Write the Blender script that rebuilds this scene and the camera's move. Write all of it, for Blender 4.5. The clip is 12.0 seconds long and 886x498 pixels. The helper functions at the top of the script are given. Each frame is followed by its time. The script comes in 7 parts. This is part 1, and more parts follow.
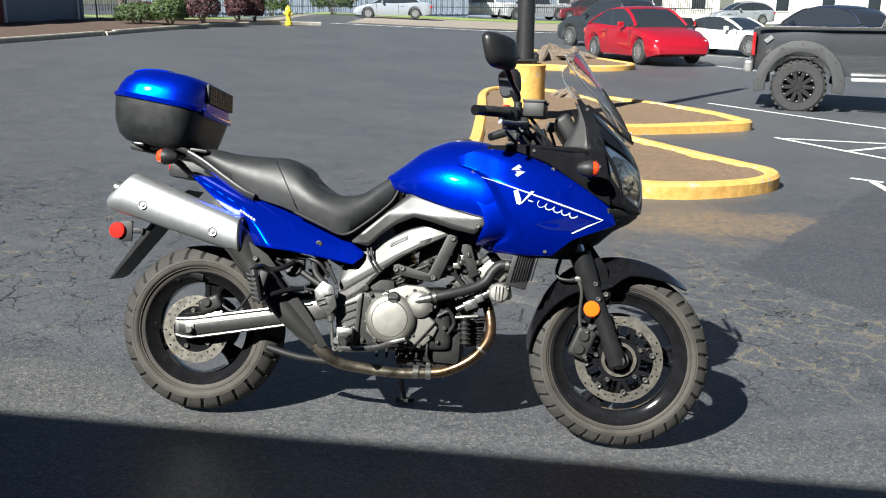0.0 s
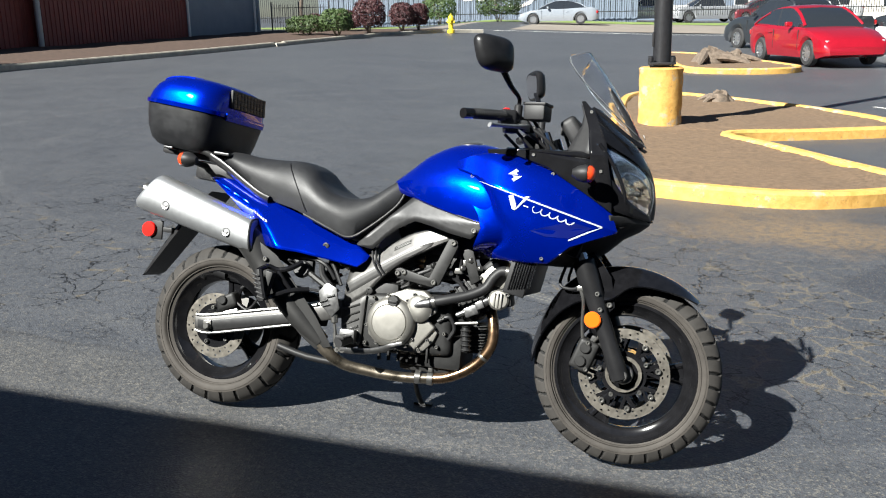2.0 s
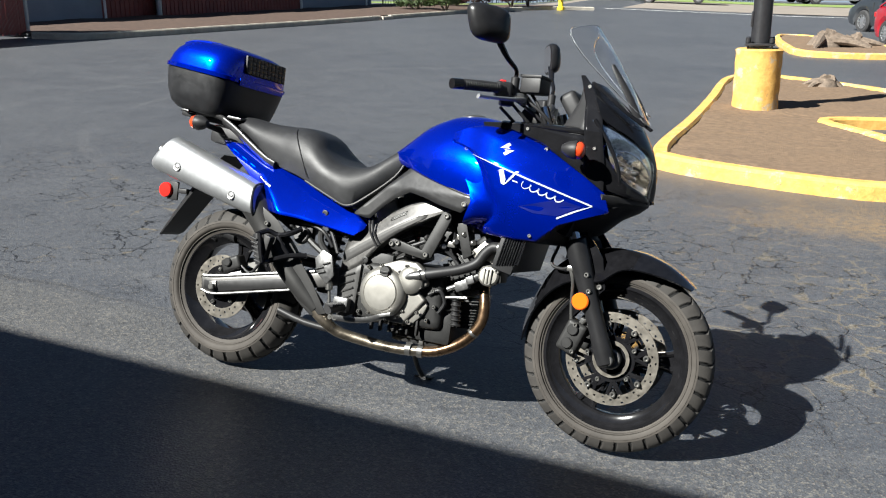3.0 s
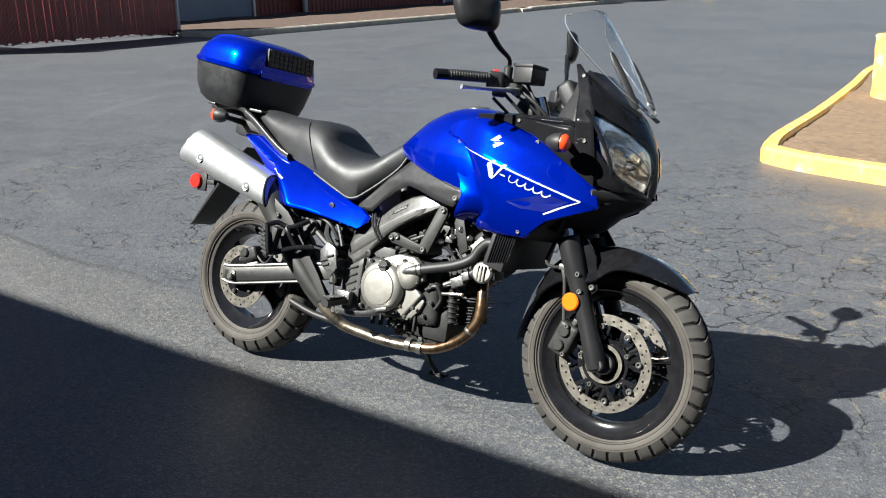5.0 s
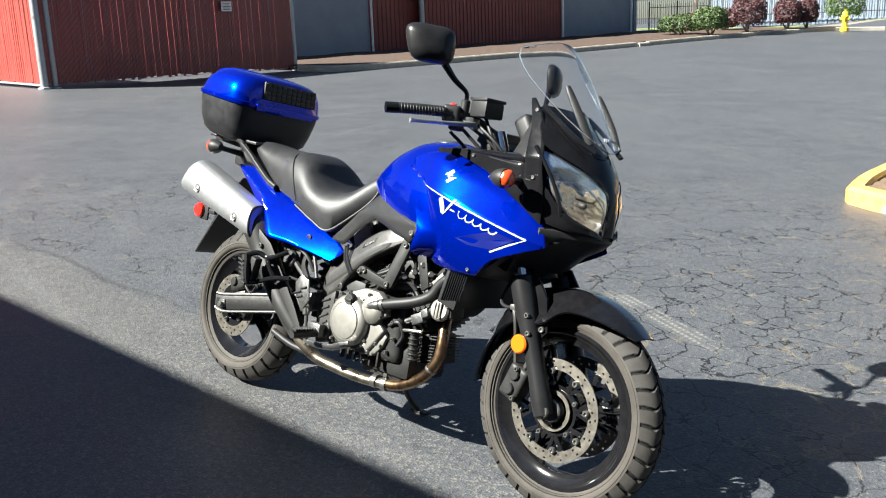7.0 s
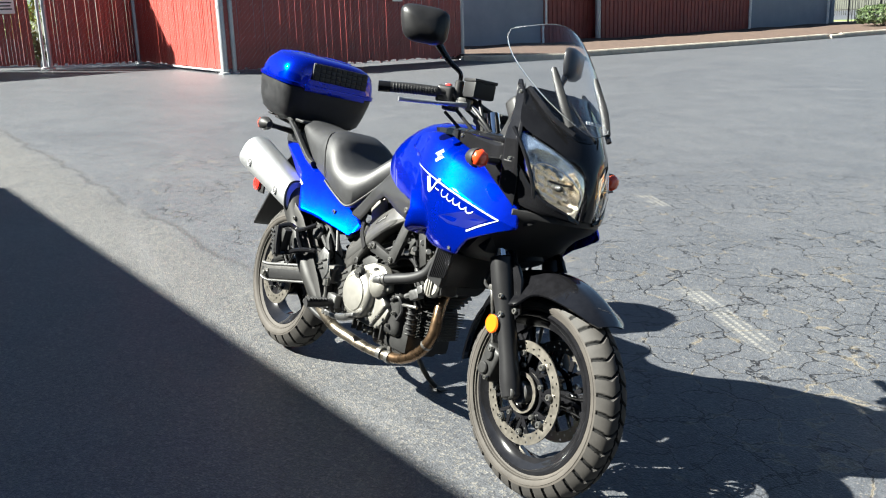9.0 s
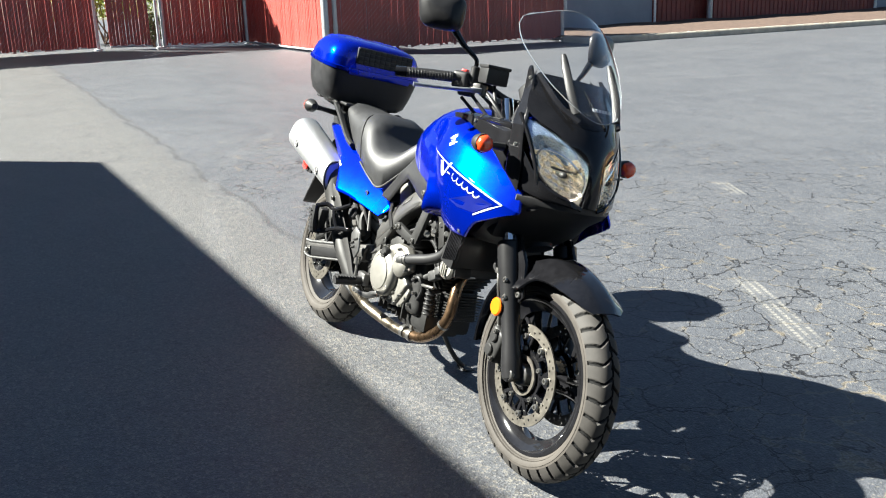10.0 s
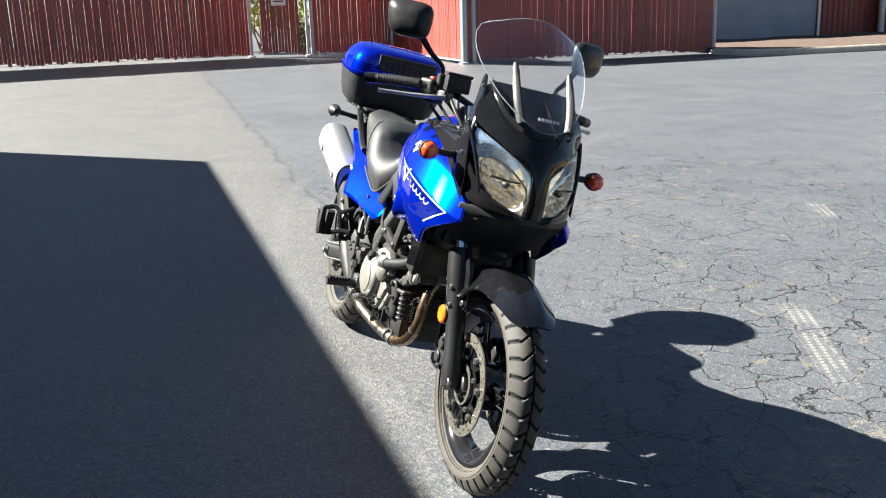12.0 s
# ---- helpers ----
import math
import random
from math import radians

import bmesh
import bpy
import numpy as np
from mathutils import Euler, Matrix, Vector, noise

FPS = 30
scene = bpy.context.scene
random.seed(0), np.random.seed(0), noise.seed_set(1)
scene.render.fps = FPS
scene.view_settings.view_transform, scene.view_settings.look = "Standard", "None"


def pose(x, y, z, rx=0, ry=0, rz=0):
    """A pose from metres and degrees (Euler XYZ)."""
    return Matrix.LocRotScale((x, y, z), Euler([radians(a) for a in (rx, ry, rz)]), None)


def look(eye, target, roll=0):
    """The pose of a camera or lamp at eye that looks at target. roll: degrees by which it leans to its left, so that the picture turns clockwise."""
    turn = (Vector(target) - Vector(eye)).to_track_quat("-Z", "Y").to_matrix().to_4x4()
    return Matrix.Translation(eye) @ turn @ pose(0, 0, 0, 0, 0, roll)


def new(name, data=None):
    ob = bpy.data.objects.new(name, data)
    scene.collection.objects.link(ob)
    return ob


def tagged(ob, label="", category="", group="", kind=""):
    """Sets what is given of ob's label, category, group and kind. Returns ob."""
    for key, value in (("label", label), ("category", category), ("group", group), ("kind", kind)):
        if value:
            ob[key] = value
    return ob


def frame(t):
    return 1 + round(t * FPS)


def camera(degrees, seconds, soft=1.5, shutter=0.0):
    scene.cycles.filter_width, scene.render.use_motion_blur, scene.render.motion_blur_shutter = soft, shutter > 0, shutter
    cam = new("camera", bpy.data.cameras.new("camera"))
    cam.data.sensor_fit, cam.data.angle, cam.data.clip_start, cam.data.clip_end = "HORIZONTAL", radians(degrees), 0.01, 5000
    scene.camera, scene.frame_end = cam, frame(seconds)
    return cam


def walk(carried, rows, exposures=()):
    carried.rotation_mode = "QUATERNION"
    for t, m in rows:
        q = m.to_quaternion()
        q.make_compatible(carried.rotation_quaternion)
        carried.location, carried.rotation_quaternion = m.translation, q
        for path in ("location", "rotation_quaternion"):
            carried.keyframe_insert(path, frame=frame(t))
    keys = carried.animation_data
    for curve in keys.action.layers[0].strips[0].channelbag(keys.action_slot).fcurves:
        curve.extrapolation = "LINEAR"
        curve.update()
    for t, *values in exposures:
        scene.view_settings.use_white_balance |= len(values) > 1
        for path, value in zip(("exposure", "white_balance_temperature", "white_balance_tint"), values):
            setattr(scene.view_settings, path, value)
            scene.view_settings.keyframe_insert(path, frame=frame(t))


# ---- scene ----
cam = camera(52.2, 12.0, soft=1.1)
PATH = [
    (0.0, (0.191, -3.142, 1.530), (0.124, -0.246, 0.750), 0.37),
    (0.5, (0.384, -3.135, 1.521), (0.169, -0.254, 0.713), 0.31),
    (1.0, (0.531, -3.148, 1.515), (0.172, -0.281, 0.709), -0.39),
    (1.5, (0.656, -3.092, 1.497), (0.166, -0.235, 0.725), -0.65),
    (2.0, (0.776, -3.042, 1.512), (0.153, -0.206, 0.756), -1.14),
    (2.5, (0.945, -2.967, 1.499), (0.128, -0.187, 0.722), -0.72),
    (3.0, (1.149, -2.907, 1.482), (0.192, -0.186, 0.659), -0.17),
    (4.8, (1.548, -2.646, 1.442), (0.184, -0.099, 0.635), -1.96),
    (5.0, (1.597, -2.627, 1.459), (0.191, -0.113, 0.622), -1.72),
    (5.5, (1.757, -2.568, 1.441), (0.271, -0.104, 0.593), -0.87),
    (6.0, (1.867, -2.500, 1.437), (0.299, -0.067, 0.650), -1.33),
    (6.5, (1.939, -2.373, 1.436), (0.278, 0.014, 0.702), -1.27),
    (7.0, (2.019, -2.282, 1.434), (0.253, 0.035, 0.716), -2.10),
    (7.2, (2.056, -2.261, 1.424), (0.231, 0.010, 0.708), -2.34),
    (9.0, (2.501, -1.919, 1.383), (0.302, -0.011, 0.659), -1.97),
    (9.5, (2.601, -1.837, 1.408), (0.311, -0.041, 0.681), -2.42),
    (10.0, (2.736, -1.716, 1.394), (0.329, -0.100, 0.620), -2.09),
    (10.5, (2.858, -1.563, 1.387), (0.392, -0.033, 0.625), -1.15),
    (11.0, (2.923, -1.436, 1.377), (0.395, 0.011, 0.655), -1.08),
    (11.5, (2.973, -1.293, 1.370), (0.370, 0.024, 0.668), -1.05),
    (12.0, (3.057, -1.173, 1.362), (0.391, -0.003, 0.639), -1.74),
]

walk(cam, [(t, look(eye, target, roll)) for t, eye, target, roll in PATH],
     exposures=[(0.0, 1.46, 6180, 6), (3.0, 1.54, 6180, 7), (5.0, 1.86, 6220, 6), (7.0, 2.13, 6300, 5), (9.0, 2.50, 6340, 4), (12.0, 2.68, 6420, 6)])
# ---- light ----
SUN_FROM = Vector((-0.928, -1.247, 1.318)).normalized()
world = bpy.data.worlds.new("sky")
scene.world = world
world.use_nodes = True
wn = world.node_tree
sky = wn.nodes.new("ShaderNodeTexSky")
sky.sky_type = 'NISHITA'
sky.sun_disc = False
sky.sun_elevation = math.asin(SUN_FROM.z)
sky.sun_rotation = math.atan2(SUN_FROM.x, SUN_FROM.y)
sky.air_density, sky.dust_density, sky.ozone_density = 0.8, 0.4, 1.0
wn.links.new(sky.outputs[0], wn.nodes["Background"].inputs[0])
wn.nodes["Background"].inputs[1].default_value = 0.0195
sun_data = bpy.data.lights.new("sun", 'SUN')
sun_data.energy, sun_data.angle, sun_data.color = 5.2, radians(0.55), (1.0, 0.95, 0.87)
sun = new("sun", sun_data)
sun.matrix_world = look(SUN_FROM * 60, (0, 0, 0))
# ---- materials ----
def material(name, color, rough=0.6, metal=0.0, coat=0.0, noise_scale=0.0, noise_amount=0.0, bump=0.0, bump_scale=200.0, rough_var=0.0, spec=0.5, random_amount=0.0):
    m = bpy.data.materials.new(name)
    m.use_nodes = True
    nt = m.node_tree
    b = nt.nodes["Principled BSDF"]
    b.inputs["Base Color"].default_value = (*color, 1)
    b.inputs["Roughness"].default_value = rough
    b.inputs["Metallic"].default_value = metal
    b.inputs["Coat Weight"].default_value = coat
    b.inputs["Coat Roughness"].default_value = 0.04
    b.inputs["Specular IOR Level"].default_value = spec
    tc = nt.nodes.new("ShaderNodeTexCoord")
    if noise_scale:
        n1 = nt.nodes.new("ShaderNodeTexNoise")
        n1.inputs["Scale"].default_value = noise_scale
        n1.inputs["Detail"].default_value = 6
        n1.inputs["Roughness"].default_value = 0.65
        nt.links.new(tc.outputs["Object"], n1.inputs["Vector"])
        mp = nt.nodes.new("ShaderNodeMapRange")
        mp.inputs["From Min"].default_value, mp.inputs["From Max"].default_value = 0.3, 0.7
        mp.inputs["To Min"].default_value, mp.inputs["To Max"].default_value = 1 - noise_amount, 1 + noise_amount
        nt.links.new(n1.outputs["Fac"], mp.inputs["Value"])
        mul = nt.nodes.new("ShaderNodeMix")
        mul.data_type, mul.blend_type = 'RGBA', 'MULTIPLY'
        mul.inputs["Factor"].default_value = 1
        mul.inputs["A"].default_value = (*color, 1)
        nt.links.new(mp.outputs["Result"], mul.inputs["B"])
        last = mul.outputs["Result"]
        if random_amount:
            oi = nt.nodes.new("ShaderNodeObjectInfo")
            mr = nt.nodes.new("ShaderNodeMapRange")
            mr.inputs["To Min"].default_value, mr.inputs["To Max"].default_value = 1 - random_amount, 1 + random_amount
            nt.links.new(oi.outputs["Random"], mr.inputs["Value"])
            mul2 = nt.nodes.new("ShaderNodeMix")
            mul2.data_type, mul2.blend_type = 'RGBA', 'MULTIPLY'
            mul2.inputs["Factor"].default_value = 1
            nt.links.new(last, mul2.inputs["A"])
            nt.links.new(mr.outputs["Result"], mul2.inputs["B"])
            last = mul2.outputs["Result"]
        nt.links.new(last, b.inputs["Base Color"])
        if rough_var:
            mr = nt.nodes.new("ShaderNodeMapRange")
            mr.inputs["From Min"].default_value, mr.inputs["From Max"].default_value = 0.3, 0.7
            mr.inputs["To Min"].default_value, mr.inputs["To Max"].default_value = max(0.02, rough - rough_var), min(1, rough + rough_var)
            nt.links.new(n1.outputs["Fac"], mr.inputs["Value"])
            nt.links.new(mr.outputs["Result"], b.inputs["Roughness"])
    if bump:
        n2 = nt.nodes.new("ShaderNodeTexNoise")
        n2.inputs["Scale"].default_value = bump_scale
        n2.inputs["Detail"].default_value = 4
        nt.links.new(tc.outputs["Object"], n2.inputs["Vector"])
        bp = nt.nodes.new("ShaderNodeBump")
        bp.inputs["Strength"].default_value = bump
        bp.inputs["Distance"].default_value = 0.0008 if bump_scale >= 200 else 0.01
        nt.links.new(n2.outputs["Fac"], bp.inputs["Height"])
        nt.links.new(bp.outputs["Normal"], b.inputs["Normal"])
    return m


def glass(name, color, rough=0.02, ior=1.45):
    m = bpy.data.materials.new(name)
    m.use_nodes = True
    b = m.node_tree.nodes["Principled BSDF"]
    b.inputs["Base Color"].default_value = (*color, 1)
    b.inputs["Roughness"].default_value = rough
    b.inputs["Transmission Weight"].default_value = 1
    b.inputs["IOR"].default_value = ior
    return m


class Nodes:
    """A short way to write a node tree."""

    def __init__(self, m):
        self.nt = m.node_tree

    def n(self, kind, **values):
        node = self.nt.nodes.new(kind)
        for key, value in values.items():
            key = key.replace("_", " ")
            if isinstance(value, bpy.types.NodeSocket):
                self.nt.links.new(value, node.inputs[key])
            else:
                node.inputs[key].default_value = value
        return node

    def noise(self, vec, scale, detail=4.0, rough=0.55):
        return self.n("ShaderNodeTexNoise", Vector=vec, Scale=scale, Detail=detail, Roughness=rough).outputs["Fac"]

    def ramp(self, value, a, b, lo=0.0, hi=1.0):
        node = self.n("ShaderNodeMapRange", Value=value)
        node.interpolation_type = 'SMOOTHSTEP'
        for key, v in (("From Min", a), ("From Max", b), ("To Min", lo), ("To Max", hi)):
            node.inputs[key].default_value = v
        return node.outputs["Result"]

    def math(self, op, a, b=0.0):
        node = self.nt.nodes.new("ShaderNodeMath")
        node.operation = op
        for i, v in enumerate((a, b)):
            if isinstance(v, bpy.types.NodeSocket):
                self.nt.links.new(v, node.inputs[i])
            else:
                node.inputs[i].default_value = v
        return node.outputs[0]

    def mix(self, fac, a, b, blend='MIX'):
        node = self.nt.nodes.new("ShaderNodeMix")
        node.data_type, node.blend_type = 'RGBA', blend
        for key, v in (("Factor", fac), ("A", a), ("B", b)):
            sock = node.inputs[key] if key == "Factor" else [s for s in node.inputs if s.name == key and s.type == 'RGBA'][0]
            if isinstance(v, bpy.types.NodeSocket):
                self.nt.links.new(v, sock)
            else:
                sock.default_value = v if key == "Factor" else (*v, 1)
        return [s for s in node.outputs if s.type == 'RGBA'][0]


def asphalt_material():
    m = bpy.data.materials.new("asphalt")
    m.use_nodes = True
    k = Nodes(m)
    b = m.node_tree.nodes["Principled BSDF"]
    pos = k.n("ShaderNodeTexCoord").outputs["Object"]
    xyz = k.n("ShaderNodeSeparateXYZ", Vector=pos)
    x, y = xyz.outputs[0], xyz.outputs[1]
    big = k.noise(pos, 0.35, 3)
    mid = k.noise(pos, 2.2, 5)
    grain = k.noise(pos, 170, 2)
    grit = k.n("ShaderNodeTexVoronoi", Vector=pos, Scale=115.0)
    grit_tone = k.n("ShaderNodeSeparateColor", Color=grit.outputs["Color"]).outputs[0]
    base = k.mix(k.ramp(mid, 0.3, 0.7), (0.062, 0.067, 0.077), (0.077, 0.082, 0.093))
    base = k.mix(k.ramp(big, 0.35, 0.65, 0, 0.45), base, (0.098, 0.102, 0.111))
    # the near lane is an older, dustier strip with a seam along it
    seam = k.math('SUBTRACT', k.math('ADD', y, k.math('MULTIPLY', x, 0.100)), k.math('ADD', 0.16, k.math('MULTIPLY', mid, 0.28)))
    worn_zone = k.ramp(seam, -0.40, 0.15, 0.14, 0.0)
    lane = k.math('MULTIPLY', k.ramp(seam, -0.14, 0.10, 1, 0), k.ramp(x, -1.6, 0.8, 0.50, 0.15))
    base = k.mix(lane, base, (0.108, 0.104, 0.095))
    joint = k.math('MULTIPLY', k.ramp(k.math('ABSOLUTE', seam), 0.006, 0.035, 1, 0), k.ramp(x, -2.6, -0.6, 0.55, 0.0))
    base = k.mix(joint, base, (0.030, 0.028, 0.027))
    # faint curved tyre sweeps far out on the lot
    wx, wy = k.math('SUBTRACT', x, -0.6), k.math('SUBTRACT', y, 7.6)
    sweep_r = k.math('SQRT', k.math('ADD', k.math('MULTIPLY', wx, wx), k.math('MULTIPLY', wy, wy)))
    for r0, w0 in ((6.9, 0.13), (7.7, 0.10), (5.6, 0.09)):
        arc = k.ramp(k.math('ABSOLUTE', k.math('SUBTRACT', sweep_r, r0)), 0.02, w0, 1, 0)
        base = k.mix(k.math('MULTIPLY', arc, k.ramp(k.noise(pos, 0.9, 3), 0.40, 0.62, 0, 0.42)), base, (0.125, 0.127, 0.132))
    blot = k.noise(pos, 9, 5, 0.7)
    base = k.mix(k.ramp(blot, 0.48, 0.68, 0, 0.26), base, (0.034, 0.036, 0.042))
    base = k.mix(k.ramp(blot, 0.44, 0.28, 0, 0.22), base, (0.110, 0.113, 0.120))
    # a smooth darker repair ahead of the motorcycle
    edge = k.math('ADD', k.math('MULTIPLY', k.math('ABSOLUTE', k.math('SUBTRACT', y, 2.6)), 0.70), k.math('ADD', 1.72, k.math('MULTIPLY', k.noise(pos, 2.8, 5, 0.65), 0.36)))
    repair = k.math('MULTIPLY', k.ramp(k.math('SUBTRACT', x, edge), -0.02, 0.10), k.ramp(x, 4.2, 5.2, 1, 0.0))
    base = k.mix(k.math('MULTIPLY', repair, 0.62), base, (0.040, 0.044, 0.054))
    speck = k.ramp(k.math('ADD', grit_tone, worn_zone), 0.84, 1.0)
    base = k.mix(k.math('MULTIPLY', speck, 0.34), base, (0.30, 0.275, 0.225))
    base = k.mix(k.ramp(grain, 0.35, 0.65, 0, 0.45), base, (0.022, 0.023, 0.026))
    pits = k.noise(pos, 46, 4, 0.75)
    base = k.mix(k.ramp(pits, 0.50, 0.66, 0, 0.55), base, (0.018, 0.018, 0.021))
    base = k.mix(k.ramp(pits, 0.46, 0.30, 0, 0.30), base, (0.135, 0.137, 0.140))
    # alligator cracks, partly filled with dry tan dust
    warp = k.n("ShaderNodeTexNoise", Vector=pos, Scale=3.2, Detail=5.0, Roughness=0.6)
    off = k.n("ShaderNodeVectorMath", Vector=warp.outputs["Color"])
    off.operation = 'SCALE'
    off.inputs["Scale"].default_value = 0.24
    add = k.n("ShaderNodeVectorMath", Vector=pos)
    add.operation = 'ADD'
    k.nt.links.new(off.outputs[0], add.inputs[1])
    rough_edge = k.math('MULTIPLY', k.math('SUBTRACT', k.noise(pos, 60, 3, 0.7), 0.5), 0.035)

    def cracks(scale, lo, hi):
        vor = k.n("ShaderNodeTexVoronoi", Vector=add.outputs[0], Scale=scale)
        vor.feature = 'DISTANCE_TO_EDGE'
        d = k.math('ADD', vor.outputs["Distance"], rough_edge)
        return k.ramp(d, lo, hi, 1, 0), vor.outputs["Distance"]
    c1, d1 = cracks(5.2, 0.007, 0.028)
    c2 = cracks(1.5, -0.004, 0.006)[0]

    def blob(cx, cy, fx, fy, lo, hi):
        dx, dy = k.math('MULTIPLY', k.math('SUBTRACT', x, cx), fx), k.math('MULTIPLY', k.math('SUBTRACT', y, cy), fy)
        r = k.math('SQRT', k.math('ADD', k.math('MULTIPLY', dx, dx), k.math('MULTIPLY', dy, dy)))
        return k.ramp(k.math('ADD', r, k.math('MULTIPLY', mid, 0.6)), lo, hi, 1, 0)
    ahead = blob(0.95, 1.75, 0.55, 0.62, 0.95, 1.45)
    behind = blob(-3.4, 2.0, 0.30, 0.52, 0.80, 1.40)
    beyond = blob(-1.2, 3.4, 0.28, 0.36, 0.80, 1.50)
    off_lane = k.ramp(seam, 0.0, 0.12)
    zone = k.math('MAXIMUM', ahead, k.math('MAXIMUM', k.math('MULTIPLY', behind, off_lane), beyond))
    zone = k.math('MULTIPLY', zone, k.ramp(repair, 0.15, 0.7, 1, 0.08))
    gaps = k.ramp(k.math('ADD', k.noise(pos, 1.9, 4), k.math('MULTIPLY', ahead, 0.14)), 0.42, 0.52)
    crack = k.math('MULTIPLY', c1, k.math('MULTIPLY', gaps, zone))
    crack = k.math('MAXIMUM', crack, k.math('MULTIPLY', c2, k.math('MULTIPLY', k.ramp(k.noise(pos, 1.1, 3), 0.44, 0.54, 0, 0.8), off_lane)))
    dusty = k.math('ADD', k.noise(pos, 7.0, 4, 0.6), k.math('ADD', k.ramp(x, 0.3, 1.8, -0.03, 0.09), k.ramp(y, 0.3, 1.1, -0.10, 0.0)))
    tan = k.ramp(dusty, 0.50, 0.62)
    flank = k.math('MULTIPLY', k.ramp(k.math('ADD', d1, rough_edge), 0.022, 0.052, 1, 0), k.math('MULTIPLY', k.math('MULTIPLY', gaps, zone), k.math('MULTIPLY', tan, 0.62)))
    base = k.mix(flank, base, (0.225, 0.195, 0.145))
    base = k.mix(crack, base, k.mix(k.math('MULTIPLY', tan, 0.35), (0.010, 0.010, 0.011), (0.225, 0.195, 0.145)))
    # dust spilled beside the filled cracks
    spill = k.math('MULTIPLY', k.math('MULTIPLY', k.ramp(d1, 0.02, 0.12, 1, 0), zone), k.math('MULTIPLY', k.ramp(dusty, 0.58, 0.72), k.ramp(k.noise(pos, 75, 3, 0.7), 0.54, 0.66, 0, 0.6)))
    base = k.mix(spill, base, (0.24, 0.195, 0.125))
    # ochre paint and soil washed off the island
    sx = k.math('MULTIPLY', k.math('SUBTRACT', x, 2.3), 0.55)
    sy = k.math('MULTIPLY', k.math('SUBTRACT', y, 4.05), 1.20)
    srad = k.math('SQRT', k.math('ADD', k.math('MULTIPLY', sx, sx), k.math('MULTIPLY', sy, sy)))
    stain = k.ramp(k.math('ADD', srad, k.math('MULTIPLY', k.noise(pos, 3.5, 5, 0.7), 1.5)), 0.95, 1.75, 1, 0)
    stain = k.math('MULTIPLY', stain, k.ramp(repair, 0.1, 0.8, 1, 0.12))
    base = k.mix(k.math('MULTIPLY', stain, k.ramp(k.noise(pos, 22, 5, 0.75), 0.38, 0.60, 0.16, 0.62)), base, (0.245, 0.165, 0.080))
    # dusty tyre prints
    for px, py, size in ((0.25, 1.85, 1.0), (-1.63, 3.84, 0.45)):
        ux, uy = k.math('SUBTRACT', x, px), k.math('SUBTRACT', y, py)
        u = k.math('ADD', k.math('MULTIPLY', ux, 0.84), k.math('MULTIPLY', uy, -0.54))
        v = k.math('ADD', k.math('MULTIPLY', ux, 0.54), k.math('MULTIPLY', uy, 0.84))
        bars = k.math('MULTIPLY', k.ramp(k.math('SINE', k.math('MULTIPLY', v, 150)), -0.1, 0.5), k.ramp(k.math('SINE', k.math('ADD', k.math('MULTIPLY', u, 190), k.math('MULTIPLY', v, 60))), -0.9, 0.0))
        inside = k.math('MULTIPLY', k.ramp(k.math('ABSOLUTE', v), 0.055, 0.075, 1, 0), k.ramp(k.math('ABSOLUTE', u), 0.36 * size, 0.56 * size, 1, 0))
        worn = k.ramp(k.noise(pos, 9, 4), 0.32, 0.6, 0.15, 1)
        base = k.mix(k.math('MULTIPLY', inside, k.math('MULTIPLY', worn, k.math('ADD', 0.09, k.math('MULTIPLY', bars, 0.36)))), base, (0.31, 0.295, 0.255))
    k.nt.links.new(base, b.inputs["Base Color"])
    k.nt.links.new(k.ramp(mid, 0.3, 0.7, 0.48, 0.52), b.inputs["Roughness"])
    b.inputs["Specular IOR Level"].default_value = 0.55
    height = k.math('SUBTRACT', k.math('ADD', k.math('MULTIPLY', grit.outputs["Distance"], 0.35), k.math('MULTIPLY', grain, 0.4)), k.math('MULTIPLY', k.math('MULTIPLY', crack, k.ramp(tan, 0, 1, 1, 0.3)), 0.35))
    bp = k.n("ShaderNodeBump", Height=height, Strength=1.0, Distance=0.0045)
    k.nt.links.new(bp.outputs[0], b.inputs["Normal"])
    return m


ASPHALT = asphalt_material()


def worn_yellow():
    """Yellow road paint that has chipped off to bare concrete."""
    m = bpy.data.materials.new("worn_yellow_paint")
    m.use_nodes = True
    k = Nodes(m)
    b = m.node_tree.nodes["Principled BSDF"]
    pos = k.n("ShaderNodeTexCoord").outputs["Object"]
    fine, chips = k.noise(pos, 11, 6, 0.7), k.noise(pos, 3.2, 7, 0.72)
    paint = k.mix(k.ramp(fine, 0.3, 0.7), (0.50, 0.275, 0.06), (0.64, 0.385, 0.105))
    base = k.mix(k.ramp(chips, 0.54, 0.60, 0, 0.85), paint, (0.40, 0.335, 0.24))
    base = k.mix(k.ramp(k.noise(pos, 24, 5, 0.7), 0.60, 0.68, 0, 0.7), base, (0.16, 0.125, 0.085))
    k.nt.links.new(base, b.inputs["Base Color"])
    b.inputs["Roughness"].default_value = 0.78
    bp = k.n("ShaderNodeBump", Height=k.math('ADD', chips, k.math('MULTIPLY', fine, 0.6)), Strength=0.6, Distance=0.02)
    k.nt.links.new(bp.outputs[0], b.inputs["Normal"])
    return m


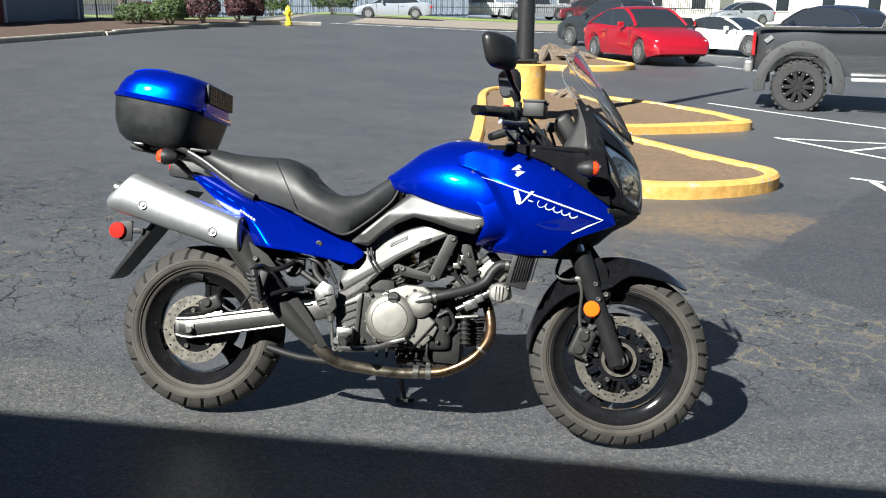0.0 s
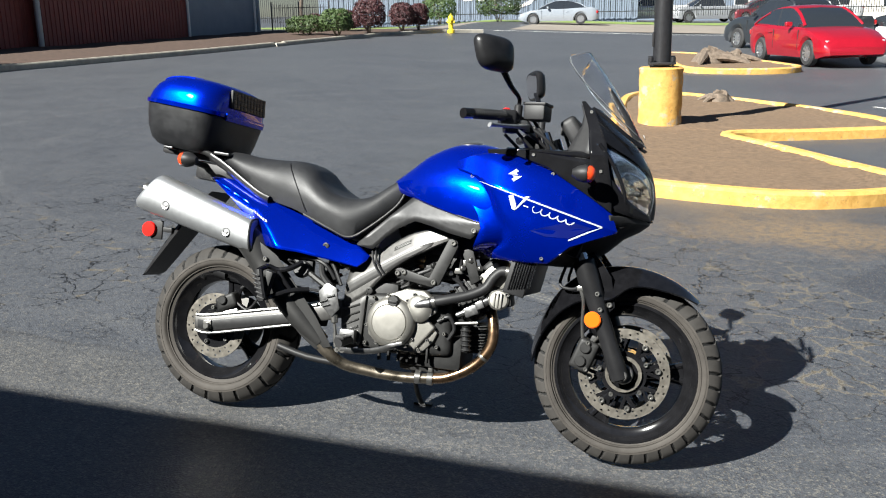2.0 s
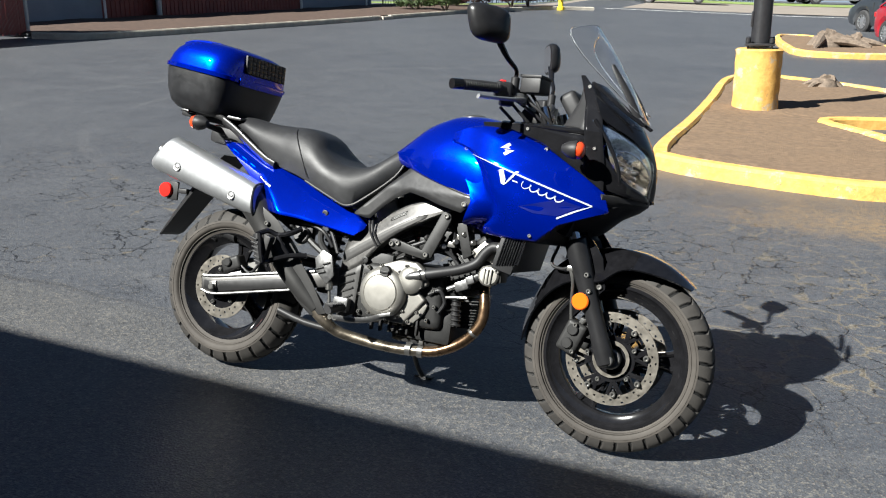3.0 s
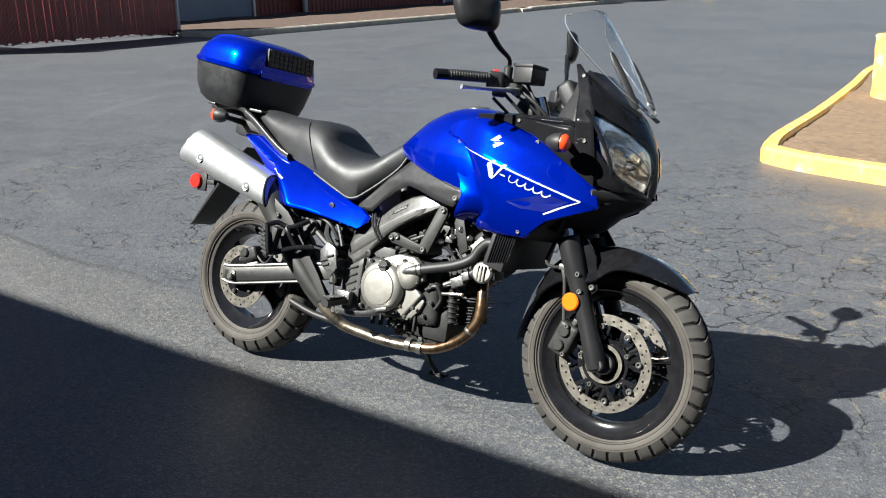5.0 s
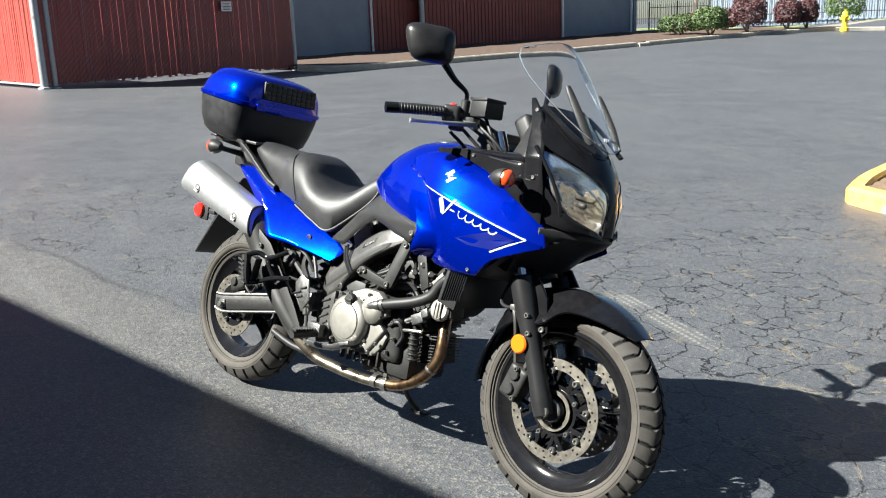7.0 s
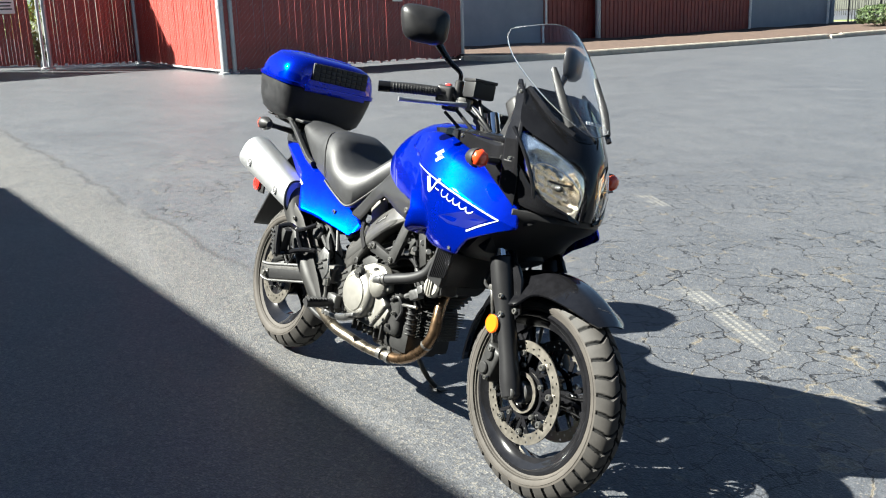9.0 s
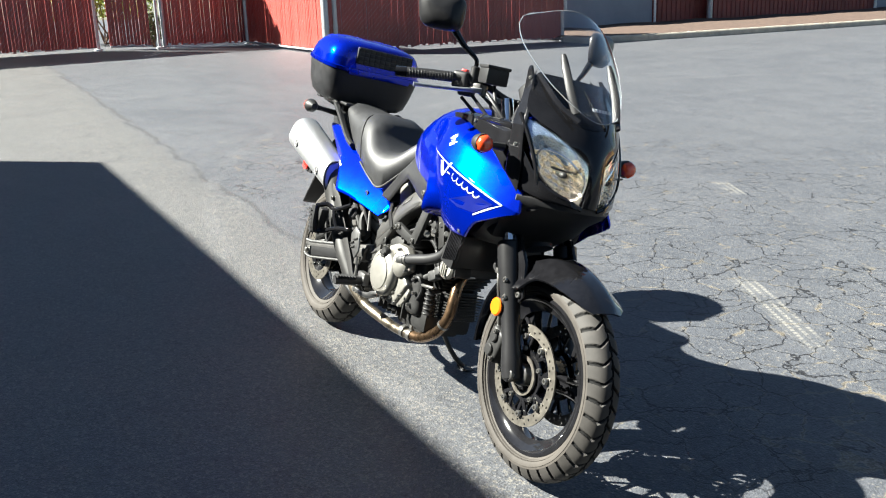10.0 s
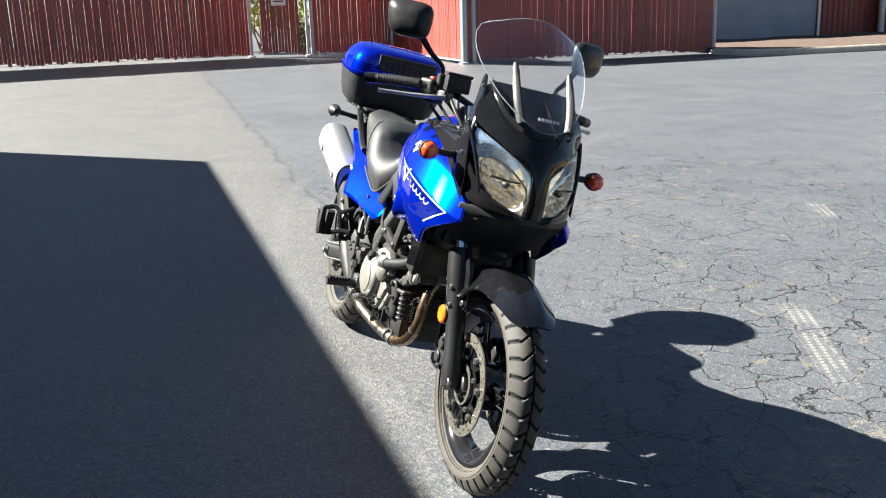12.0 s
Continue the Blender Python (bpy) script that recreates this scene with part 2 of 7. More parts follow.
YELLOW = worn_yellow()
SOIL = material("dry_soil", (0.140, 0.093, 0.056), 0.95, noise_scale=16, noise_amount=0.32, bump=0.6, bump_scale=60)
MULCH = material("bark_mulch", (0.062, 0.038, 0.027), 0.95, noise_scale=6, noise_amount=0.5, bump=1.0, bump_scale=40)
CONCRETE = material("concrete", (0.40, 0.37, 0.31), 0.85, noise_scale=4, noise_amount=0.2, bump=0.4, bump_scale=80)
GREY_WALL = material("grey_blue_paint", (0.22, 0.26, 0.31), 0.65, noise_scale=1.5, noise_amount=0.10, bump=0.15, bump_scale=60)
RED_WALL = material("red_brown_siding", (0.22, 0.055, 0.045), 0.6, noise_scale=2.0, noise_amount=0.14)
RED_SLAT = material("red_plastic_slat", (0.20, 0.031, 0.029), 0.45, noise_scale=3, noise_amount=0.18)
GALV = material("galvanised_steel", (0.36, 0.37, 0.38), 0.45, 0.6, noise_scale=25, noise_amount=0.15)
WHITE = material("white_paint", (0.78, 0.77, 0.74), 0.6, noise_scale=8, noise_amount=0.08)
BLACK_STEEL = material("black_painted_steel", (0.018, 0.018, 0.02), 0.4, noise_scale=20, noise_amount=0.3)
GRASS = material("grass", (0.16, 0.22, 0.055), 0.9, noise_scale=1.2, noise_amount=0.35, bump=1.0, bump_scale=30)
ROAD = material("road_asphalt", (0.205, 0.178, 0.150), 0.85, noise_scale=0.8, noise_amount=0.12, bump=0.3, bump_scale=80)
LEAF_GREEN = material("hedge_leaf", (0.048, 0.082, 0.020), 0.6, noise_scale=9, noise_amount=0.5)
LEAF_RED = material("barberry_leaf", (0.055, 0.016, 0.018), 0.6, noise_scale=9, noise_amount=0.5)
LEAF_DARK = material("dark_leaf", (0.045, 0.075, 0.02), 0.6, noise_scale=9, noise_amount=0.5)
# yellow-green leaf whose colour is brightened to stand for sunlight on it
LEAF_SUNLIT = material("sunlit_leaf", (0.22, 0.30, 0.04), 0.6, noise_scale=9, noise_amount=0.4)
BARK = material("bark", (0.13, 0.10, 0.075), 0.9, noise_scale=14, noise_amount=0.5, bump=1.0, bump_scale=30)
HYDRANT = material("hydrant_yellow", (0.75, 0.55, 0.03), 0.45, noise_scale=12, noise_amount=0.1)
# ---- mesh tools ----
def finish(bm, angle=38):
    bm.normal_update()
    for f in bm.faces:
        f.smooth = True
    for e in bm.edges:
        if len(e.link_faces) == 2 and e.calc_face_angle(0) > radians(angle):
            e.smooth = False
    return bm


def part(name, bm, mat, parent=None, label="", angle=38):
    finish(bm, angle)
    me = bpy.data.meshes.new(name)
    bm.to_mesh(me)
    bm.free()
    me.materials.append(mat)
    ob = new(name, me)
    if parent:
        ob.parent = parent
    if label:
        ob["label"] = label
    return ob


def thing(name, bm, mat, label, category, kind="", group="", angle=38):
    return tagged(part(name, bm, mat, None, "", angle), label, category, group, kind)


def holder(name, m, label, category, group=""):
    ob = new(name)
    ob.empty_display_size = 0.1
    ob.matrix_world = m
    return tagged(ob, label, category, group)


def join(*bms):
    out = bms[0]
    for b in bms[1:]:
        me = bpy.data.meshes.new("tmp")
        b.to_mesh(me)
        b.free()
        out.from_mesh(me)
        bpy.data.meshes.remove(me)
    return out


def box(c, s, bevel=0.0, rot=None, seg=2):
    bm = bmesh.new()
    bmesh.ops.create_cube(bm, size=1)
    bmesh.ops.scale(bm, vec=s, verts=bm.verts)
    if bevel:
        bmesh.ops.bevel(bm, geom=bm.edges[:], offset=bevel, segments=seg, affect='EDGES', profile=0.6)
    m = Matrix.Translation(c) @ (rot.to_4x4() if rot else Matrix())
    bmesh.ops.transform(bm, matrix=m, verts=bm.verts)
    return bm


def rot_y(deg):
    return Matrix.Rotation(radians(deg), 3, 'Y')


def rot_z(deg):
    return Matrix.Rotation(radians(deg), 3, 'Z')


def axis_matrix(p, d):
    q = Vector(d).to_track_quat('Z', 'Y')
    return Matrix.Translation(p) @ q.to_matrix().to_4x4()


def lathe(profile, origin, axis, seg=32, closed=False):
    """profile: (radius, along axis) rings."""
    bm = bmesh.new()
    m = axis_matrix(origin, axis)
    rings = []
    for r, h in profile:
        rings.append([bm.verts.new(m @ Vector((r * math.cos(2 * math.pi * i / seg), r * math.sin(2 * math.pi * i / seg), h))) for i in range(seg)])
    pairs = list(zip(rings, rings[1:])) + ([(rings[-1], rings[0])] if closed else [])
    for a, b in pairs:
        for i in range(seg):
            bm.faces.new((a[i], a[(i + 1) % seg], b[(i + 1) % seg], b[i]))
    if not closed:
        bm.faces.new(rings[0][::-1])
        bm.faces.new(rings[-1])
    bmesh.ops.recalc_face_normals(bm, faces=bm.faces)
    return bm


def cyl(a, b, r, seg=16, r2=None, bevel=0.0):
    a, b = Vector(a), Vector(b)
    h = (b - a).length
    r2 = r if r2 is None else r2
    prof = [(r, 0), (r2, h)] if not bevel else [(r - bevel, 0), (r, bevel), (r2, h - bevel), (r2 - bevel, h)]
    return lathe(prof, a, b - a, seg)


def smooth_line(pts, n):
    pts = [Vector(p) for p in pts]
    out = []
    for i in range(len(pts) - 1):
        p0, p1, p2, p3 = pts[max(i - 1, 0)], pts[i], pts[i + 1], pts[min(i + 2, len(pts) - 1)]
        for j in range(n):
            t = j / n
            out.append(0.5 * ((2 * p1) + (p2 - p0) * t + (2 * p0 - 5 * p1 + 4 * p2 - p3) * t * t + (3 * p1 - p0 - 3 * p2 + p3) * t ** 3))
    out.append(pts[-1])
    return out


def tube(pts, r, seg=12, n=6, radii=None, flat=1.0):
    """A round (or flattened) rod along a smooth line."""
    line = smooth_line(pts, n) if n > 1 else [Vector(p) for p in pts]
    bm = bmesh.new()
    rings = []
    side = None
    for i, p in enumerate(line):
        d = (line[min(i + 1, len(line) - 1)] - line[max(i - 1, 0)]).normalized()
        if side is None:
            side = d.orthogonal().normalized()
        side = (side - d * side.dot(d)).normalized()
        up = d.cross(side)
        rr = r
        if radii:
            f = i / (len(line) - 1) * (len(radii) - 1)
            j = min(int(f), len(radii) - 2)
            rr = radii[j] + (radii[j + 1] - radii[j]) * (f - j)
        rings.append([bm.verts.new(p + rr * (side * math.cos(2 * math.pi * k / seg) + flat * up * math.sin(2 * math.pi * k / seg))) for k in range(seg)])
    for a, b in zip(rings, rings[1:]):
        for k in range(seg):
            bm.faces.new((a[k], a[(k + 1) % seg], b[(k + 1) % seg], b[k]))
    bm.faces.new(rings[0][::-1])
    bm.faces.new(rings[-1])
    bmesh.ops.recalc_face_normals(bm, faces=bm.faces)
    return bm


def plate(outline, y0, y1, bevel=0.003, plane='XZ', seg=2):
    """A slab with the given outline, between two depths."""
    bm = bmesh.new()
    if plane == 'XZ':
        vs = [bm.verts.new((a, y0, b)) for a, b in outline]
        d = (0, y1 - y0, 0)
    elif plane == 'YZ':
        vs = [bm.verts.new((y0, a, b)) for a, b in outline]
        d = (y1 - y0, 0, 0)
    else:
        vs = [bm.verts.new((a, b, y0)) for a, b in outline]
        d = (0, 0, y1 - y0)
    f = bm.faces.new(vs)
    r = bmesh.ops.extrude_face_region(bm, geom=[f])
    bmesh.ops.translate(bm, vec=d, verts=[v for v in r["geom"] if isinstance(v, bmesh.types.BMVert)])
    bmesh.ops.recalc_face_normals(bm, faces=bm.faces)
    if bevel:
        rim = [e for e in bm.edges if len(e.link_faces) == 2 and e.calc_face_angle(0) > 0.7]
        bmesh.ops.bevel(bm, geom=rim, offset=bevel, segments=seg, affect='EDGES', profile=0.6, clamp_overlap=True)
    return bm


def resample(pts, n):
    pts = [Vector((*p, 0)) for p in pts]
    ls = [0.0]
    for a, b in zip(pts, pts[1:]):
        ls.append(ls[-1] + (b - a).length)
    out = []
    for i in range(n):
        s = ls[-1] * i / (n - 1)
        j = max(k for k in range(len(ls)) if ls[k] <= s + 1e-9)
        j = min(j, len(pts) - 2)
        f = (s - ls[j]) / max(1e-9, ls[j + 1] - ls[j])
        p = pts[j].lerp(pts[j + 1], f)
        out.append((p.x, p.y))
    return out


def patch(top, bottom, yf, n=28, m=12, thick=0.01, side=-1):
    """A curved body panel between two side-view lines, whose half width is yf(x, z)."""
    bm = bmesh.new()
    t, b = resample(top, n), resample(bottom, n)

    def sheet(inset):
        rows = []
        for j in range(m + 1):
            f = j / m
            row = []
            for i in range(n):
                x, z = t[i][0] * (1 - f) + b[i][0] * f, t[i][1] * (1 - f) + b[i][1] * f
                edge = min(i, n - 1 - i, j, m - j)
                lip = 0.004 if edge == 0 else 0.0
                row.append(bm.verts.new((x, side * (yf(x, z) - inset - (lip if not inset else 0)), z)))
            rows.append(row)
        return rows
    A, B = sheet(0), sheet(thick)
    for R in (A, B):
        for j in range(m):
            for i in range(n - 1):
                bm.faces.new((R[j][i], R[j][i + 1], R[j + 1][i + 1], R[j + 1][i]))
    loop = lambda R: R[0][:] + [R[j][-1] for j in range(1, m + 1)] + R[m][-2::-1] + [R[j][0] for j in range(m - 1, 0, -1)]
    la, lb = loop(A), loop(B)
    for i in range(len(la)):
        q = (la[i], la[(i + 1) % len(la)], lb[(i + 1) % len(la)], lb[i])
        bm.faces.new(q)
    bmesh.ops.recalc_face_normals(bm, faces=bm.faces)
    return bm


def interp(table, x):
    """Smooth interpolation in a short table of (x, value...)."""
    xs = [r[0] for r in table]
    if x <= xs[0]:
        return table[0][1:]
    if x >= xs[-1]:
        return table[-1][1:]
    i = max(k for k in range(len(xs)) if xs[k] <= x)
    p1, p2 = table[i], table[i + 1]
    p0, p3 = table[max(i - 1, 0)], table[min(i + 2, len(table) - 1)]
    t = (x - p1[0]) / (p2[0] - p1[0])
    out = []
    for c in range(1, len(p1)):
        m1 = (p2[c] - p0[c]) / max(1e-6, p2[0] - p0[0]) * (p2[0] - p1[0])
        m2 = (p3[c] - p1[c]) / max(1e-6, p3[0] - p1[0]) * (p2[0] - p1[0])
        out.append((2 * t ** 3 - 3 * t * t + 1) * p1[c] + (t ** 3 - 2 * t * t + t) * m1 + (-2 * t ** 3 + 3 * t * t) * p2[c] + (t ** 3 - t * t) * m2)
    return out


def loft(rings, cap=True):
    bm = bmesh.new()
    R = [[bm.verts.new(p) for p in ring] for ring in rings]
    k = len(R[0])
    for a, b in zip(R, R[1:]):
        for i in range(k):
            bm.faces.new((a[i], a[(i + 1) % k], b[(i + 1) % k], b[i]))
    if cap:
        bm.faces.new(R[0][::-1])
        bm.faces.new(R[-1])
    bmesh.ops.recalc_face_normals(bm, faces=bm.faces)
    return bm


def sround(u, v, p):
    """A point of a rounded square of half sizes 1."""
    c, s = math.cos(u), math.sin(u)
    return (math.copysign(abs(c) ** (2 / p), c), math.copysign(abs(s) ** (2 / p), s))


def leaves(count, place, size, seed, parts=1):
    """Many small bent leaves; place(r) gives a point and an outward direction."""
    r = random.Random(seed)
    verts, faces = [], []
    for _ in range(count):
        p, d = place(r)
        d = (d + Vector((r.uniform(-1, 1), r.uniform(-1, 1), r.uniform(-1, 1))) * 0.8).normalized()
        s = d.orthogonal().normalized()
        s = Matrix.Rotation(r.uniform(0, 6.28), 3, d) @ s
        w = d.cross(s)
        k = size * r.uniform(0.6, 1.3)
        i = len(verts)
        verts += [p - s * k, p + w * k * 0.45 + d * k * 0.15, p + s * k, p - w * k * 0.45 + d * k * 0.15]
        faces += [(i, i + 1, i + 2), (i, i + 2, i + 3)]
    bm = bmesh.new()
    me = bpy.data.meshes.new("tmp")
    me.from_pydata(verts, [], faces)
    bm.from_mesh(me)
    bpy.data.meshes.remove(me)
    return bm


def strip(points, width, height, ground, sink=0.1):
    """A kerb: a rounded bar along a line on the ground."""
    bm = bmesh.new()
    prof = [(-width / 2, -sink), (-width / 2, height - 0.03), (-width / 2 + 0.025, height), (width / 2 - 0.025, height), (width / 2, height - 0.03), (width / 2, -sink)]
    R = []
    for i, p in enumerate(points):
        a, b = Vector(points[max(i - 1, 0)]), Vector(points[min(i + 1, len(points) - 1)])
        d = (b - a).normalized()
        nrm = Vector((-d.y, d.x))
        R.append([bm.verts.new((p[0] + nrm.x * u, p[1] + nrm.y * u, ground(p[0], p[1]) + v)) for u, v in prof])
    for a, b in zip(R, R[1:]):
        for i in range(len(prof) - 1):
            bm.faces.new((a[i], a[i + 1], b[i + 1], b[i]))
    bm.faces.new(R[0])
    bm.faces.new(R[-1])
    bmesh.ops.recalc_face_normals(bm, faces=bm.faces)
    return bm


def line2(pts, n):
    return [(p.x, p.y) for p in smooth_line([(*p, 0) for p in pts], n)]
# ---- ground ----
def G(x, y):
    """Height of the sloping lot."""
    X = x if x < 3 else 3 + .35 * (x - 3)
    X = min(max(X, -24), 14)
    yy = min(y, 60)
    r = yy - 9
    ramp = .5 * (r + math.sqrt(r * r + 9)) - .47
    s = min(1, max(0, (x + 19) / 11))
    s = s * s * (3 - 2 * s)
    return -.0421 * X - .0181 * max(yy, -12) + (.015 + .019 * s) * ramp


def ground_sheet():
    near = [-2000, -600, -200, -80, -50, -36] + [-28 + 1.5 * i for i in range(54)] + [56, 64, 75, 100, 200, 600, 2000]
    bm = bmesh.new()
    g = [[bm.verts.new((x, y, G(x, y))) for x in near] for y in near]
    for j in range(len(near) - 1):
        for i in range(len(near) - 1):
            bm.faces.new((g[j][i], g[j][i + 1], g[j + 1][i + 1], g[j + 1][i]))
    return bm


thing("ground", ground_sheet(), ASPHALT, "dark grey cracked asphalt of a parking lot", "ground", "structure", angle=180)


def sheet(name, pts, lift, mat, label, category, kind="structure", nx=1):
    """A flat cover that follows the ground inside a four-cornered plan."""
    bm = bmesh.new()
    a, b, c, d = [Vector((*p, 0)) for p in pts]
    N, M = 24, 8
    g = []
    for j in range(M + 1):
        row = []
        for i in range(N + 1):
            p = a.lerp(b, i / N).lerp(d.lerp(c, i / N), j / M)
            row.append(bm.verts.new((p.x, p.y, G(p.x, p.y) + lift)))
        g.append(row)
    for j in range(M):
        for i in range(N):
            bm.faces.new((g[j][i], g[j][i + 1], g[j + 1][i + 1], g[j + 1][i]))
    return thing(name, bm, mat, label, category, kind, angle=180)


sheet("road", [(-60, 43.2), (60, 47.2), (60, 60), (-60, 55)], 0.012, ROAD, "pale brown worn street asphalt beyond the lot", "road")
sheet("road_line", [(-6.5, 42.6), (60, 46.9), (60, 47.1), (-6.5, 42.8)], 0.02, WHITE, "white painted edge line along the street", "road line")
sheet("verge", [(-60, 55), (60, 60), (60, 67), (-60, 63)], 0.03, GRASS, "strip of short green grass beside the street", "grass")
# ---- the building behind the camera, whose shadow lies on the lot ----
# the wall itself is unseen; its colour is kept dark to limit bounced light
SHADE = material("unseen_wall", (0.085, 0.080, 0.078), 0.8, noise_scale=1.2, noise_amount=0.15, bump=0.2, bump_scale=50)
HIGH = 4.2
corner = Vector((-5.31, 0.18, 0.22)) + SUN_FROM / SUN_FROM.z * (HIGH - 0.22)
along = Vector((1.0, -0.1115, 0)).normalized()
back = Vector((along.y, -along.x, 0))
p = [corner, corner + along * 40, corner + along * 40 + back * 14, corner + back * 14]
thing("wall_south", plate([(q.x, q.y) for q in p], -1.5, HIGH, 0.0, 'XY'), SHADE, "plain unseen wall behind the camera, coloured dark to limit bounce", "building", "structure")


# ---- kerbs, beds and islands ----
KERB_LINE = [(-14.6, 13.9), (-13.6, 14.3), (-13.15, 16.3), (-12.75, 19.5), (-12.2, 23.0), (-11.7, 27.0), (-11.1, 31.2), (-10.2, 35.2), (-8.9, 38.0), (-7.6, 39.5), (-6.6, 40.2)]
kerb_pts = line2(KERB_LINE, 6)
cut = [i for i, q in enumerate(kerb_pts) if 26.4 < q[1] < 28.2]
thing("dropped_kerb", strip(kerb_pts[cut[0]:cut[-1] + 1], 0.34, 0.12, G), CONCRETE, "low dropped stretch of pale concrete kerb", "kerb", "structure")
thing("kerb", strip(kerb_pts[:cut[0] + 1], 0.17, 0.15, G), CONCRETE, "weathered pale concrete kerb along the planting bed", "kerb", "structure")
thing("kerb", strip(kerb_pts[cut[-1]:], 0.17, 0.15, G), CONCRETE, "weathered pale concrete kerb along the planting bed", "kerb", "structure")
bm = bmesh.new()
rows = []
for q in kerb_pts:
    rows.append([bm.verts.new((q[0] - d, q[1], G(q[0], q[1]) + 0.13 + 0.10 * min(d, 3) / 3 + 0.02 * math.sin(q[1] * 2.1 + d * 3))) for d in (0.05, 0.5, 1.0, 1.8, 3, 4.2, 5.4, 7, 14)])
for a, b in zip(rows, rows[1:]):
    for i in range(8):
        bm.faces.new((a[i], a[i + 1], b[i + 1], b[i]))
thing("planting_bed", bm, MULCH, "bed of brown bark mulch behind the kerb", "bed", "structure", angle=180)


def island(name, outline, label, n=6):
    pts = line2(outline + outline[:1], n)
    k = thing(name, strip(pts, 0.16, 0.15, G), YELLOW, label, "kerb", "structure")
    bm = bmesh.new()
    loop = pts[:-1]
    turn = sum(a[0] * b[1] - a[1] * b[0] for a, b in zip(loop, loop[1:] + loop[:1]))
    inner = []
    for i, q in enumerate(loop):
        a, b = Vector(loop[i - 1][:2]), Vector(loop[(i + 1) % len(loop)][:2])
        d = (b - a).normalized()
        side = Vector((-d.y, d.x)) * (1 if turn > 0 else -1)
        inner.append(bm.verts.new((q[0] + side.x * .06, q[1] + side.y * .06, 0)))
    bm.faces.new(inner)
    bmesh.ops.triangulate(bm, faces=bm.faces[:])
    for _ in range(3):
        bmesh.ops.subdivide_edges(bm, edges=bm.edges[:], cuts=1, use_grid_fill=True)
    for v in bm.verts:
        x, y = v.co.x, v.co.y
        v.co.z = G(x, y) + 0.115 + 0.030 * noise.noise((x * 1.3, y * 1.3, 0)) + 0.014 * noise.noise((x * 6, y * 6, 2)) + 0.006 * noise.noise((x * 17, y * 17, 5))
    bmesh.ops.recalc_face_normals(bm, faces=bm.faces)
    if bm.faces[0].normal.z < 0:
        bmesh.ops.reverse_faces(bm, faces=bm.faces)
    thing("soil", bm, SOIL, "dry brown soil inside the kerbed island", "soil", "structure", angle=180)
    return k


island("island_kerb", [(0.30, 5.62), (0.62, 5.40), (1.3, 5.18), (2.0, 5.10), (2.6, 5.30), (3.15, 5.72), (3.35, 6.2), (3.15, 6.75), (2.4, 8.3), (1.9, 9.35), (3.0, 10.0), (4.35, 10.62), (4.42, 11.0), (4.1, 12.0), (3.2, 13.3), (2.0, 14.3), (1.0, 14.6), (0.55, 13.6), (0.46, 11.0), (0.36, 8.3), (0.26, 6.4)], "cracked yellow-painted kerb round a bare soil island")
island("island_kerb", [(1.75, 21.6), (2.1, 21.0), (3.0, 21.0), (4.2, 21.4), (4.75, 22.2), (4.4, 23.4), (3.5, 25.4), (2.4, 27.2), (1.5, 27.0), (1.45, 24.5)], "yellow-painted kerb round a far soil island")


def stump(x, y, seed, size):
    r = random.Random(seed)
    bms = []
    for i in range(9):
        a = r.uniform(0, 6.28)
        l = size * r.uniform(0.5, 1.3)
        z = G(x, y) + 0.1
        bms.append(tube([(x + r.uniform(-.2, .2) * size, y + r.uniform(-.2, .2) * size, z + r.uniform(.1, .35) * size), (x + math.cos(a) * l * .5, y + math.sin(a) * l * .5, z + .14 * size), (x + math.cos(a) * l, y + math.sin(a) * l, z - .02)], 0.1 * size, 7, 3, radii=[0.16 * size, 0.10 * size, 0.04 * size]))
    bms.append(lathe([(0.5 * size, -0.1), (0.38 * size, 0.10 * size), (0.30 * size, 0.24 * size), (0.2 * size, 0.26 * size)], (x, y, G(x, y) + 0.1), (0.1, 0.1, 1), 11))
    return thing("tree_stump", join(*bms), BARK, "grey rotten tree stump with spreading roots", "stump")


stump(2.55, 23.6, 3, 1.0)
stump(3.3, 24.2, 5, 0.75)
stump(2.1, 13.6, 7, 0.55)

# light pole on a yellow concrete footing
px, py = 1.05, 10.2
pole = holder("light_pole", pose(px, py, G(px, py)), "black round steel light pole on a yellow painted concrete footing", "light pole")
foot = []
for i in range(8):
    foot.append((0.30 + 0.006 * math.sin(i * 2.3), i * 0.11))
part("footing", lathe([(0.31, -0.2), *foot, (0.31, 0.83), (0.285, 0.85)], (0, 0, 0.05), (0, 0, 1), 36), YELLOW, pole, "chipped yellow-painted concrete cylinder")
part("post", lathe([(0.125, 0.92), (0.10, 7.5)], (0, 0, 0), (0, 0, 1), 28), BLACK_STEEL, pole)
part("base_plate", box((0, 0, 0.955), (0.38, 0.38, 0.03), 0.004), BLACK_STEEL, pole)
for sx in (-1, 1):
    for sy in (-1, 1):
        part("anchor_bolt", join(cyl((sx * .15, sy * .15, .88), (sx * .15, sy * .15, 1.02), .014, 10), cyl((sx * .15, sy * .15, .975), (sx * .15, sy * .15, 1.045), .035, 12, bevel=.006)), BLACK_STEEL, pole)
part("hand_hole_cover", box((-0.125, -0.02, 1.28), (0.03, 0.10, 0.20), 0.008), BLACK_STEEL, pole)


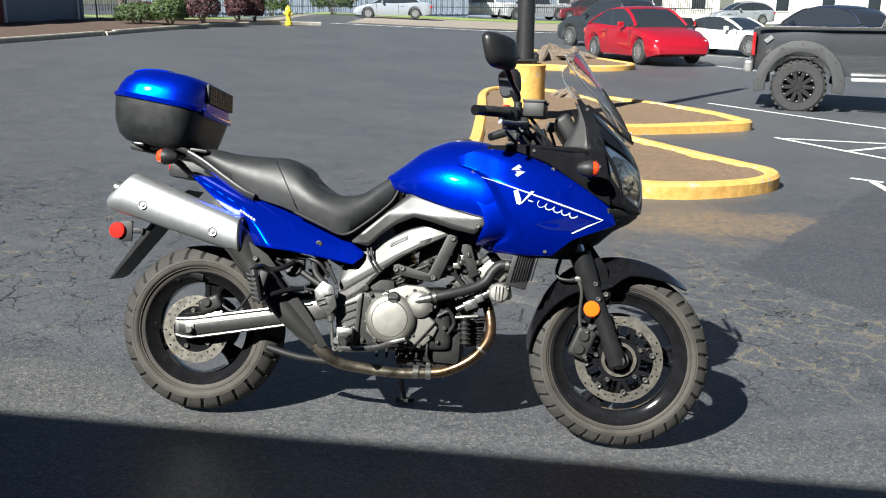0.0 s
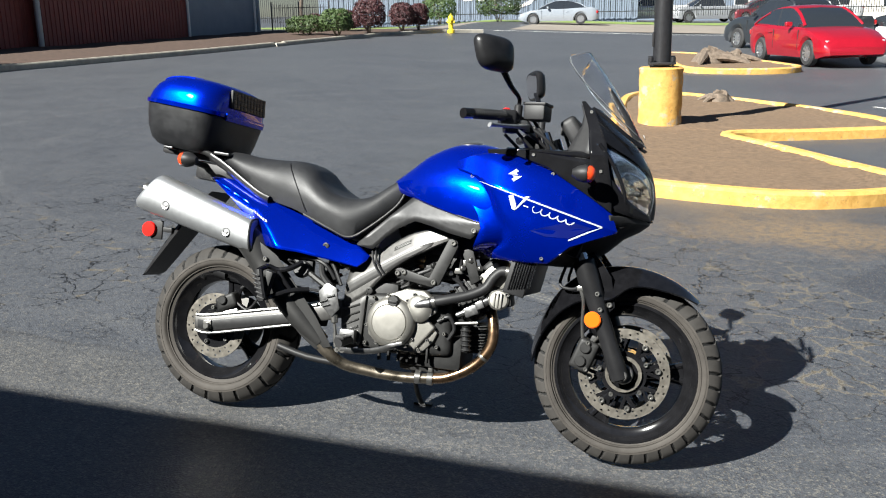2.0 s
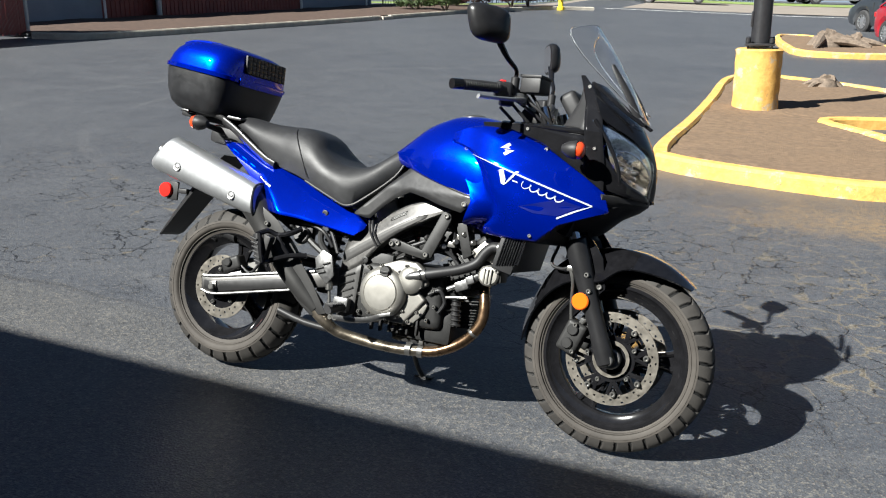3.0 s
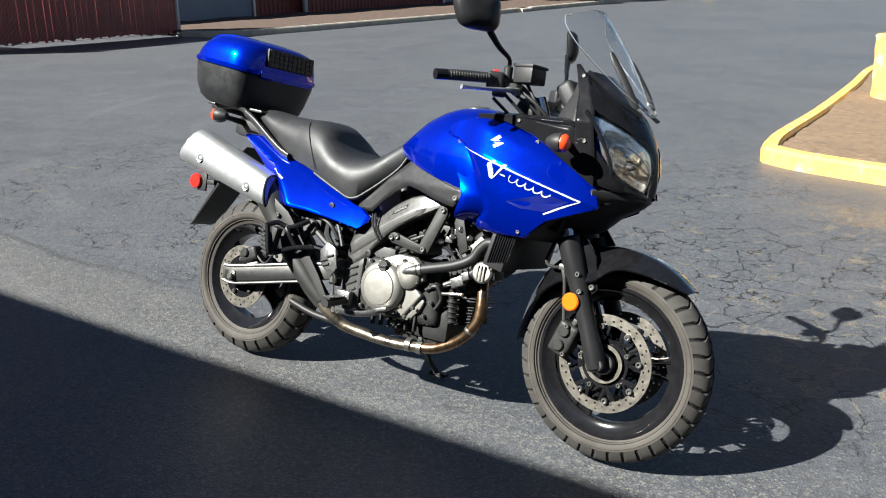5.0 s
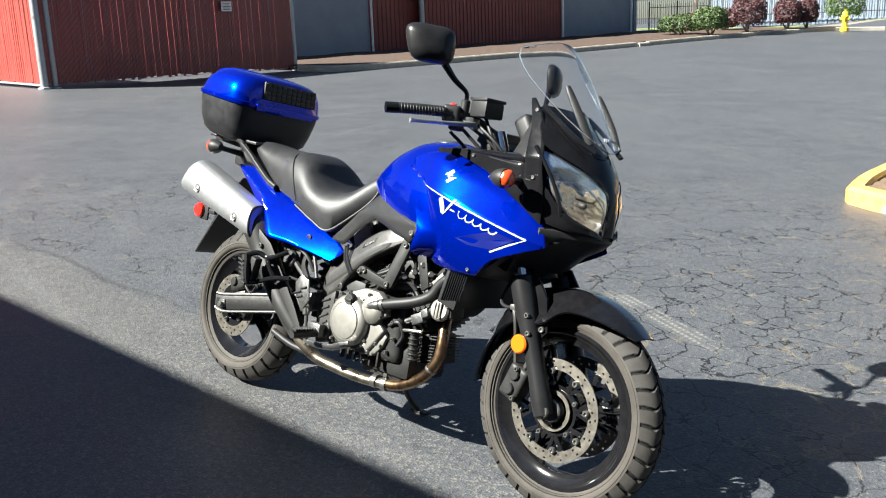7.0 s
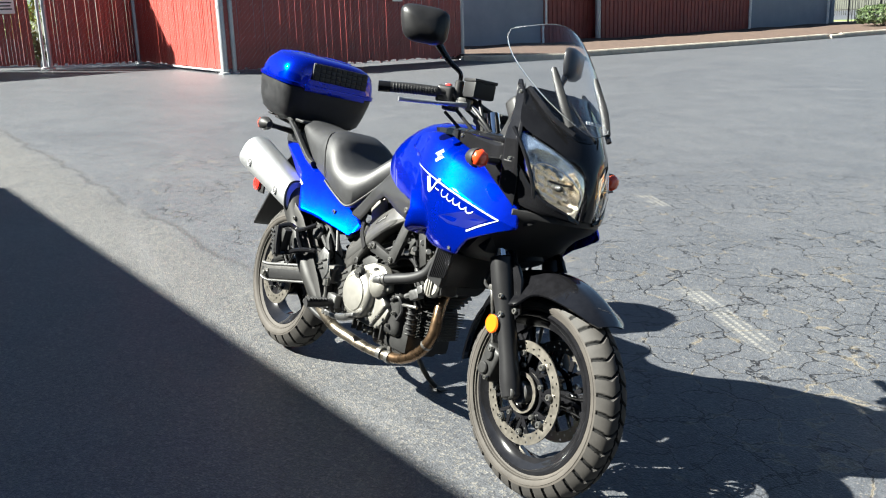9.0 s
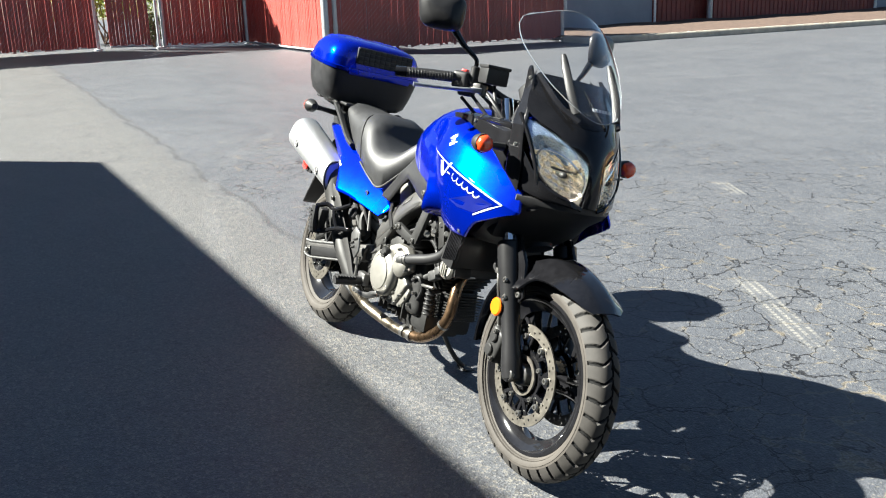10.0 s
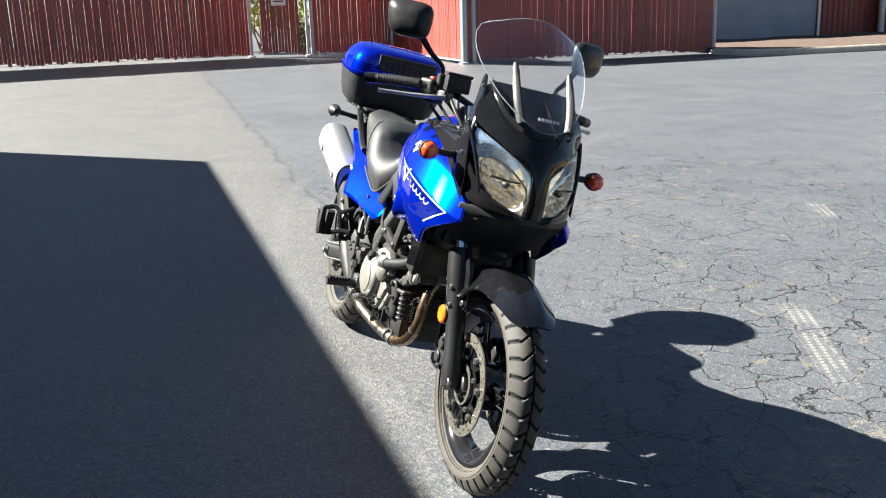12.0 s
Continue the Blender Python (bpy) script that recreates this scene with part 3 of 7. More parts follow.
# painted bay lines
for a, b in [((4.78, 14.26), (8.0, 9.40)), ((4.62, 9.92), (6.20, 6.50)), ((4.76, 9.81), (8.2, 9.10)), ((5.18, 8.70), (7.4, 10.12)), ((4.36, 6.62), (4.62, 6.40)), ((4.50, 6.46), (4.40, 5.70)), ((7.3, 24.4), (8.6, 21.4)), ((8.3, 28.9), (10.4, 26.9))]:
    d = (Vector(b) - Vector(a)).normalized() * 0.08
    sheet("bay_line", [a, b, (b[0] - d.y, b[1] + d.x), (a[0] - d.y, a[1] + d.x)], 0.006, WHITE, "faded white painted parking bay line", "parking line")


# ---- the warehouse along the lot ----
def wall_at(s):
    """A point of the wall's line, s along y."""
    return Vector((-18.3 + .13 * (s - 23.5), s, 0))


def siding(name, s0, s1, z0, z1, mat, label, inset=0.0, pitch=0.20, depth=0.03):
    """A stretch of ribbed metal wall."""
    bm = bmesh.new()
    a, b = wall_at(s0), wall_at(s1)
    d = (b - a).normalized()
    out = Vector((d.y, -d.x, 0))
    L = (b - a).length
    prof, u = [], 0.0
    while u < L - pitch:
        prof += [(u, 0), (u + pitch * .62, 0), (u + pitch * .70, -depth), (u + pitch * .92, -depth)]
        u += pitch
    prof += [(L, 0)]
    front = [a + d * q + out * (v - inset) for q, v in prof]
    backs = [a + d * q - out * (inset + 0.25) for q, v in prof]
    for i in range(len(prof) - 1):
        v = [bm.verts.new((*(P.xy), z)) for P, z in ((front[i], z0), (front[i + 1], z0), (front[i + 1], z1), (front[i], z1))]
        bm.faces.new(v)
    v = [bm.verts.new((*(P.xy), z)) for P, z in ((backs[0], z0), (backs[-1], z0), (backs[-1], z1), (backs[0], z1))]
    bm.faces.new(v[::-1])
    return thing(name, bm, mat, label, "wall", "structure", angle=10)


def flat_wall(name, s0, s1, z0, z1, mat, label):
    a, b = wall_at(s0), wall_at(s1)
    d = (b - a).normalized()
    out = Vector((d.y, -d.x, 0))
    q = [a, b, b - out * 0.3, a - out * 0.3]
    return thing(name, plate([(v.x, v.y) for v in q], z0, z1, 0.0, 'XY'), mat, label, "wall", "structure")


flat_wall("wall_grey_near", 8, 21.17, 0.2, 5.2, GREY_WALL, "smooth grey-blue painted warehouse wall")
siding("wall_dark_red", 20.9, 23.75, 0.2, 5.2, RED_WALL, "dark red ribbed metal wall", 0.35)
siding("wall_red", 23.6, 31.65, 0.2, 5.2, RED_WALL, "dull red ribbed metal warehouse wall")
flat_wall("wall_grey_far", 31.65, 37.3, 0.2, 5.2, GREY_WALL, "smooth grey-blue painted warehouse wall")
c0, c1 = wall_at(37.3), wall_at(37.3) + Vector((-16, 2.1, 0))
thing("wall_end", plate([(c0.x, c0.y), (c1.x, c1.y), (c1.x, c1.y - .3), (c0.x, c0.y - .3)], 0.2, 5.2, 0.0, 'XY'), GREY_WALL, "grey-blue end wall of the warehouse", "wall", "structure")
for s, r in ((23.52, 0.10), (31.62, 0.05), (21.2, 0.04), (36.7, 0.05)):
    w = wall_at(s) + Vector((0.10, -0.01, 0))
    thing("downpipe", tube([(w.x, w.y, 0.6), (w.x, w.y, 2.5), (w.x, w.y, 5.1)], r, 12, 2), GALV if r > .06 else WHITE, "pale grey round downpipe on the warehouse wall", "downpipe")
# ---- red slatted chain-link fences and gates ----
def fence_run(name, a, b, z1=2.5, pitch=0.078, mat=None, label="", frame=False, gap=0.09):
    """A run of chain-link with red slats woven into it. Slats are single pieces on one mesh."""
    a, b = Vector((*a, 0)), Vector((*b, 0))
    d = (b - a)
    L = d.length
    d.normalize()
    yaw = math.degrees(math.atan2(d.y, d.x))
    za, zb = G(a.x, a.y), G(b.x, b.y)
    h = holder(name, pose(a.x, a.y, za, 0, 0, yaw), label, "fence", "slatted fence")
    slope = (zb - za) / L
    count = int(L / pitch)
    r = random.Random(len(name) + int(L * 10))
    w = pitch * (0.90 if frame else 0.93)
    bm = box((0, 0, z1 / 2 + gap / 2), (w, 0.012, z1 - gap), 0)
    me = bpy.data.meshes.new("slat")
    bm.to_mesh(me)
    bm.free()
    me.materials.append(mat or RED_SLAT)
    for i in range(count):
        u = pitch * (i + .5)
        ob = new("slat", me)
        ob.parent = h
        ob.matrix_basis = pose(u, 0, slope * u + r.uniform(-.04, .03), r.uniform(-.25, .25), r.uniform(-.25, .25), r.uniform(-9, 9))
    # wires of the mesh, slanting both ways, with rails
    bms = []
    step = 0.115
    n = int(L / step)
    wires = bmesh.new()
    for i in range(-int(z1 / step), n):
        for sgn in (1, -1):
            u0, u1 = i * step, i * step + z1
            lo, hi = max(u0, 0), min(u1, L)
            if hi - lo < 0.05:
                continue
            f0, f1 = (lo - u0) / z1, (hi - u0) / z1
            z_0, z_1 = (f0 * z1, f1 * z1) if sgn > 0 else ((1 - f0) * z1, (1 - f1) * z1)
            p0, p1 = Vector((lo, -0.012 * sgn, z_0 + slope * lo)), Vector((hi, -0.012 * sgn, z_1 + slope * hi))
            s = Vector((0, 0, 0.0015))
            q = Vector((0, 0.0028, 0))
            v = [wires.verts.new(p0 + s), wires.verts.new(p0 - s), wires.verts.new(p1 - s), wires.verts.new(p1 + s)]
            wires.faces.new(v)
    part("wire_mesh", wires, GALV, h, "thin galvanised chain-link wires", angle=180)
    part("bottom_rail" if frame else "tension_wire", tube([(0, -.03, .07), (L, -.03, .07 + slope * L)], .022 if frame else .004, 8, 1), GALV, h)
    part("top_rail", tube([(0, -.03, z1), (L, -.03, z1 + slope * L)], .022, 8, 1), GALV, h)
    return h


def fence_post(x, y, r=0.05, h=2.65, label="galvanised round steel fence post"):
    ob = thing("fence_post", join(lathe([(r, -.3), (r, h), (r * .8, h + .04), (0.01, h + .06)], (x, y, G(x, y)), (0, 0, 1), 16),
                                 lathe([(r + .006, .55), (r + .006, .60)], (x, y, G(x, y)), (0, 0, 1), 16), lathe([(r + .006, 1.35), (r + .006, 1.40)], (x, y, G(x, y)), (0, 0, 1), 16),
                                 lathe([(r + 0.06, -.1), (r + .05, .03), (r, .05)], (x, y, G(x, y)), (0, 0, 1), 12)), GALV, label, "fence post", group="fence posts")
    return ob


FP1, FP0, FPA, GP2, GP1 = (-14.93, 14.1), (-15.05, 7.42), (-18.85, 7.22), (-18.85, 5.15), (-18.80, 3.62)
# lighter copy of the red slat, with the gate's sunlight put into the colour
SUNLIT_SLAT = material("sunlit_red_slat", (0.31, 0.042, 0.032), 0.5, noise_scale=3, noise_amount=0.12)
fence_run("fence", FP0, FP1, label="closed run of dark red slatted chain-link fence")
fence_run("gate", FPA, FP0, mat=SUNLIT_SLAT, pitch=0.068, label="closed gate of red slats coloured lighter as if sunlit", frame=True)
fence_run("fence", GP2, FPA, label="short run of dark red slatted chain-link fence")
fence_run("gate", (-18.85, 3.9), (-18.85, 4.85), label="narrow dark red slatted gate", frame=True)
fence_run("fence", (-14.6, -8.3), (-18.72, 3.62), label="long run of dark red slatted chain-link fence")
for q, r in ((FP1, .05), (FP0, .075), (FPA, .06), (GP2, .05), (GP1, .05), ((-18.85, 5.02), .035), ((-16.75, -2.1), .045)):
    fence_post(*q, r=r)
fence_post(-15.05, 7.65, .055)


def sign(x, y, z, w, h, yaw, label):
    s = holder("sign", pose(x, y, z, 0, 0, yaw), label, "sign", "fence signs")
    part("board", box((0, 0, 0), (w, .006, h), .002), WHITE, s)
    ink = material("sign_ink", (0.45, 0.10, 0.09), 0.6)
    for i, (u, v, ww) in enumerate(((0, .30, .7), (0, .14, .5), (0, -.02, .75), (0, -.16, .6), (0, -.30, .7))):
        part("text_bar", box((u * w, -.005, v * h), (ww * w, .004, h * .06)), ink if i < 2 else BLACK_STEEL, s)
    return s


sign(-18.80, 4.35, 2.15, .36, .48, 90, "small white notice board on the slatted gate")
sign(-16.85, 7.26, 2.35, .16, .28, 183, "small white notice on the red gate")
sign(-14.88, 12.0, 2.05, .30, .22, 90, "small white notice on the slatted fence")


# ---- plants ----
def bush(name, x, y, rx, ry, h, mat, label, seed, count=2600, size=0.05, base=0.15, z0=None):
    """Twigs and many small leaves over an uneven round form."""
    z = G(x, y) + base if z0 is None else z0
    b = holder(name, pose(x, y, z), label, "bush")
    r = random.Random(seed)
    twigs = [tube([(r.uniform(-.1, .1) * rx, r.uniform(-.1, .1) * ry, -.05), (r.uniform(-.4, .4) * rx, r.uniform(-.4, .4) * ry, h * .4), (r.uniform(-.8, .8) * rx, r.uniform(-.8, .8) * ry, h * .8)], .02, 5, 2) for _ in range(9)]
    part("stems", join(*twigs), BARK, b)

    def place(q):
        while True:
            v = Vector((q.gauss(0, 1), q.gauss(0, 1), q.gauss(0, 1))).normalized()
            if v.z > -.75:
                break
        k = 0.90 + 0.14 * noise.noise(v * 3.1 + Vector((seed, 0, 0))) - q.random() ** 3 * .35
        p = Vector((math.copysign(abs(v.x) ** .8, v.x) * rx * k, math.copysign(abs(v.y) ** .8, v.y) * ry * k, h * (.54 + .48 * math.copysign(abs(v.z) ** .8, v.z) * k)))
        return p, v
    part("foliage", leaves(count, place, size, seed), mat, b, angle=180)
    return b


bush("barberry_bush", -10.55, 34.9, .74, .72, 1.42, LEAF_RED, "round clipped dark red barberry bush in mulch", 1, 4200)
bush("barberry_bush", -9.75, 37.3, .58, .56, 1.25, LEAF_RED, "smaller round clipped dark red barberry bush", 2, 3600)
bush("barberry_bush", -9.2, 38.2, .48, .48, 1.2, LEAF_RED, "smaller dark red barberry bush beside another", 3, 3200)
bush("green_bush", -11.25, 32.6, .70, .66, 1.08, LEAF_GREEN, "clipped green leafy bush in mulch", 4, 3800)
bush("dark_hedge", -12.6, 32.9, .95, .6, .85, LEAF_DARK, "low dark green hedge in shade", 5, 3000)
bush("barberry_bush", -12.1, 36.5, .6, .5, 1.0, LEAF_RED, "dark red barberry bush behind the hedge", 6)
bush("barberry_bush", -13.8, 37.2, .6, .5, .9, LEAF_RED, "dark red barberry bush behind the hedge", 16)
bush("shrub", -8.3, 56.5, 1.6, 1.2, 2.2, LEAF_DARK, "loose grey-green shrub beyond the street", 8, 3000, .09, 0)
bush("shrub", -13.0, 60.0, 1.3, 1.2, 2.0, LEAF_GREEN, "loose green shrub beyond the street", 9, 2000, .09, 0)
bush("sunlit_shrub", -21.2, 4.5, .9, 1.5, 2.8, LEAF_SUNLIT, "yellow-green shrub behind the gate, leaves coloured bright as if sunlit", 10, 3500, .07, 0)
bush("sunlit_shrub", -21.5, 0.5, .9, 1.8, 2.3, LEAF_SUNLIT, "yellow-green shrub behind the fence, leaves coloured bright as if sunlit", 11, 3000, .07, 0)
bush("shrub", -19.5, 5.1, .25, .3, .8, LEAF_DARK, "small ivy growing at the gate post", 12, 700, .05, 0)

# hydrant
hx, hy = -7.75, 38.4
hyd = holder("fire_hydrant", pose(hx, hy, G(hx, hy) + .12), "bright yellow fire hydrant in the mulch bed", "hydrant")
part("barrel", lathe([(.17, -.1), (.17, .04), (.11, .06), (.105, .45), (.15, .47), (.15, .52), (.12, .54)], (0, 0, 0), (0, 0, 1), 20), HYDRANT, hyd)
part("bonnet", lathe([(.13, .54), (.12, .62), (.07, .69), (.03, .71), (.03, .76)], (0, 0, 0), (0, 0, 1), 20), HYDRANT, hyd)
for d in ((1, 0, 0), (-1, 0, 0), (0, -1, 0)):
    part("outlet", cyl(Vector(d) * .09 + Vector((0, 0, .40)), Vector(d) * .19 + Vector((0, 0, .40)), .06, 14, bevel=.01), HYDRANT, hyd)

# black iron fence at the warehouse corner
irf = holder("iron_fence", pose(-16.3, 38.2, G(-16.3, 38.2) + .2, 0, 0, 8), "black iron picket fence at the warehouse corner", "fence")
for i in range(22):
    part("picket", cyl((i * .13, 0, 0), (i * .13, 0, 1.35), .011, 6), BLACK_STEEL, irf)
for z in (.12, 1.2):
    part("rail", box((1.36, 0, z), (2.8, .03, .03), .003), BLACK_STEEL, irf)
for i in (0, 10, 21):
    part("post", box((i * .13, 0, .72), (.06, .06, 1.5), .006), BLACK_STEEL, irf)
# ---- across the street ----
BOXWALL = material("grey_container_steel", (0.15, 0.185, 0.24), 0.55, noise_scale=1, noise_amount=0.1)
bm = bmesh.new()
prof, u = [], 0.0
while u < 24.2:
    prof += [(u, 0), (u + .16, 0), (u + .2, .05), (u + .36, .05)]
    u += .4
Y0 = 66.5
for (u0, v0), (u1, v1) in zip(prof, prof[1:]):
    bm.faces.new([bm.verts.new(q) for q in ((-24 + u0, Y0 - v0, .6), (-24 + u1, Y0 - v1, .6), (-24 + u1, Y0 - v1, 4.2), (-24 + u0, Y0 - v0, 4.2))])
box_far = thing("shipping_container", join(bm, box((-12, Y0 + 1.3, 2.4), (24.2, 2.4, 3.6), .02)), BOXWALL, "long grey-blue corrugated steel container behind a fence", "container", angle=10)
for i, (u, w) in enumerate(((-12.2, .8), (-11.2, .8), (-10.2, .8), (-8.2, .8), (-7.2, .8), (-6.2, .9))):
    part("lettering_block", box((u, Y0 - .06, 2.75), (w * .8, .02, .75)), WHITE, box_far, "white painted block")
part("lettering_block", plate([(-9.6, 1.9), (-8.2, 2.05), (-7.1, 2.5), (-7.4, 2.1), (-8.4, 1.75)], Y0 - .07, Y0 - .05, 0), WHITE, box_far, "white painted swoosh")
far_fence = holder("far_fence", pose(-30, 64.6, G(-10, 60) + .1), "tall black iron fence beside the street verge", "fence")
bms = bmesh.new()
for i in range(300):
    q = box((i * .16, 0, .9), (.035, .035, 1.9))
    me = bpy.data.meshes.new("tmp")
    q.to_mesh(me)
    q.free()
    bms.from_mesh(me)
    bpy.data.meshes.remove(me)
tagged(part("picket_panel", bms, BLACK_STEEL, far_fence), kind="stuff")
for z in (.35, 1.75):
    part("rail", box((24, 0, z), (48, .05, .06)), BLACK_STEEL, far_fence)

HOUSE = material("pale_siding", (0.62, 0.58, 0.50), 0.8, noise_scale=1, noise_amount=0.1)
ROOF = material("grey_shingle", (0.16, 0.15, 0.15), 0.9, noise_scale=6, noise_amount=0.3)
DARK_GLASS = material("dark_window", (0.02, 0.025, 0.03), 0.08)


def house(x, y, w, d, h, mat, label, windows=3):
    hs = holder("house", pose(x, y, G(x, y) - .1), label, "house")
    part("wall", box((0, 0, h / 2), (w, d, h), .02), mat, hs)
    part("roof", plate([(-w / 2 - .4, h), (w / 2 + .4, h), (0, h + w * .22)], -d / 2 - .4, d / 2 + .4, .02), ROOF, hs)
    for i in range(windows):
        u = -w / 2 + w * (i + .5) / windows
        win = part("window", box((u, -d / 2 - .01, h * .5), (1.1, .06, 1.1), .01), DARK_GLASS, hs)
        part("frame", join(box((u, -d / 2 - .04, h * .5 + .58), (1.3, .06, .08)), box((u, -d / 2 - .04, h * .5 - .58), (1.3, .06, .08)), box((u - .6, -d / 2 - .04, h * .5), (.08, .06, 1.2)), box((u + .6, -d / 2 - .04, h * .5), (.08, .06, 1.2))), WHITE, win)
    return hs


house(16.5, 82, 11, 8, 3.4, HOUSE, "pale cream house across the street", 3)
house(4, 88, 14, 9, 3.8, BOXWALL, "low grey-blue shed across the street", 4)
house(32, 84, 12, 8, 3.6, HOUSE, "cream one-storey house across the street", 3)
house(-20, 72, 9, 7, 3.2, HOUSE, "pale house behind hedges", 2)


def tree(x, y, h, r, seed, label):
    t = holder("tree", pose(x, y, G(x, y)), label, "tree")
    rr = random.Random(seed)
    limbs = [tube([(0, 0, -.2), (rr.uniform(-.2, .2), rr.uniform(-.2, .2), h * .3), (rr.uniform(-.4, .4), rr.uniform(-.4, .4), h * .65)], .2, 9, 4, radii=[.26, .18, .09])]
    tips = []
    for i in range(9):
        a = rr.uniform(0, 6.28)
        tip = Vector((math.cos(a) * r * .7, math.sin(a) * r * .7, h * rr.uniform(.5, .95)))
        tips.append(tip)
        limbs.append(tube([(0, 0, h * rr.uniform(.25, .5)), tip * .5 + Vector((0, 0, h * .3)), tip], .06, 6, 3, radii=[.10, .05, .02]))
    part("trunk", join(*limbs), BARK, t)

    def place(q):
        c = q.choice(tips)
        v = Vector((q.gauss(0, 1), q.gauss(0, 1), q.gauss(0, 1))).normalized()
        return c + v * r * .42 * (q.random() ** .4), v
    part("crown", leaves(4200, place, .16, seed), LEAF_GREEN, t, angle=180)
    return t


for i, (x, y, h, r) in enumerate(((-30, 78, 9, 3.5), (-17, 84, 10, 4), (10, 96, 11, 4.5), (26, 98, 10, 4), (45, 90, 9, 4), (-27, 4, 7, 3), (-28, -6, 8, 3.4), (-26, 12, 7, 3))):
    tree(x, y, h, r, 20 + i, "broad green leafy tree in the distance")
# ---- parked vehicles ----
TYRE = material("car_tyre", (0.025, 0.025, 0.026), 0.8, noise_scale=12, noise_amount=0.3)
ALLOY = material("silver_alloy", (0.62, 0.62, 0.63), 0.3, 0.9, noise_scale=30, noise_amount=0.1)
CAR_GLASS = material("tinted_car_glass", (0.020, 0.023, 0.027), 0.06, coat=1.0, spec=0.8)
LAMP = material("clear_lamp", (0.45, 0.46, 0.48), 0.1, 0.3, coat=1.0)


def car_paint(name, c):
    return material(name, c, 0.32, 0.35, coat=1.0, noise_scale=6, noise_amount=0.06)


def car(name, at, heading, paint, label, length, width, profile, roof, wheelbase, wheel_r, front_over, belt=None, black_wheels=False, category="car", lamps=True, ground_gap=None, mirrors=True):
    """profile: (x, top z) of body along its length from the tail; roof: (x, z) line of the glasshouse, at half width."""
    c = holder(name, pose(at[0], at[1], G(*at), 0, 0, heading), label, category)
    w = width / 2
    clear = ground_gap or wheel_r * .62
    x_f = length - front_over
    x_r = x_f - wheelbase
    rings = []
    xs = [length * i / 48 for i in range(49)]
    for x in xs:
        top = interp(profile, x)[0]
        e = min(1, min(x, length - x) / (length * .09))
        ww = w * (.80 + .20 * math.sqrt(max(0, 1 - (1 - e) ** 2)))
        low = clear + .10 * (1 - e)
        for xc in (x_f, x_r):
            d = abs(x - xc)
            if d < wheel_r * 1.12:
                low = max(low, math.sqrt((wheel_r * 1.12) ** 2 - d * d) + wheel_r - .02)
        low = min(low, top - .06)
        mid = low + (top - low) * .55
        half = [(ww * .93, low), (ww, low + (mid - low) * .5), (ww, mid), (ww * .97, top - (top - low) * .12), (ww * .86, top), (ww * .5, top + .015), (0, top + .02)]
        ring = [(x - length / 2, y, z) for y, z in half] + [(x - length / 2, -y, z) for y, z in half[-2::-1]]
        rings.append(ring)
    body = part("body", loft(rings), paint, c, angle=30)
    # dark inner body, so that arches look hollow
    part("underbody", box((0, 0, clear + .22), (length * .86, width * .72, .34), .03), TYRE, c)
    if roof:
        R = []
        x0, x1 = roof[0][0], roof[-1][0]
        for i in range(31):
            x = x0 + (x1 - x0) * i / 30
            z = interp(roof, x)[0]
            b = interp(profile, x)[0] - .02
            z = max(z, b + .01)
            k = (z - b)
            yb, yt = w * .88, w * .88 - k * .30
            R.append([(x - length / 2, yb, b), (x - length / 2, yt + .02, z - .06 * min(1, k)), (x - length / 2, yt * .85, z - .008), (x - length / 2, 0, z + .012), (x - length / 2, -yt * .85, z - .008), (x - length / 2, -yt - .02, z - .06 * min(1, k)), (x - length / 2, -yb, b)])
        part("glasshouse", loft(R), CAR_GLASS, c, "dark tinted windows", angle=25)
        # painted roof skin and pillars
        top = []
        for i in range(31):
            f = .22 + .50 * i / 30
            x = x0 + (x1 - x0) * f
            z = interp(roof, x)[0]
            k = z - interp(profile, x)[0]
            yt = w * .88 - k * .30
            top.append([(x - length / 2, yt + .025, z - .075), (x - length / 2, yt + .012, z - .02), (x - length / 2, yt * .8, z + .006), (x - length / 2, 0, z + .024), (x - length / 2, -yt * .8, z + .006), (x - length / 2, -yt - .012, z - .02), (x - length / 2, -yt - .025, z - .075), (x - length / 2, 0, z - .02)])
        part("roof", loft(top), paint, c, angle=30)
        for sg in (-1, 1):
            for fa, fb in ((.0, .25), (.98, .70)):
                pts = []
                for k in range(5):
                    f = fa + (fb - fa) * k / 4
                    x = x0 + (x1 - x0) * f
                    z = interp(roof, x)[0]
                    b = interp(profile, x)[0] - .02
                    kk = max(0, z - b)
                    pts.append((x - length / 2, sg * (w * .88 - kk * .30 + .012), z - .03 * min(1, kk * 3)))
                part("pillar", tube(pts, .045, 8, 3, flat=.5), paint, c)
            xm = x0 + (x1 - x0) * .48
            b, z = interp(profile, xm)[0], interp(roof, xm)[0]
            part("door_pillar", tube([(xm - length / 2, sg * (w * .885), b - .02), (xm - length / 2 - .05, sg * (w * .88 - (z - b) * .30 + .015), z - .06)], .035, 6, 1, flat=.5), CAR_GLASS, c)
            if mirrors:
                xm = x0 + (x1 - x0) * .80
                part("wing_mirror", box((xm - length / 2, sg * (w + .07), interp(profile, xm)[0] + .06), (.12, .20, .13), .04, None, 3), paint, c)
            part("door_handle", box((x0 + (x1 - x0) * .40 - length / 2, sg * (w + .004), interp(profile, length * .5)[0] - .18), (.20, .03, .03), .01), paint, c)
            part("door_gap", box((x_f - wheel_r * 1.5 - length / 2, sg * (w - .004), interp(profile, length * .5)[0] * .66), (.012, .02, .52)), TYRE, c)
            part("door_gap", box((x0 + (x1 - x0) * .47 - length / 2, sg * (w - .004), interp(profile, length * .5)[0] * .66), (.012, .02, .52)), TYRE, c)
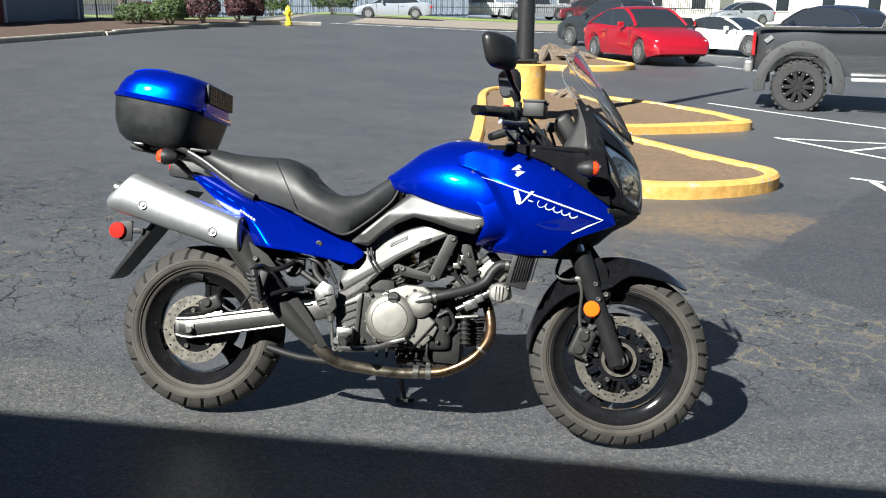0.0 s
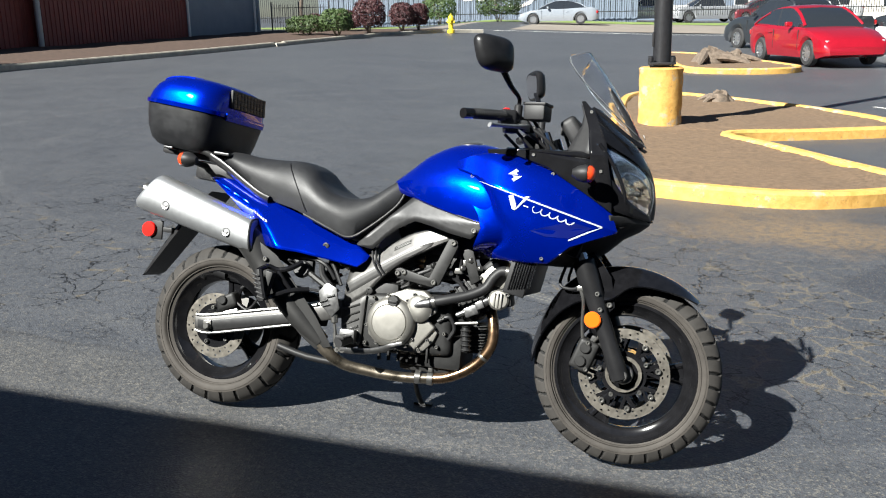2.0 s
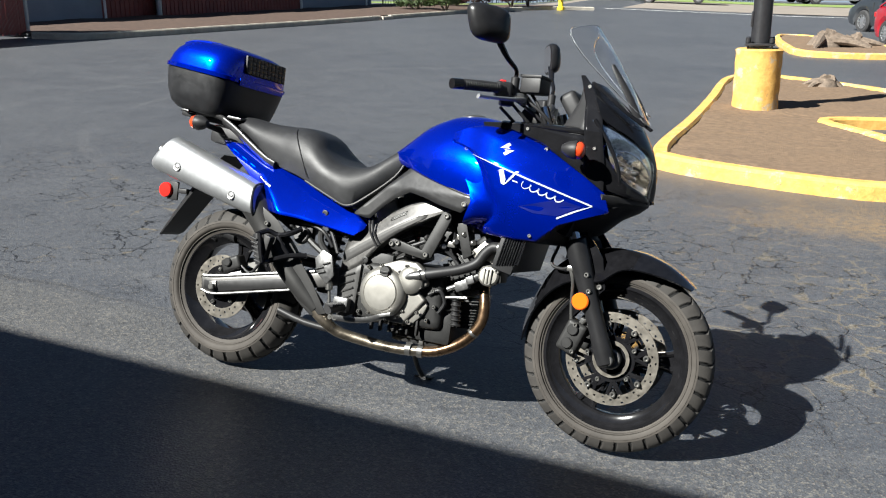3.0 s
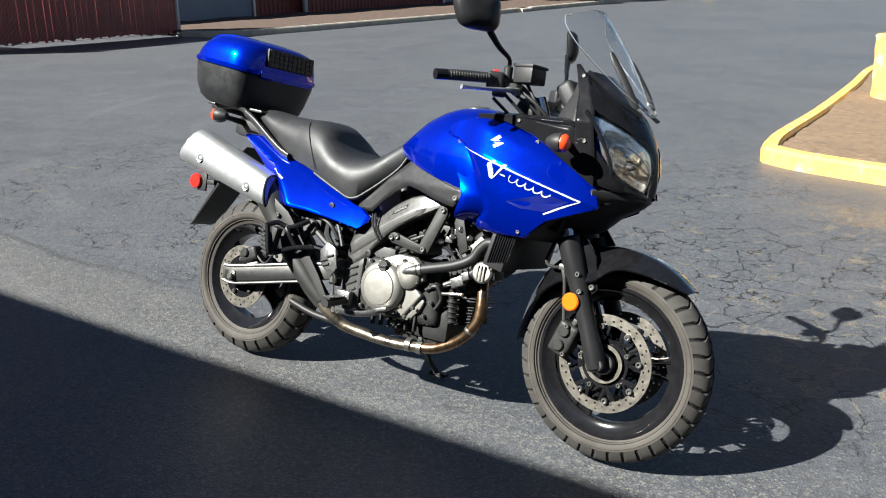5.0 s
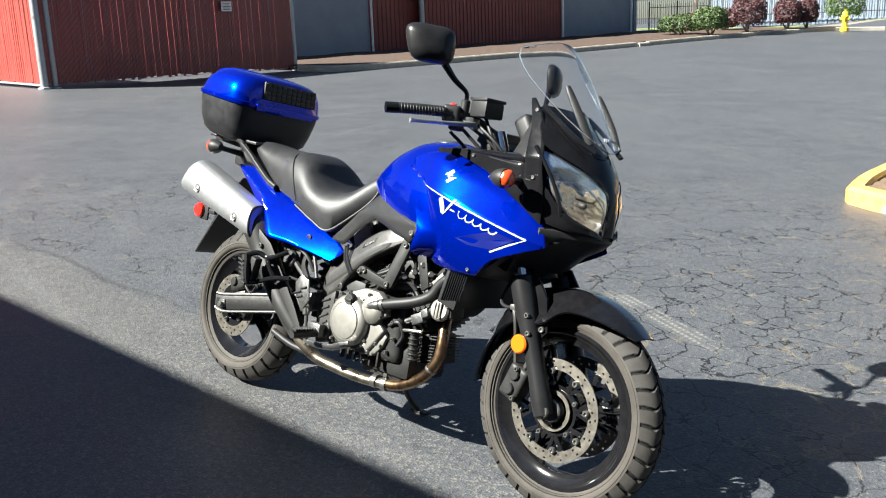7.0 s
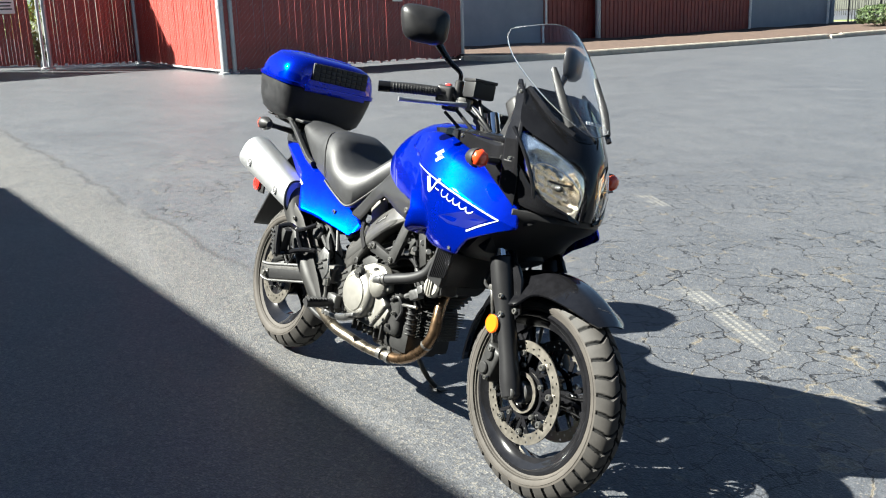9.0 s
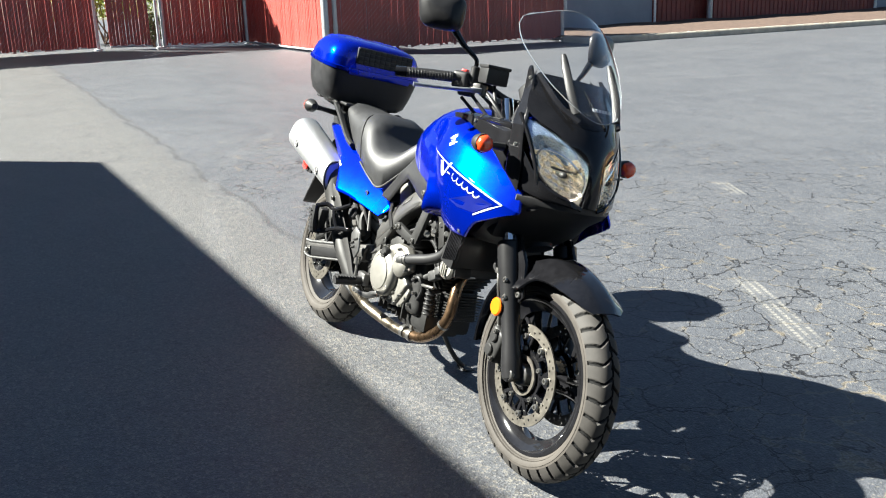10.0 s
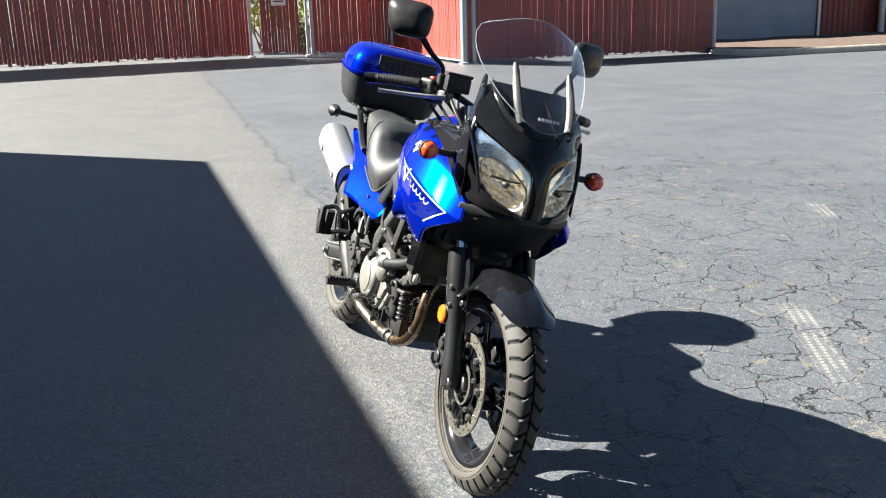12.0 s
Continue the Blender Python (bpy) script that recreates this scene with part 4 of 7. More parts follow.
    for sg in (-1, 1):
        for xc in (x_f, x_r):
            p = Vector((xc - length / 2, sg * (w - .12), wheel_r))
            wh = part("wheel", lathe([(wheel_r * .62, -.11), (wheel_r * .9, -.11), (wheel_r, -.07), (wheel_r, .07), (wheel_r * .9, .11), (wheel_r * .62, .11)], p, (0, 1, 0), 36, closed=True), TYRE, c, "black tyre")
            face = sg * .085
            spokes = [box(p + Vector((math.cos(a) * wheel_r * .33, face, math.sin(a) * wheel_r * .33)), (wheel_r * .60, .03, wheel_r * .15), .006, Matrix.Rotation(-a, 3, 'Y')) for a in [2 * math.pi * k / 10 for k in range(10)]]
            part("rim", join(lathe([(wheel_r * .58, face - .02), (wheel_r * .64, face - .02), (wheel_r * .64, face + .02), (wheel_r * .58, face + .02)], p, (0, 1, 0), 32, closed=True), lathe([(wheel_r * .14, face - .02), (wheel_r * .14, face + .02), (wheel_r * .05, face + .022)], p, (0, 1, 0), 16), *spokes), GLOSS_RIM if black_wheels else ALLOY, wh)
            part("hub_back", lathe([(wheel_r * .62, 0), (wheel_r * .62, .01)], p, (0, 1, 0), 24), TYRE if black_wheels else ALLOY, wh)
        if lamps:
            zf, zr = interp(profile, length - .25)[0] - .07, interp(profile, .15)[0] - .20
            part("headlamp", box((length / 2 - .30, sg * w * .76, zf - .03), (.30, .30, .09), .03, rot_z(-sg * 24), 3), LAMP, c)
            part("tail_lamp", box((-length / 2 + .10, sg * w * .80, zr), (.14, .28, .16), .04, rot_z(sg * 18), 3), RED_LAMP, c)
    part("front_grille", box((length / 2 - .06, 0, clear + .20), (.08, width * .62, .14), .03, None, 2), TYRE, c)
    part("rear_bumper", box((-length / 2 + .06, 0, clear + .22), (.10, width * .80, .20), .04, None, 2), TYRE if category == "pickup" else paint, c)
    return c


RED_LAMP = material("red_tail_lamp", (0.35, 0.01, 0.012), 0.15, coat=0.8)
GLOSS_RIM = material("black_machined_rim", (0.03, 0.03, 0.032), 0.3, 0.5, noise_scale=30, noise_amount=0.4)
# outlines from tail to nose
CROSS = ([(0, .95), (.25, 1.10), (1.2, 1.10), (2.4, 1.06), (3.3, 1.04), (3.9, .96), (4.4, .80), (4.65, .66), (4.75, .50)], [(.30, 1.10), (.7, 1.30), (1.3, 1.52), (2.0, 1.61), (2.5, 1.58), (3.0, 1.38), (3.5, 1.04)])
COUPE = ([(0, .80), (.3, .92), (1.0, .93), (2.2, .86), (3.0, .86), (3.6, .78), (4.0, .66), (4.25, .48)], [(.45, .92), (.9, 1.12), (1.5, 1.29), (2.0, 1.31), (2.5, 1.20), (3.1, .86)])
SEDAN = ([(0, .85), (.4, .98), (1.0, .98), (2.2, .93), (3.2, .94), (4.0, .84), (4.6, .70), (4.8, .50)], [(.7, .98), (1.2, 1.25), (1.9, 1.42), (2.5, 1.42), (3.0, 1.25), (3.6, .94)])
SUV = ([(0, 1.05), (.3, 1.12), (2.0, 1.08), (3.4, 1.08), (4.0, 1.0), (4.5, .85), (4.7, .6)], [(.15, 1.12), (.5, 1.45), (1.2, 1.68), (2.2, 1.70), (2.9, 1.52), (3.6, 1.08)])
TRUCK = ([(0, 1.45), (.1, 1.47), (2.2, 1.47), (2.5, 1.47), (4.3, 1.45), (5.5, 1.36), (5.8, 1.05)], [(2.24, 1.49), (2.34, 1.92), (2.9, 2.06), (3.6, 2.06), (4.1, 1.85), (4.6, 1.45)])


def centre(front_wheel, heading, length, wheelbase, front_over, width):
    """The middle of a car whose near front wheel stands at a point; side of the wheel: right."""
    h = radians(heading)
    f = Vector((math.cos(h), math.sin(h)))
    r = Vector((f.y, -f.x))
    p = Vector(front_wheel) - f * (length / 2 - front_over) - r * (width / 2 - .1)
    return (p.x, p.y)


hd = -72
at_ = centre((5.24, 23.75), hd, 4.75, 2.89, .92, 1.92)
car("red_crossover", at_, hd, car_paint("red_car_paint", (0.40, 0.008, 0.022)), "glossy red electric crossover parked in the lot", 4.75, 1.92, *CROSS, 2.89, .355, .92)
hd = -48
at_ = centre((9.74, 28.2), hd, 4.25, 2.55, .82, 1.84)
car("white_coupe", at_, hd, car_paint("white_car_paint", (0.80, 0.80, 0.79)), "white sports coupe parked in the lot", 4.25, 1.84, *COUPE, 2.55, .335, .82)
car("dark_suv", (13.0, 30.5), 118, car_paint("navy_car_paint", (0.02, 0.025, 0.045)), "dark blue crossover parked behind other cars", 4.7, 1.9, *SUV, 2.75, .36, .9)
pk = car("dark_pickup", (6.0, 31.8), 120, car_paint("charcoal_car_paint", (0.035, 0.04, 0.047)), "dark grey pickup parked behind the red car", 5.9, 1.95, [(0, 1.15), (5.0, 1.15), (5.9, .8)], [(1.9, 1.16), (2.1, 1.65), (2.9, 1.78), (3.6, 1.7), (4.3, 1.15)], 3.6, .39, 1.0, category="pickup")
GREY_TRUCK = car_paint("grey_truck_paint", (0.042, 0.044, 0.049))
lt = car("lifted_pickup", (8.40, 13.60), -20, GREY_TRUCK, "lifted dark grey pickup with large off-road tyres", 5.8, 2.05, *TRUCK, 3.9, .46, 1.05, black_wheels=True, category="pickup", mirrors=False, lamps=False, ground_gap=.66)
# wheel-arch flares, pipe and step of the lifted pickup
FLARE = material("grey_flare_plastic", (0.034, 0.035, 0.037), 0.6, noise_scale=14, noise_amount=0.15)
for xc in (-2.05, 1.85):
    for sg in (-1, 1):
        arch = [(xc + r * math.cos(a), .50 + r * 1.02 * math.sin(a)) for r, way in ((.76, 1), (.56, -1)) for a in [math.pi * (-.06 + 1.12 * (q if way > 0 else 14 - q) / 14) for q in range(15)]]
        fl = part("arch_flare", plate(arch, sg * 1.00, sg * 1.09, .02), FLARE, lt, "dark grey bolted wheel-arch flare")
        for q in range(7):
            a = math.pi * (.04 + .92 * q / 6)
            part("flare_bolt", cyl((xc + .70 * math.cos(a), sg * 1.088, .50 + .71 * math.sin(a)), (xc + .70 * math.cos(a), sg * 1.10, .50 + .71 * math.sin(a)), .014, 8), TYRE, fl)
part("tail_lamp", box((-2.86, -.965, 1.20), (.06, .14, .40), .02), RED_LAMP, lt, "tall slim red tail lamp")
part("bumper", box((-2.93, 0, .80), (.16, 1.96, .22), .05, None, 3), ALLOY, lt, "dull steel rear bumper")
part("bed_gap", box((-.30, -1.026, 1.06), (.018, .012, .78)), TYRE, lt)
part("body_crease", box((-.6, -1.026, .98), (4.1, .012, .014), .004), GREY_TRUCK, lt)
part("bed_cap", box((-1.55, -.985, 1.475), (2.5, .10, .05), .02), TYRE, lt, "black bed rail cap")
part("door_handle", box((.25, -1.045, 1.26), (.20, .04, .07), .015), TYRE, lt)
for sg in (-1, 1):
    for k in range(12):
        a = 2 * math.pi * k / 12
        part("rim_stud", cyl((-2.05 + .255 * math.cos(a), sg * 1.00, .46 + .255 * math.sin(a)), (-2.05 + .255 * math.cos(a), sg * 1.025, .46 + .255 * math.sin(a)), .012, 8), ALLOY, lt)
for xc in (-2.05, 1.85):
    for sg in (-1, 1):
        hubp = Vector((xc, sg * .905, .46))
        part("tread_lugs", join(*[box(hubp + Vector((math.cos(a) * .462, sg * dy, math.sin(a) * .462)), (.035, .085, .05), 0, Matrix.Rotation(-a, 3, 'Y')) for k in range(26) for a, dy in ((2 * math.pi * k / 26, .065), (2 * math.pi * (k + .5) / 26, -.045))]), TYRE, lt, "knobbly off-road tread")
part("exhaust_tip", join(cyl((-2.80, -.85, .60), (-2.60, -.85, .60), .055, 14), cyl((-2.80, -.72, .60), (-2.60, -.72, .60), .055, 14)), ALLOY, lt, "bright twin exhaust tips")
part("side_step", box((.1, -1.05, .62), (2.6, .12, .06), .02), ALLOY, lt)
part("body_mark", plate([(-2.70, 1.27), (-2.58, 1.36), (-2.53, 1.31), (-2.64, 1.21)], -1.030, -1.026, .0), ALLOY, lt)
car("silver_sedan", (-4.3, 54.4), 183, car_paint("silver_car_paint", (0.33, 0.36, 0.40)), "silver-grey sedan parked at the street verge", 4.8, 1.8, *SEDAN, 2.85, .33, .9)
for i, (x, y, hd, col, lab) in enumerate(((1.2, 70.5, 200, (0.75, .75, .74), "white pickup parked beyond the verge"), (5.6, 71, 200, (0.35, .36, .38), "grey work pickup parked beyond the verge"), (9.5, 72, 195, (0.16, .02, .03), "dark red car parked beyond the verge"), (13.5, 70, 200, (0.78, .78, .77), "white pickup truck parked beyond the verge"), (21, 68, 190, (0.30, .32, .35), "silver van parked across the street"))):
    if "pickup" in lab:
        car("far_pickup", (x, y), hd, car_paint("far_paint", col), lab, 5.8, 2.0, [(0, 1.2), (4.6, 1.2), (5.6, 1.1), (5.8, .8)], [(1.9, 1.2), (2.1, 1.75), (2.9, 1.9), (3.6, 1.8), (4.5, 1.2)], 3.6, .42, 1.0, category="pickup")
    else:
        car("far_car", (x, y), hd, car_paint("far_paint", col), lab, 4.6, 1.85, *SUV, 2.7, .36, .9)
# ---- motorcycle materials ----
def paint_material():
    m = bpy.data.materials.new("blue_metallic_paint")
    m.use_nodes = True
    k = Nodes(m)
    b = m.node_tree.nodes["Principled BSDF"]
    pos = k.n("ShaderNodeTexCoord").outputs["Object"]
    flake = k.noise(pos, 900, 1)
    col = k.mix(k.ramp(flake, 0.3, 0.7), (0.0006, 0.011, 0.35), (0.0010, 0.021, 0.50))
    k.nt.links.new(col, b.inputs["Base Color"])
    b.inputs["Metallic"].default_value = 0.74
    b.inputs["Specular IOR Level"].default_value = 0.0
    b.inputs["Specular Tint"].default_value = (0.0, 0.15, 1.0, 1)
    b.inputs["Coat Weight"].default_value = 0.9
    b.inputs["Coat Roughness"].default_value = 0.03
    dust = k.noise(pos, 14, 5, 0.7)
    k.nt.links.new(k.ramp(dust, 0.3, 0.7, 0.23, 0.28), b.inputs["Roughness"])
    bp = k.n("ShaderNodeBump", Height=flake, Strength=0.03, Distance=0.001)
    k.nt.links.new(bp.outputs[0], b.inputs["Normal"])
    return m


BLUE = paint_material()
GLOSS_BLACK = material("gloss_black_plastic", (0.008, 0.008, 0.009), 0.07, coat=0.2, noise_scale=12, noise_amount=0.3, rough_var=0.03, spec=0.25)
GUARD_BLACK = material("polished_black_plastic", (0.006, 0.006, 0.007), 0.10, coat=0.9, noise_scale=40, noise_amount=0.3, rough_var=0.04, spec=0.4)
MATT_BLACK = material("matt_black_plastic", (0.015, 0.015, 0.016), 0.5, noise_scale=18, noise_amount=0.25, bump=0.15, bump_scale=700, spec=0.3)
CASE_BLACK = material("textured_case_plastic", (0.014, 0.0145, 0.016), 0.46, noise_scale=26, noise_amount=0.25, bump=0.7, bump_scale=420, rough_var=0.08, spec=0.4)
RUBBER = material("tyre_rubber", (0.036, 0.0335, 0.031), 0.7, noise_scale=9, noise_amount=0.35, bump=0.2, bump_scale=250, spec=0.3)
GROOVE = material("dark_groove_rubber", (0.012, 0.012, 0.012), 0.8, noise_scale=30, noise_amount=0.2, spec=0.2)
SIDEWALL = material("dusty_sidewall_rubber", (0.046, 0.041, 0.036), 0.72, noise_scale=7, noise_amount=0.35, bump=0.3, bump_scale=220, spec=0.3)
SEAT = material("black_vinyl", (0.019, 0.0195, 0.021), 0.50, noise_scale=24, noise_amount=0.15, bump=0.3, bump_scale=450, rough_var=0.05, spec=0.42)
GREY_COVER = material("satin_grey_plastic", (0.052, 0.052, 0.053), 0.38, 0.75, noise_scale=50, noise_amount=0.06, rough_var=0.03)
ALU = material("brushed_aluminium", (0.22, 0.22, 0.22), 0.36, 0.9, noise_scale=60, noise_amount=0.10, rough_var=0.08)
FRAME_ALU = material("satin_alloy_frame", (0.145, 0.142, 0.138), 0.42, 0.95, noise_scale=60, noise_amount=0.06, rough_var=0.04)
CAST = material("cast_engine_alloy", (0.26, 0.252, 0.23), 0.46, 0.75, noise_scale=60, noise_amount=0.05, bump=0.08, bump_scale=700, rough_var=0.02)
MUFFLER = material("satin_muffler_metal", (0.40, 0.41, 0.42), 0.42, 0.8, noise_scale=50, noise_amount=0.04, rough_var=0.02)
SHIELD = material("dark_grey_heat_shield", (0.026, 0.0258, 0.0255), 0.48, 0.25, noise_scale=40, noise_amount=0.10, spec=0.3)
BRONZE = material("heat_tinted_pipe", (0.20, 0.130, 0.078), 0.30, 0.95, noise_scale=9, noise_amount=0.5, rough_var=0.12)
STEEL = material("polished_steel", (0.24, 0.236, 0.225), 0.32, 0.85, noise_scale=60, noise_amount=0.15)
DISC = material("brake_disc_steel", (0.20, 0.185, 0.16), 0.38, 0.8, noise_scale=40, noise_amount=0.15, rough_var=0.08)
RIM = material("gloss_black_rim", (0.008, 0.008, 0.009), 0.09, coat=0.4, noise_scale=20, noise_amount=0.3, spec=0.4)
ENGINE_BLACK = material("black_engine_paint", (0.017, 0.017, 0.017), 0.5, noise_scale=24, noise_amount=0.4, bump=0.2, bump_scale=200, spec=0.28)
FORK_BLACK = material("black_fork_leg", (0.013, 0.013, 0.014), 0.34, noise_scale=20, noise_amount=0.2, spec=0.3)
RED_LENS = material("red_lens", (0.75, 0.02, 0.015), 0.15, coat=0.8)
ORANGE_LENS = material("amber_lens", (0.75, 0.13, 0.008), 0.15, coat=0.8)
SIGNAL_LENS = material("orange_signal_lens", (0.58, 0.055, 0.014), 0.18, coat=0.8)
CHROME = material("chrome", (0.85, 0.85, 0.86), 0.06, 1.0)
REFLECTOR = material("headlight_reflector", (0.98, 0.87, 0.69), 0.16, 0.92)
# the blue-grey paints a sky reflection into the lamp's upper corner
LAMP_MASK = material("sky_tint_lamp_mask", (0.30, 0.38, 0.50), 0.16, 0.85, coat=0.5)
CLEAR = glass("clear_plastic", (0.96, 0.97, 0.98), 0.02, 1.35)
LENS = glass("clear_headlight_lens", (0.98, 0.98, 0.98), 0.01, 1.15)
MIRROR = material("mirror_glass", (0.9, 0.9, 0.92), 0.02, 1.0)
DECAL = material("white_decal", (0.50, 0.50, 0.51), 0.35, coat=0.5)
DARK_DECAL = material("dark_blue_decal", (0.004, 0.010, 0.14), 0.30, 0.3, coat=0.8)
RED_SWITCH = material("red_switch", (0.60, 0.02, 0.02), 0.4)
LABEL = material("grey_label", (0.16, 0.16, 0.155), 0.5)
GRAB = material("satin_black_cast_metal", (0.034, 0.034, 0.035), 0.36, 0.4, noise_scale=40, noise_amount=0.1)
PAD = material("black_pad_vinyl", (0.010, 0.010, 0.011), 0.42, spec=0.3, noise_scale=40, noise_amount=0.2)
BRIGHT_ALU = material("bright_alloy_edge", (0.17, 0.17, 0.167), 0.42, 0.9, noise_scale=60, noise_amount=0.08, rough_var=0.05)
PIPE_STEEL = material("stained_exhaust_steel", (0.19, 0.165, 0.13), 0.32, 0.9, noise_scale=16, noise_amount=0.45, rough_var=0.12)
SCREEN_EDGE = material("screen_edge", (0.16, 0.17, 0.18), 0.3)
BOSS = material("dull_boss_metal", (0.22, 0.22, 0.22), 0.4, 0.8, noise_scale=60, noise_amount=0.2)
# ---- the motorcycle: x to its front, y to its left, z up, the origin on the ground between the wheels ----
lean, head = radians(14.6), radians(-4.8)
fwd = Vector((math.cos(head), math.sin(head), 0))
fwd.z = -(.0421 * fwd.x + .0181 * fwd.y)
fwd.normalize()
left = Vector((0, 0, 1)).cross(fwd).normalized()
up = fwd.cross(left)
tilt_up = up * math.cos(lean) + left * math.sin(lean)
tilt_left = left * math.cos(lean) - up * math.sin(lean)
bike_m = Matrix((( *(fwd), 0), (*(tilt_left), 0), (*(tilt_up), 0), (0, 0, 0, 1))).transposed()
bike_m.translation = (-0.015, -0.058, 0.002)
bike = holder("motorcycle", bike_m, "blue and black touring motorcycle leaning on its side stand", "motorcycle")
RW, FW = Vector((-0.797, 0, 0.318)), Vector((0.757, 0, 0.334))
R_REAR, R_FRONT = 0.310, 0.322
STEER = radians(-1.5)


def tyre_mesh(c, R, width, rim_r, pitches, seg=736):
    """A tyre with cut tread blocks; the sidewall is a mesh of its own."""
    bm, wall = bmesh.new(), bmesh.new()
    N = 36
    prof = []
    for i in range(N + 1):
        u = -1 + 2 * i / N
        prof.append((u, R - (R - rim_r) * 0.52 * abs(u) ** 2.8, u * width / 2))

    def groove(a, u):
        """Wedge blocks that meet in a zigzag at the middle, with wide cuts that run out over the shoulders."""
        au = abs(u)
        sgn = 1 if u > 0 else -1
        ph = a * pitches / (2 * math.pi) + (0.5 if sgn > 0 else 0)
        v = (ph + (0.95 * au if au < 0.5 else 0.475 - 0.45 * (au - 0.5))) % 1.0
        wide = 0.13 + 0.07 * au
        if au > 0.05 and v < wide:
            return 1.0
        mid = 0.09 * (abs(2 * ((ph * 1.0) % 1.0) - 1) - 0.5)
        if abs(u - mid) < 0.035:
            return 0.8
        return 0.0
    rings, cut = [], set()
    for s in range(seg):
        a = 2 * math.pi * s / seg
        ring = []
        for i, (u, r, y) in enumerate(prof):
            deep = groove(a, u)
            if deep:
                cut.add((s, i))
            r2 = r - 0.0085 * deep
            ring.append(bm.verts.new((c.x + r2 * math.cos(a), c.y + y, c.z + r2 * math.sin(a))))
        rings.append(ring)
    for s in range(seg):
        a, b = rings[s], rings[(s + 1) % seg]
        for i in range(N):
            f = bm.faces.new((a[i], a[i + 1], b[i + 1], b[i]))
            # faces inside the cuts take the second, darker rubber
            if sum(q in cut for q in ((s, i), (s, i + 1), ((s + 1) % seg, i), ((s + 1) % seg, i + 1))) > 1:
                f.material_index = 1
    bmesh.ops.recalc_face_normals(bm, faces=bm.faces)
    edge_r = prof[0][1]
    for sg in (-1, 1):
        rows = []
        side = [(edge_r + .0005, width / 2 - .0005), (edge_r - .006, width / 2 + .0005), (edge_r - .007, width / 2 + .0018), (edge_r - .009, width / 2 + .0018), (edge_r - .010, width / 2 + .0005), ((edge_r + rim_r) / 2 + .004, width / 2), ((edge_r + rim_r) / 2 - .002, width / 2 - .003), (rim_r + .016, width / 2 - .010), (rim_r + .015, width / 2 - .008), (rim_r + .012, width / 2 - .0085), (rim_r + .010, width / 2 - .014), (rim_r - .003, width / 2 - .020), (rim_r - .006, width / 2 - .034)]
        for r, y in side:
            rows.append([wall.verts.new((c.x + r * math.cos(2 * math.pi * s / 120), c.y + sg * y, c.z + r * math.sin(2 * math.pi * s / 120))) for s in range(120)])
        for a, b in zip(rows, rows[1:]):
            for s in range(120):
                f = (a[s], a[(s + 1) % 120], b[(s + 1) % 120], b[s])
                wall.faces.new(f)
    bmesh.ops.recalc_face_normals(wall, faces=wall.faces)
    return bm, wall


def rim_mesh(c, rim_r, width, hub_r, spokes, twist, hub_w):
    w = width / 2
    out = lathe([(rim_r + .004, -w), (rim_r + .006, -w + .006), (rim_r - .012, -w + .012), (rim_r - .030, -w + .03), (rim_r - .034, 0), (rim_r - .030, w - .03), (rim_r - .012, w - .012), (rim_r + .006, w - .006), (rim_r + .004, w), (rim_r - .006, w), (rim_r - .020, w - .016), (rim_r - .044, w * .45), (rim_r - .048, 0), (rim_r - .044, -w * .45), (rim_r - .020, -w + .016), (rim_r - .006, -w)], c, (0, 1, 0), 96, closed=True)
    hub = lathe([(.018, -hub_w), (hub_r * .7, -hub_w), (hub_r, -hub_w * .7), (hub_r, hub_w * .7), (hub_r * .7, hub_w), (.018, hub_w)], c, (0, 1, 0), 40, closed=True)
    bms, out_parts = [hub], out
    for i in range(spokes):
        a = 2 * math.pi * i / spokes + twist
        d, t = Vector((math.cos(a), 0, math.sin(a))), Vector((-math.sin(a), 0, math.cos(a)))
        for sg in (-1, 1):
            p0, p1, p2 = c + d * hub_r * .8 + t * sg * .020, c + d * (rim_r * .6) + t * sg * .017, c + d * (rim_r - .035) + t * sg * .032
            bms.append(tube([p0, p1, p2], .011, 8, 5, flat=1.5))
        # web between the two bars of a spoke
        bm = bmesh.new()
        vs = []
        for f, hw in ((hub_r * .85, .02), (rim_r * .6, .017), (rim_r - .036, .032)):
            vs.append([bm.verts.new(c + d * f + t * s2 * hw + Vector((0, y, 0))) for s2, y in ((-1, -.006), (1, -.006), (1, .006), (-1, .006))])
        for A, B in zip(vs, vs[1:]):
            for k in range(4):
                bm.faces.new((A[k], A[(k + 1) % 4], B[(k + 1) % 4], B[k]))
        bmesh.ops.recalc_face_normals(bm, faces=bm.faces)
        bms.append(bm)
    return out_parts, bms


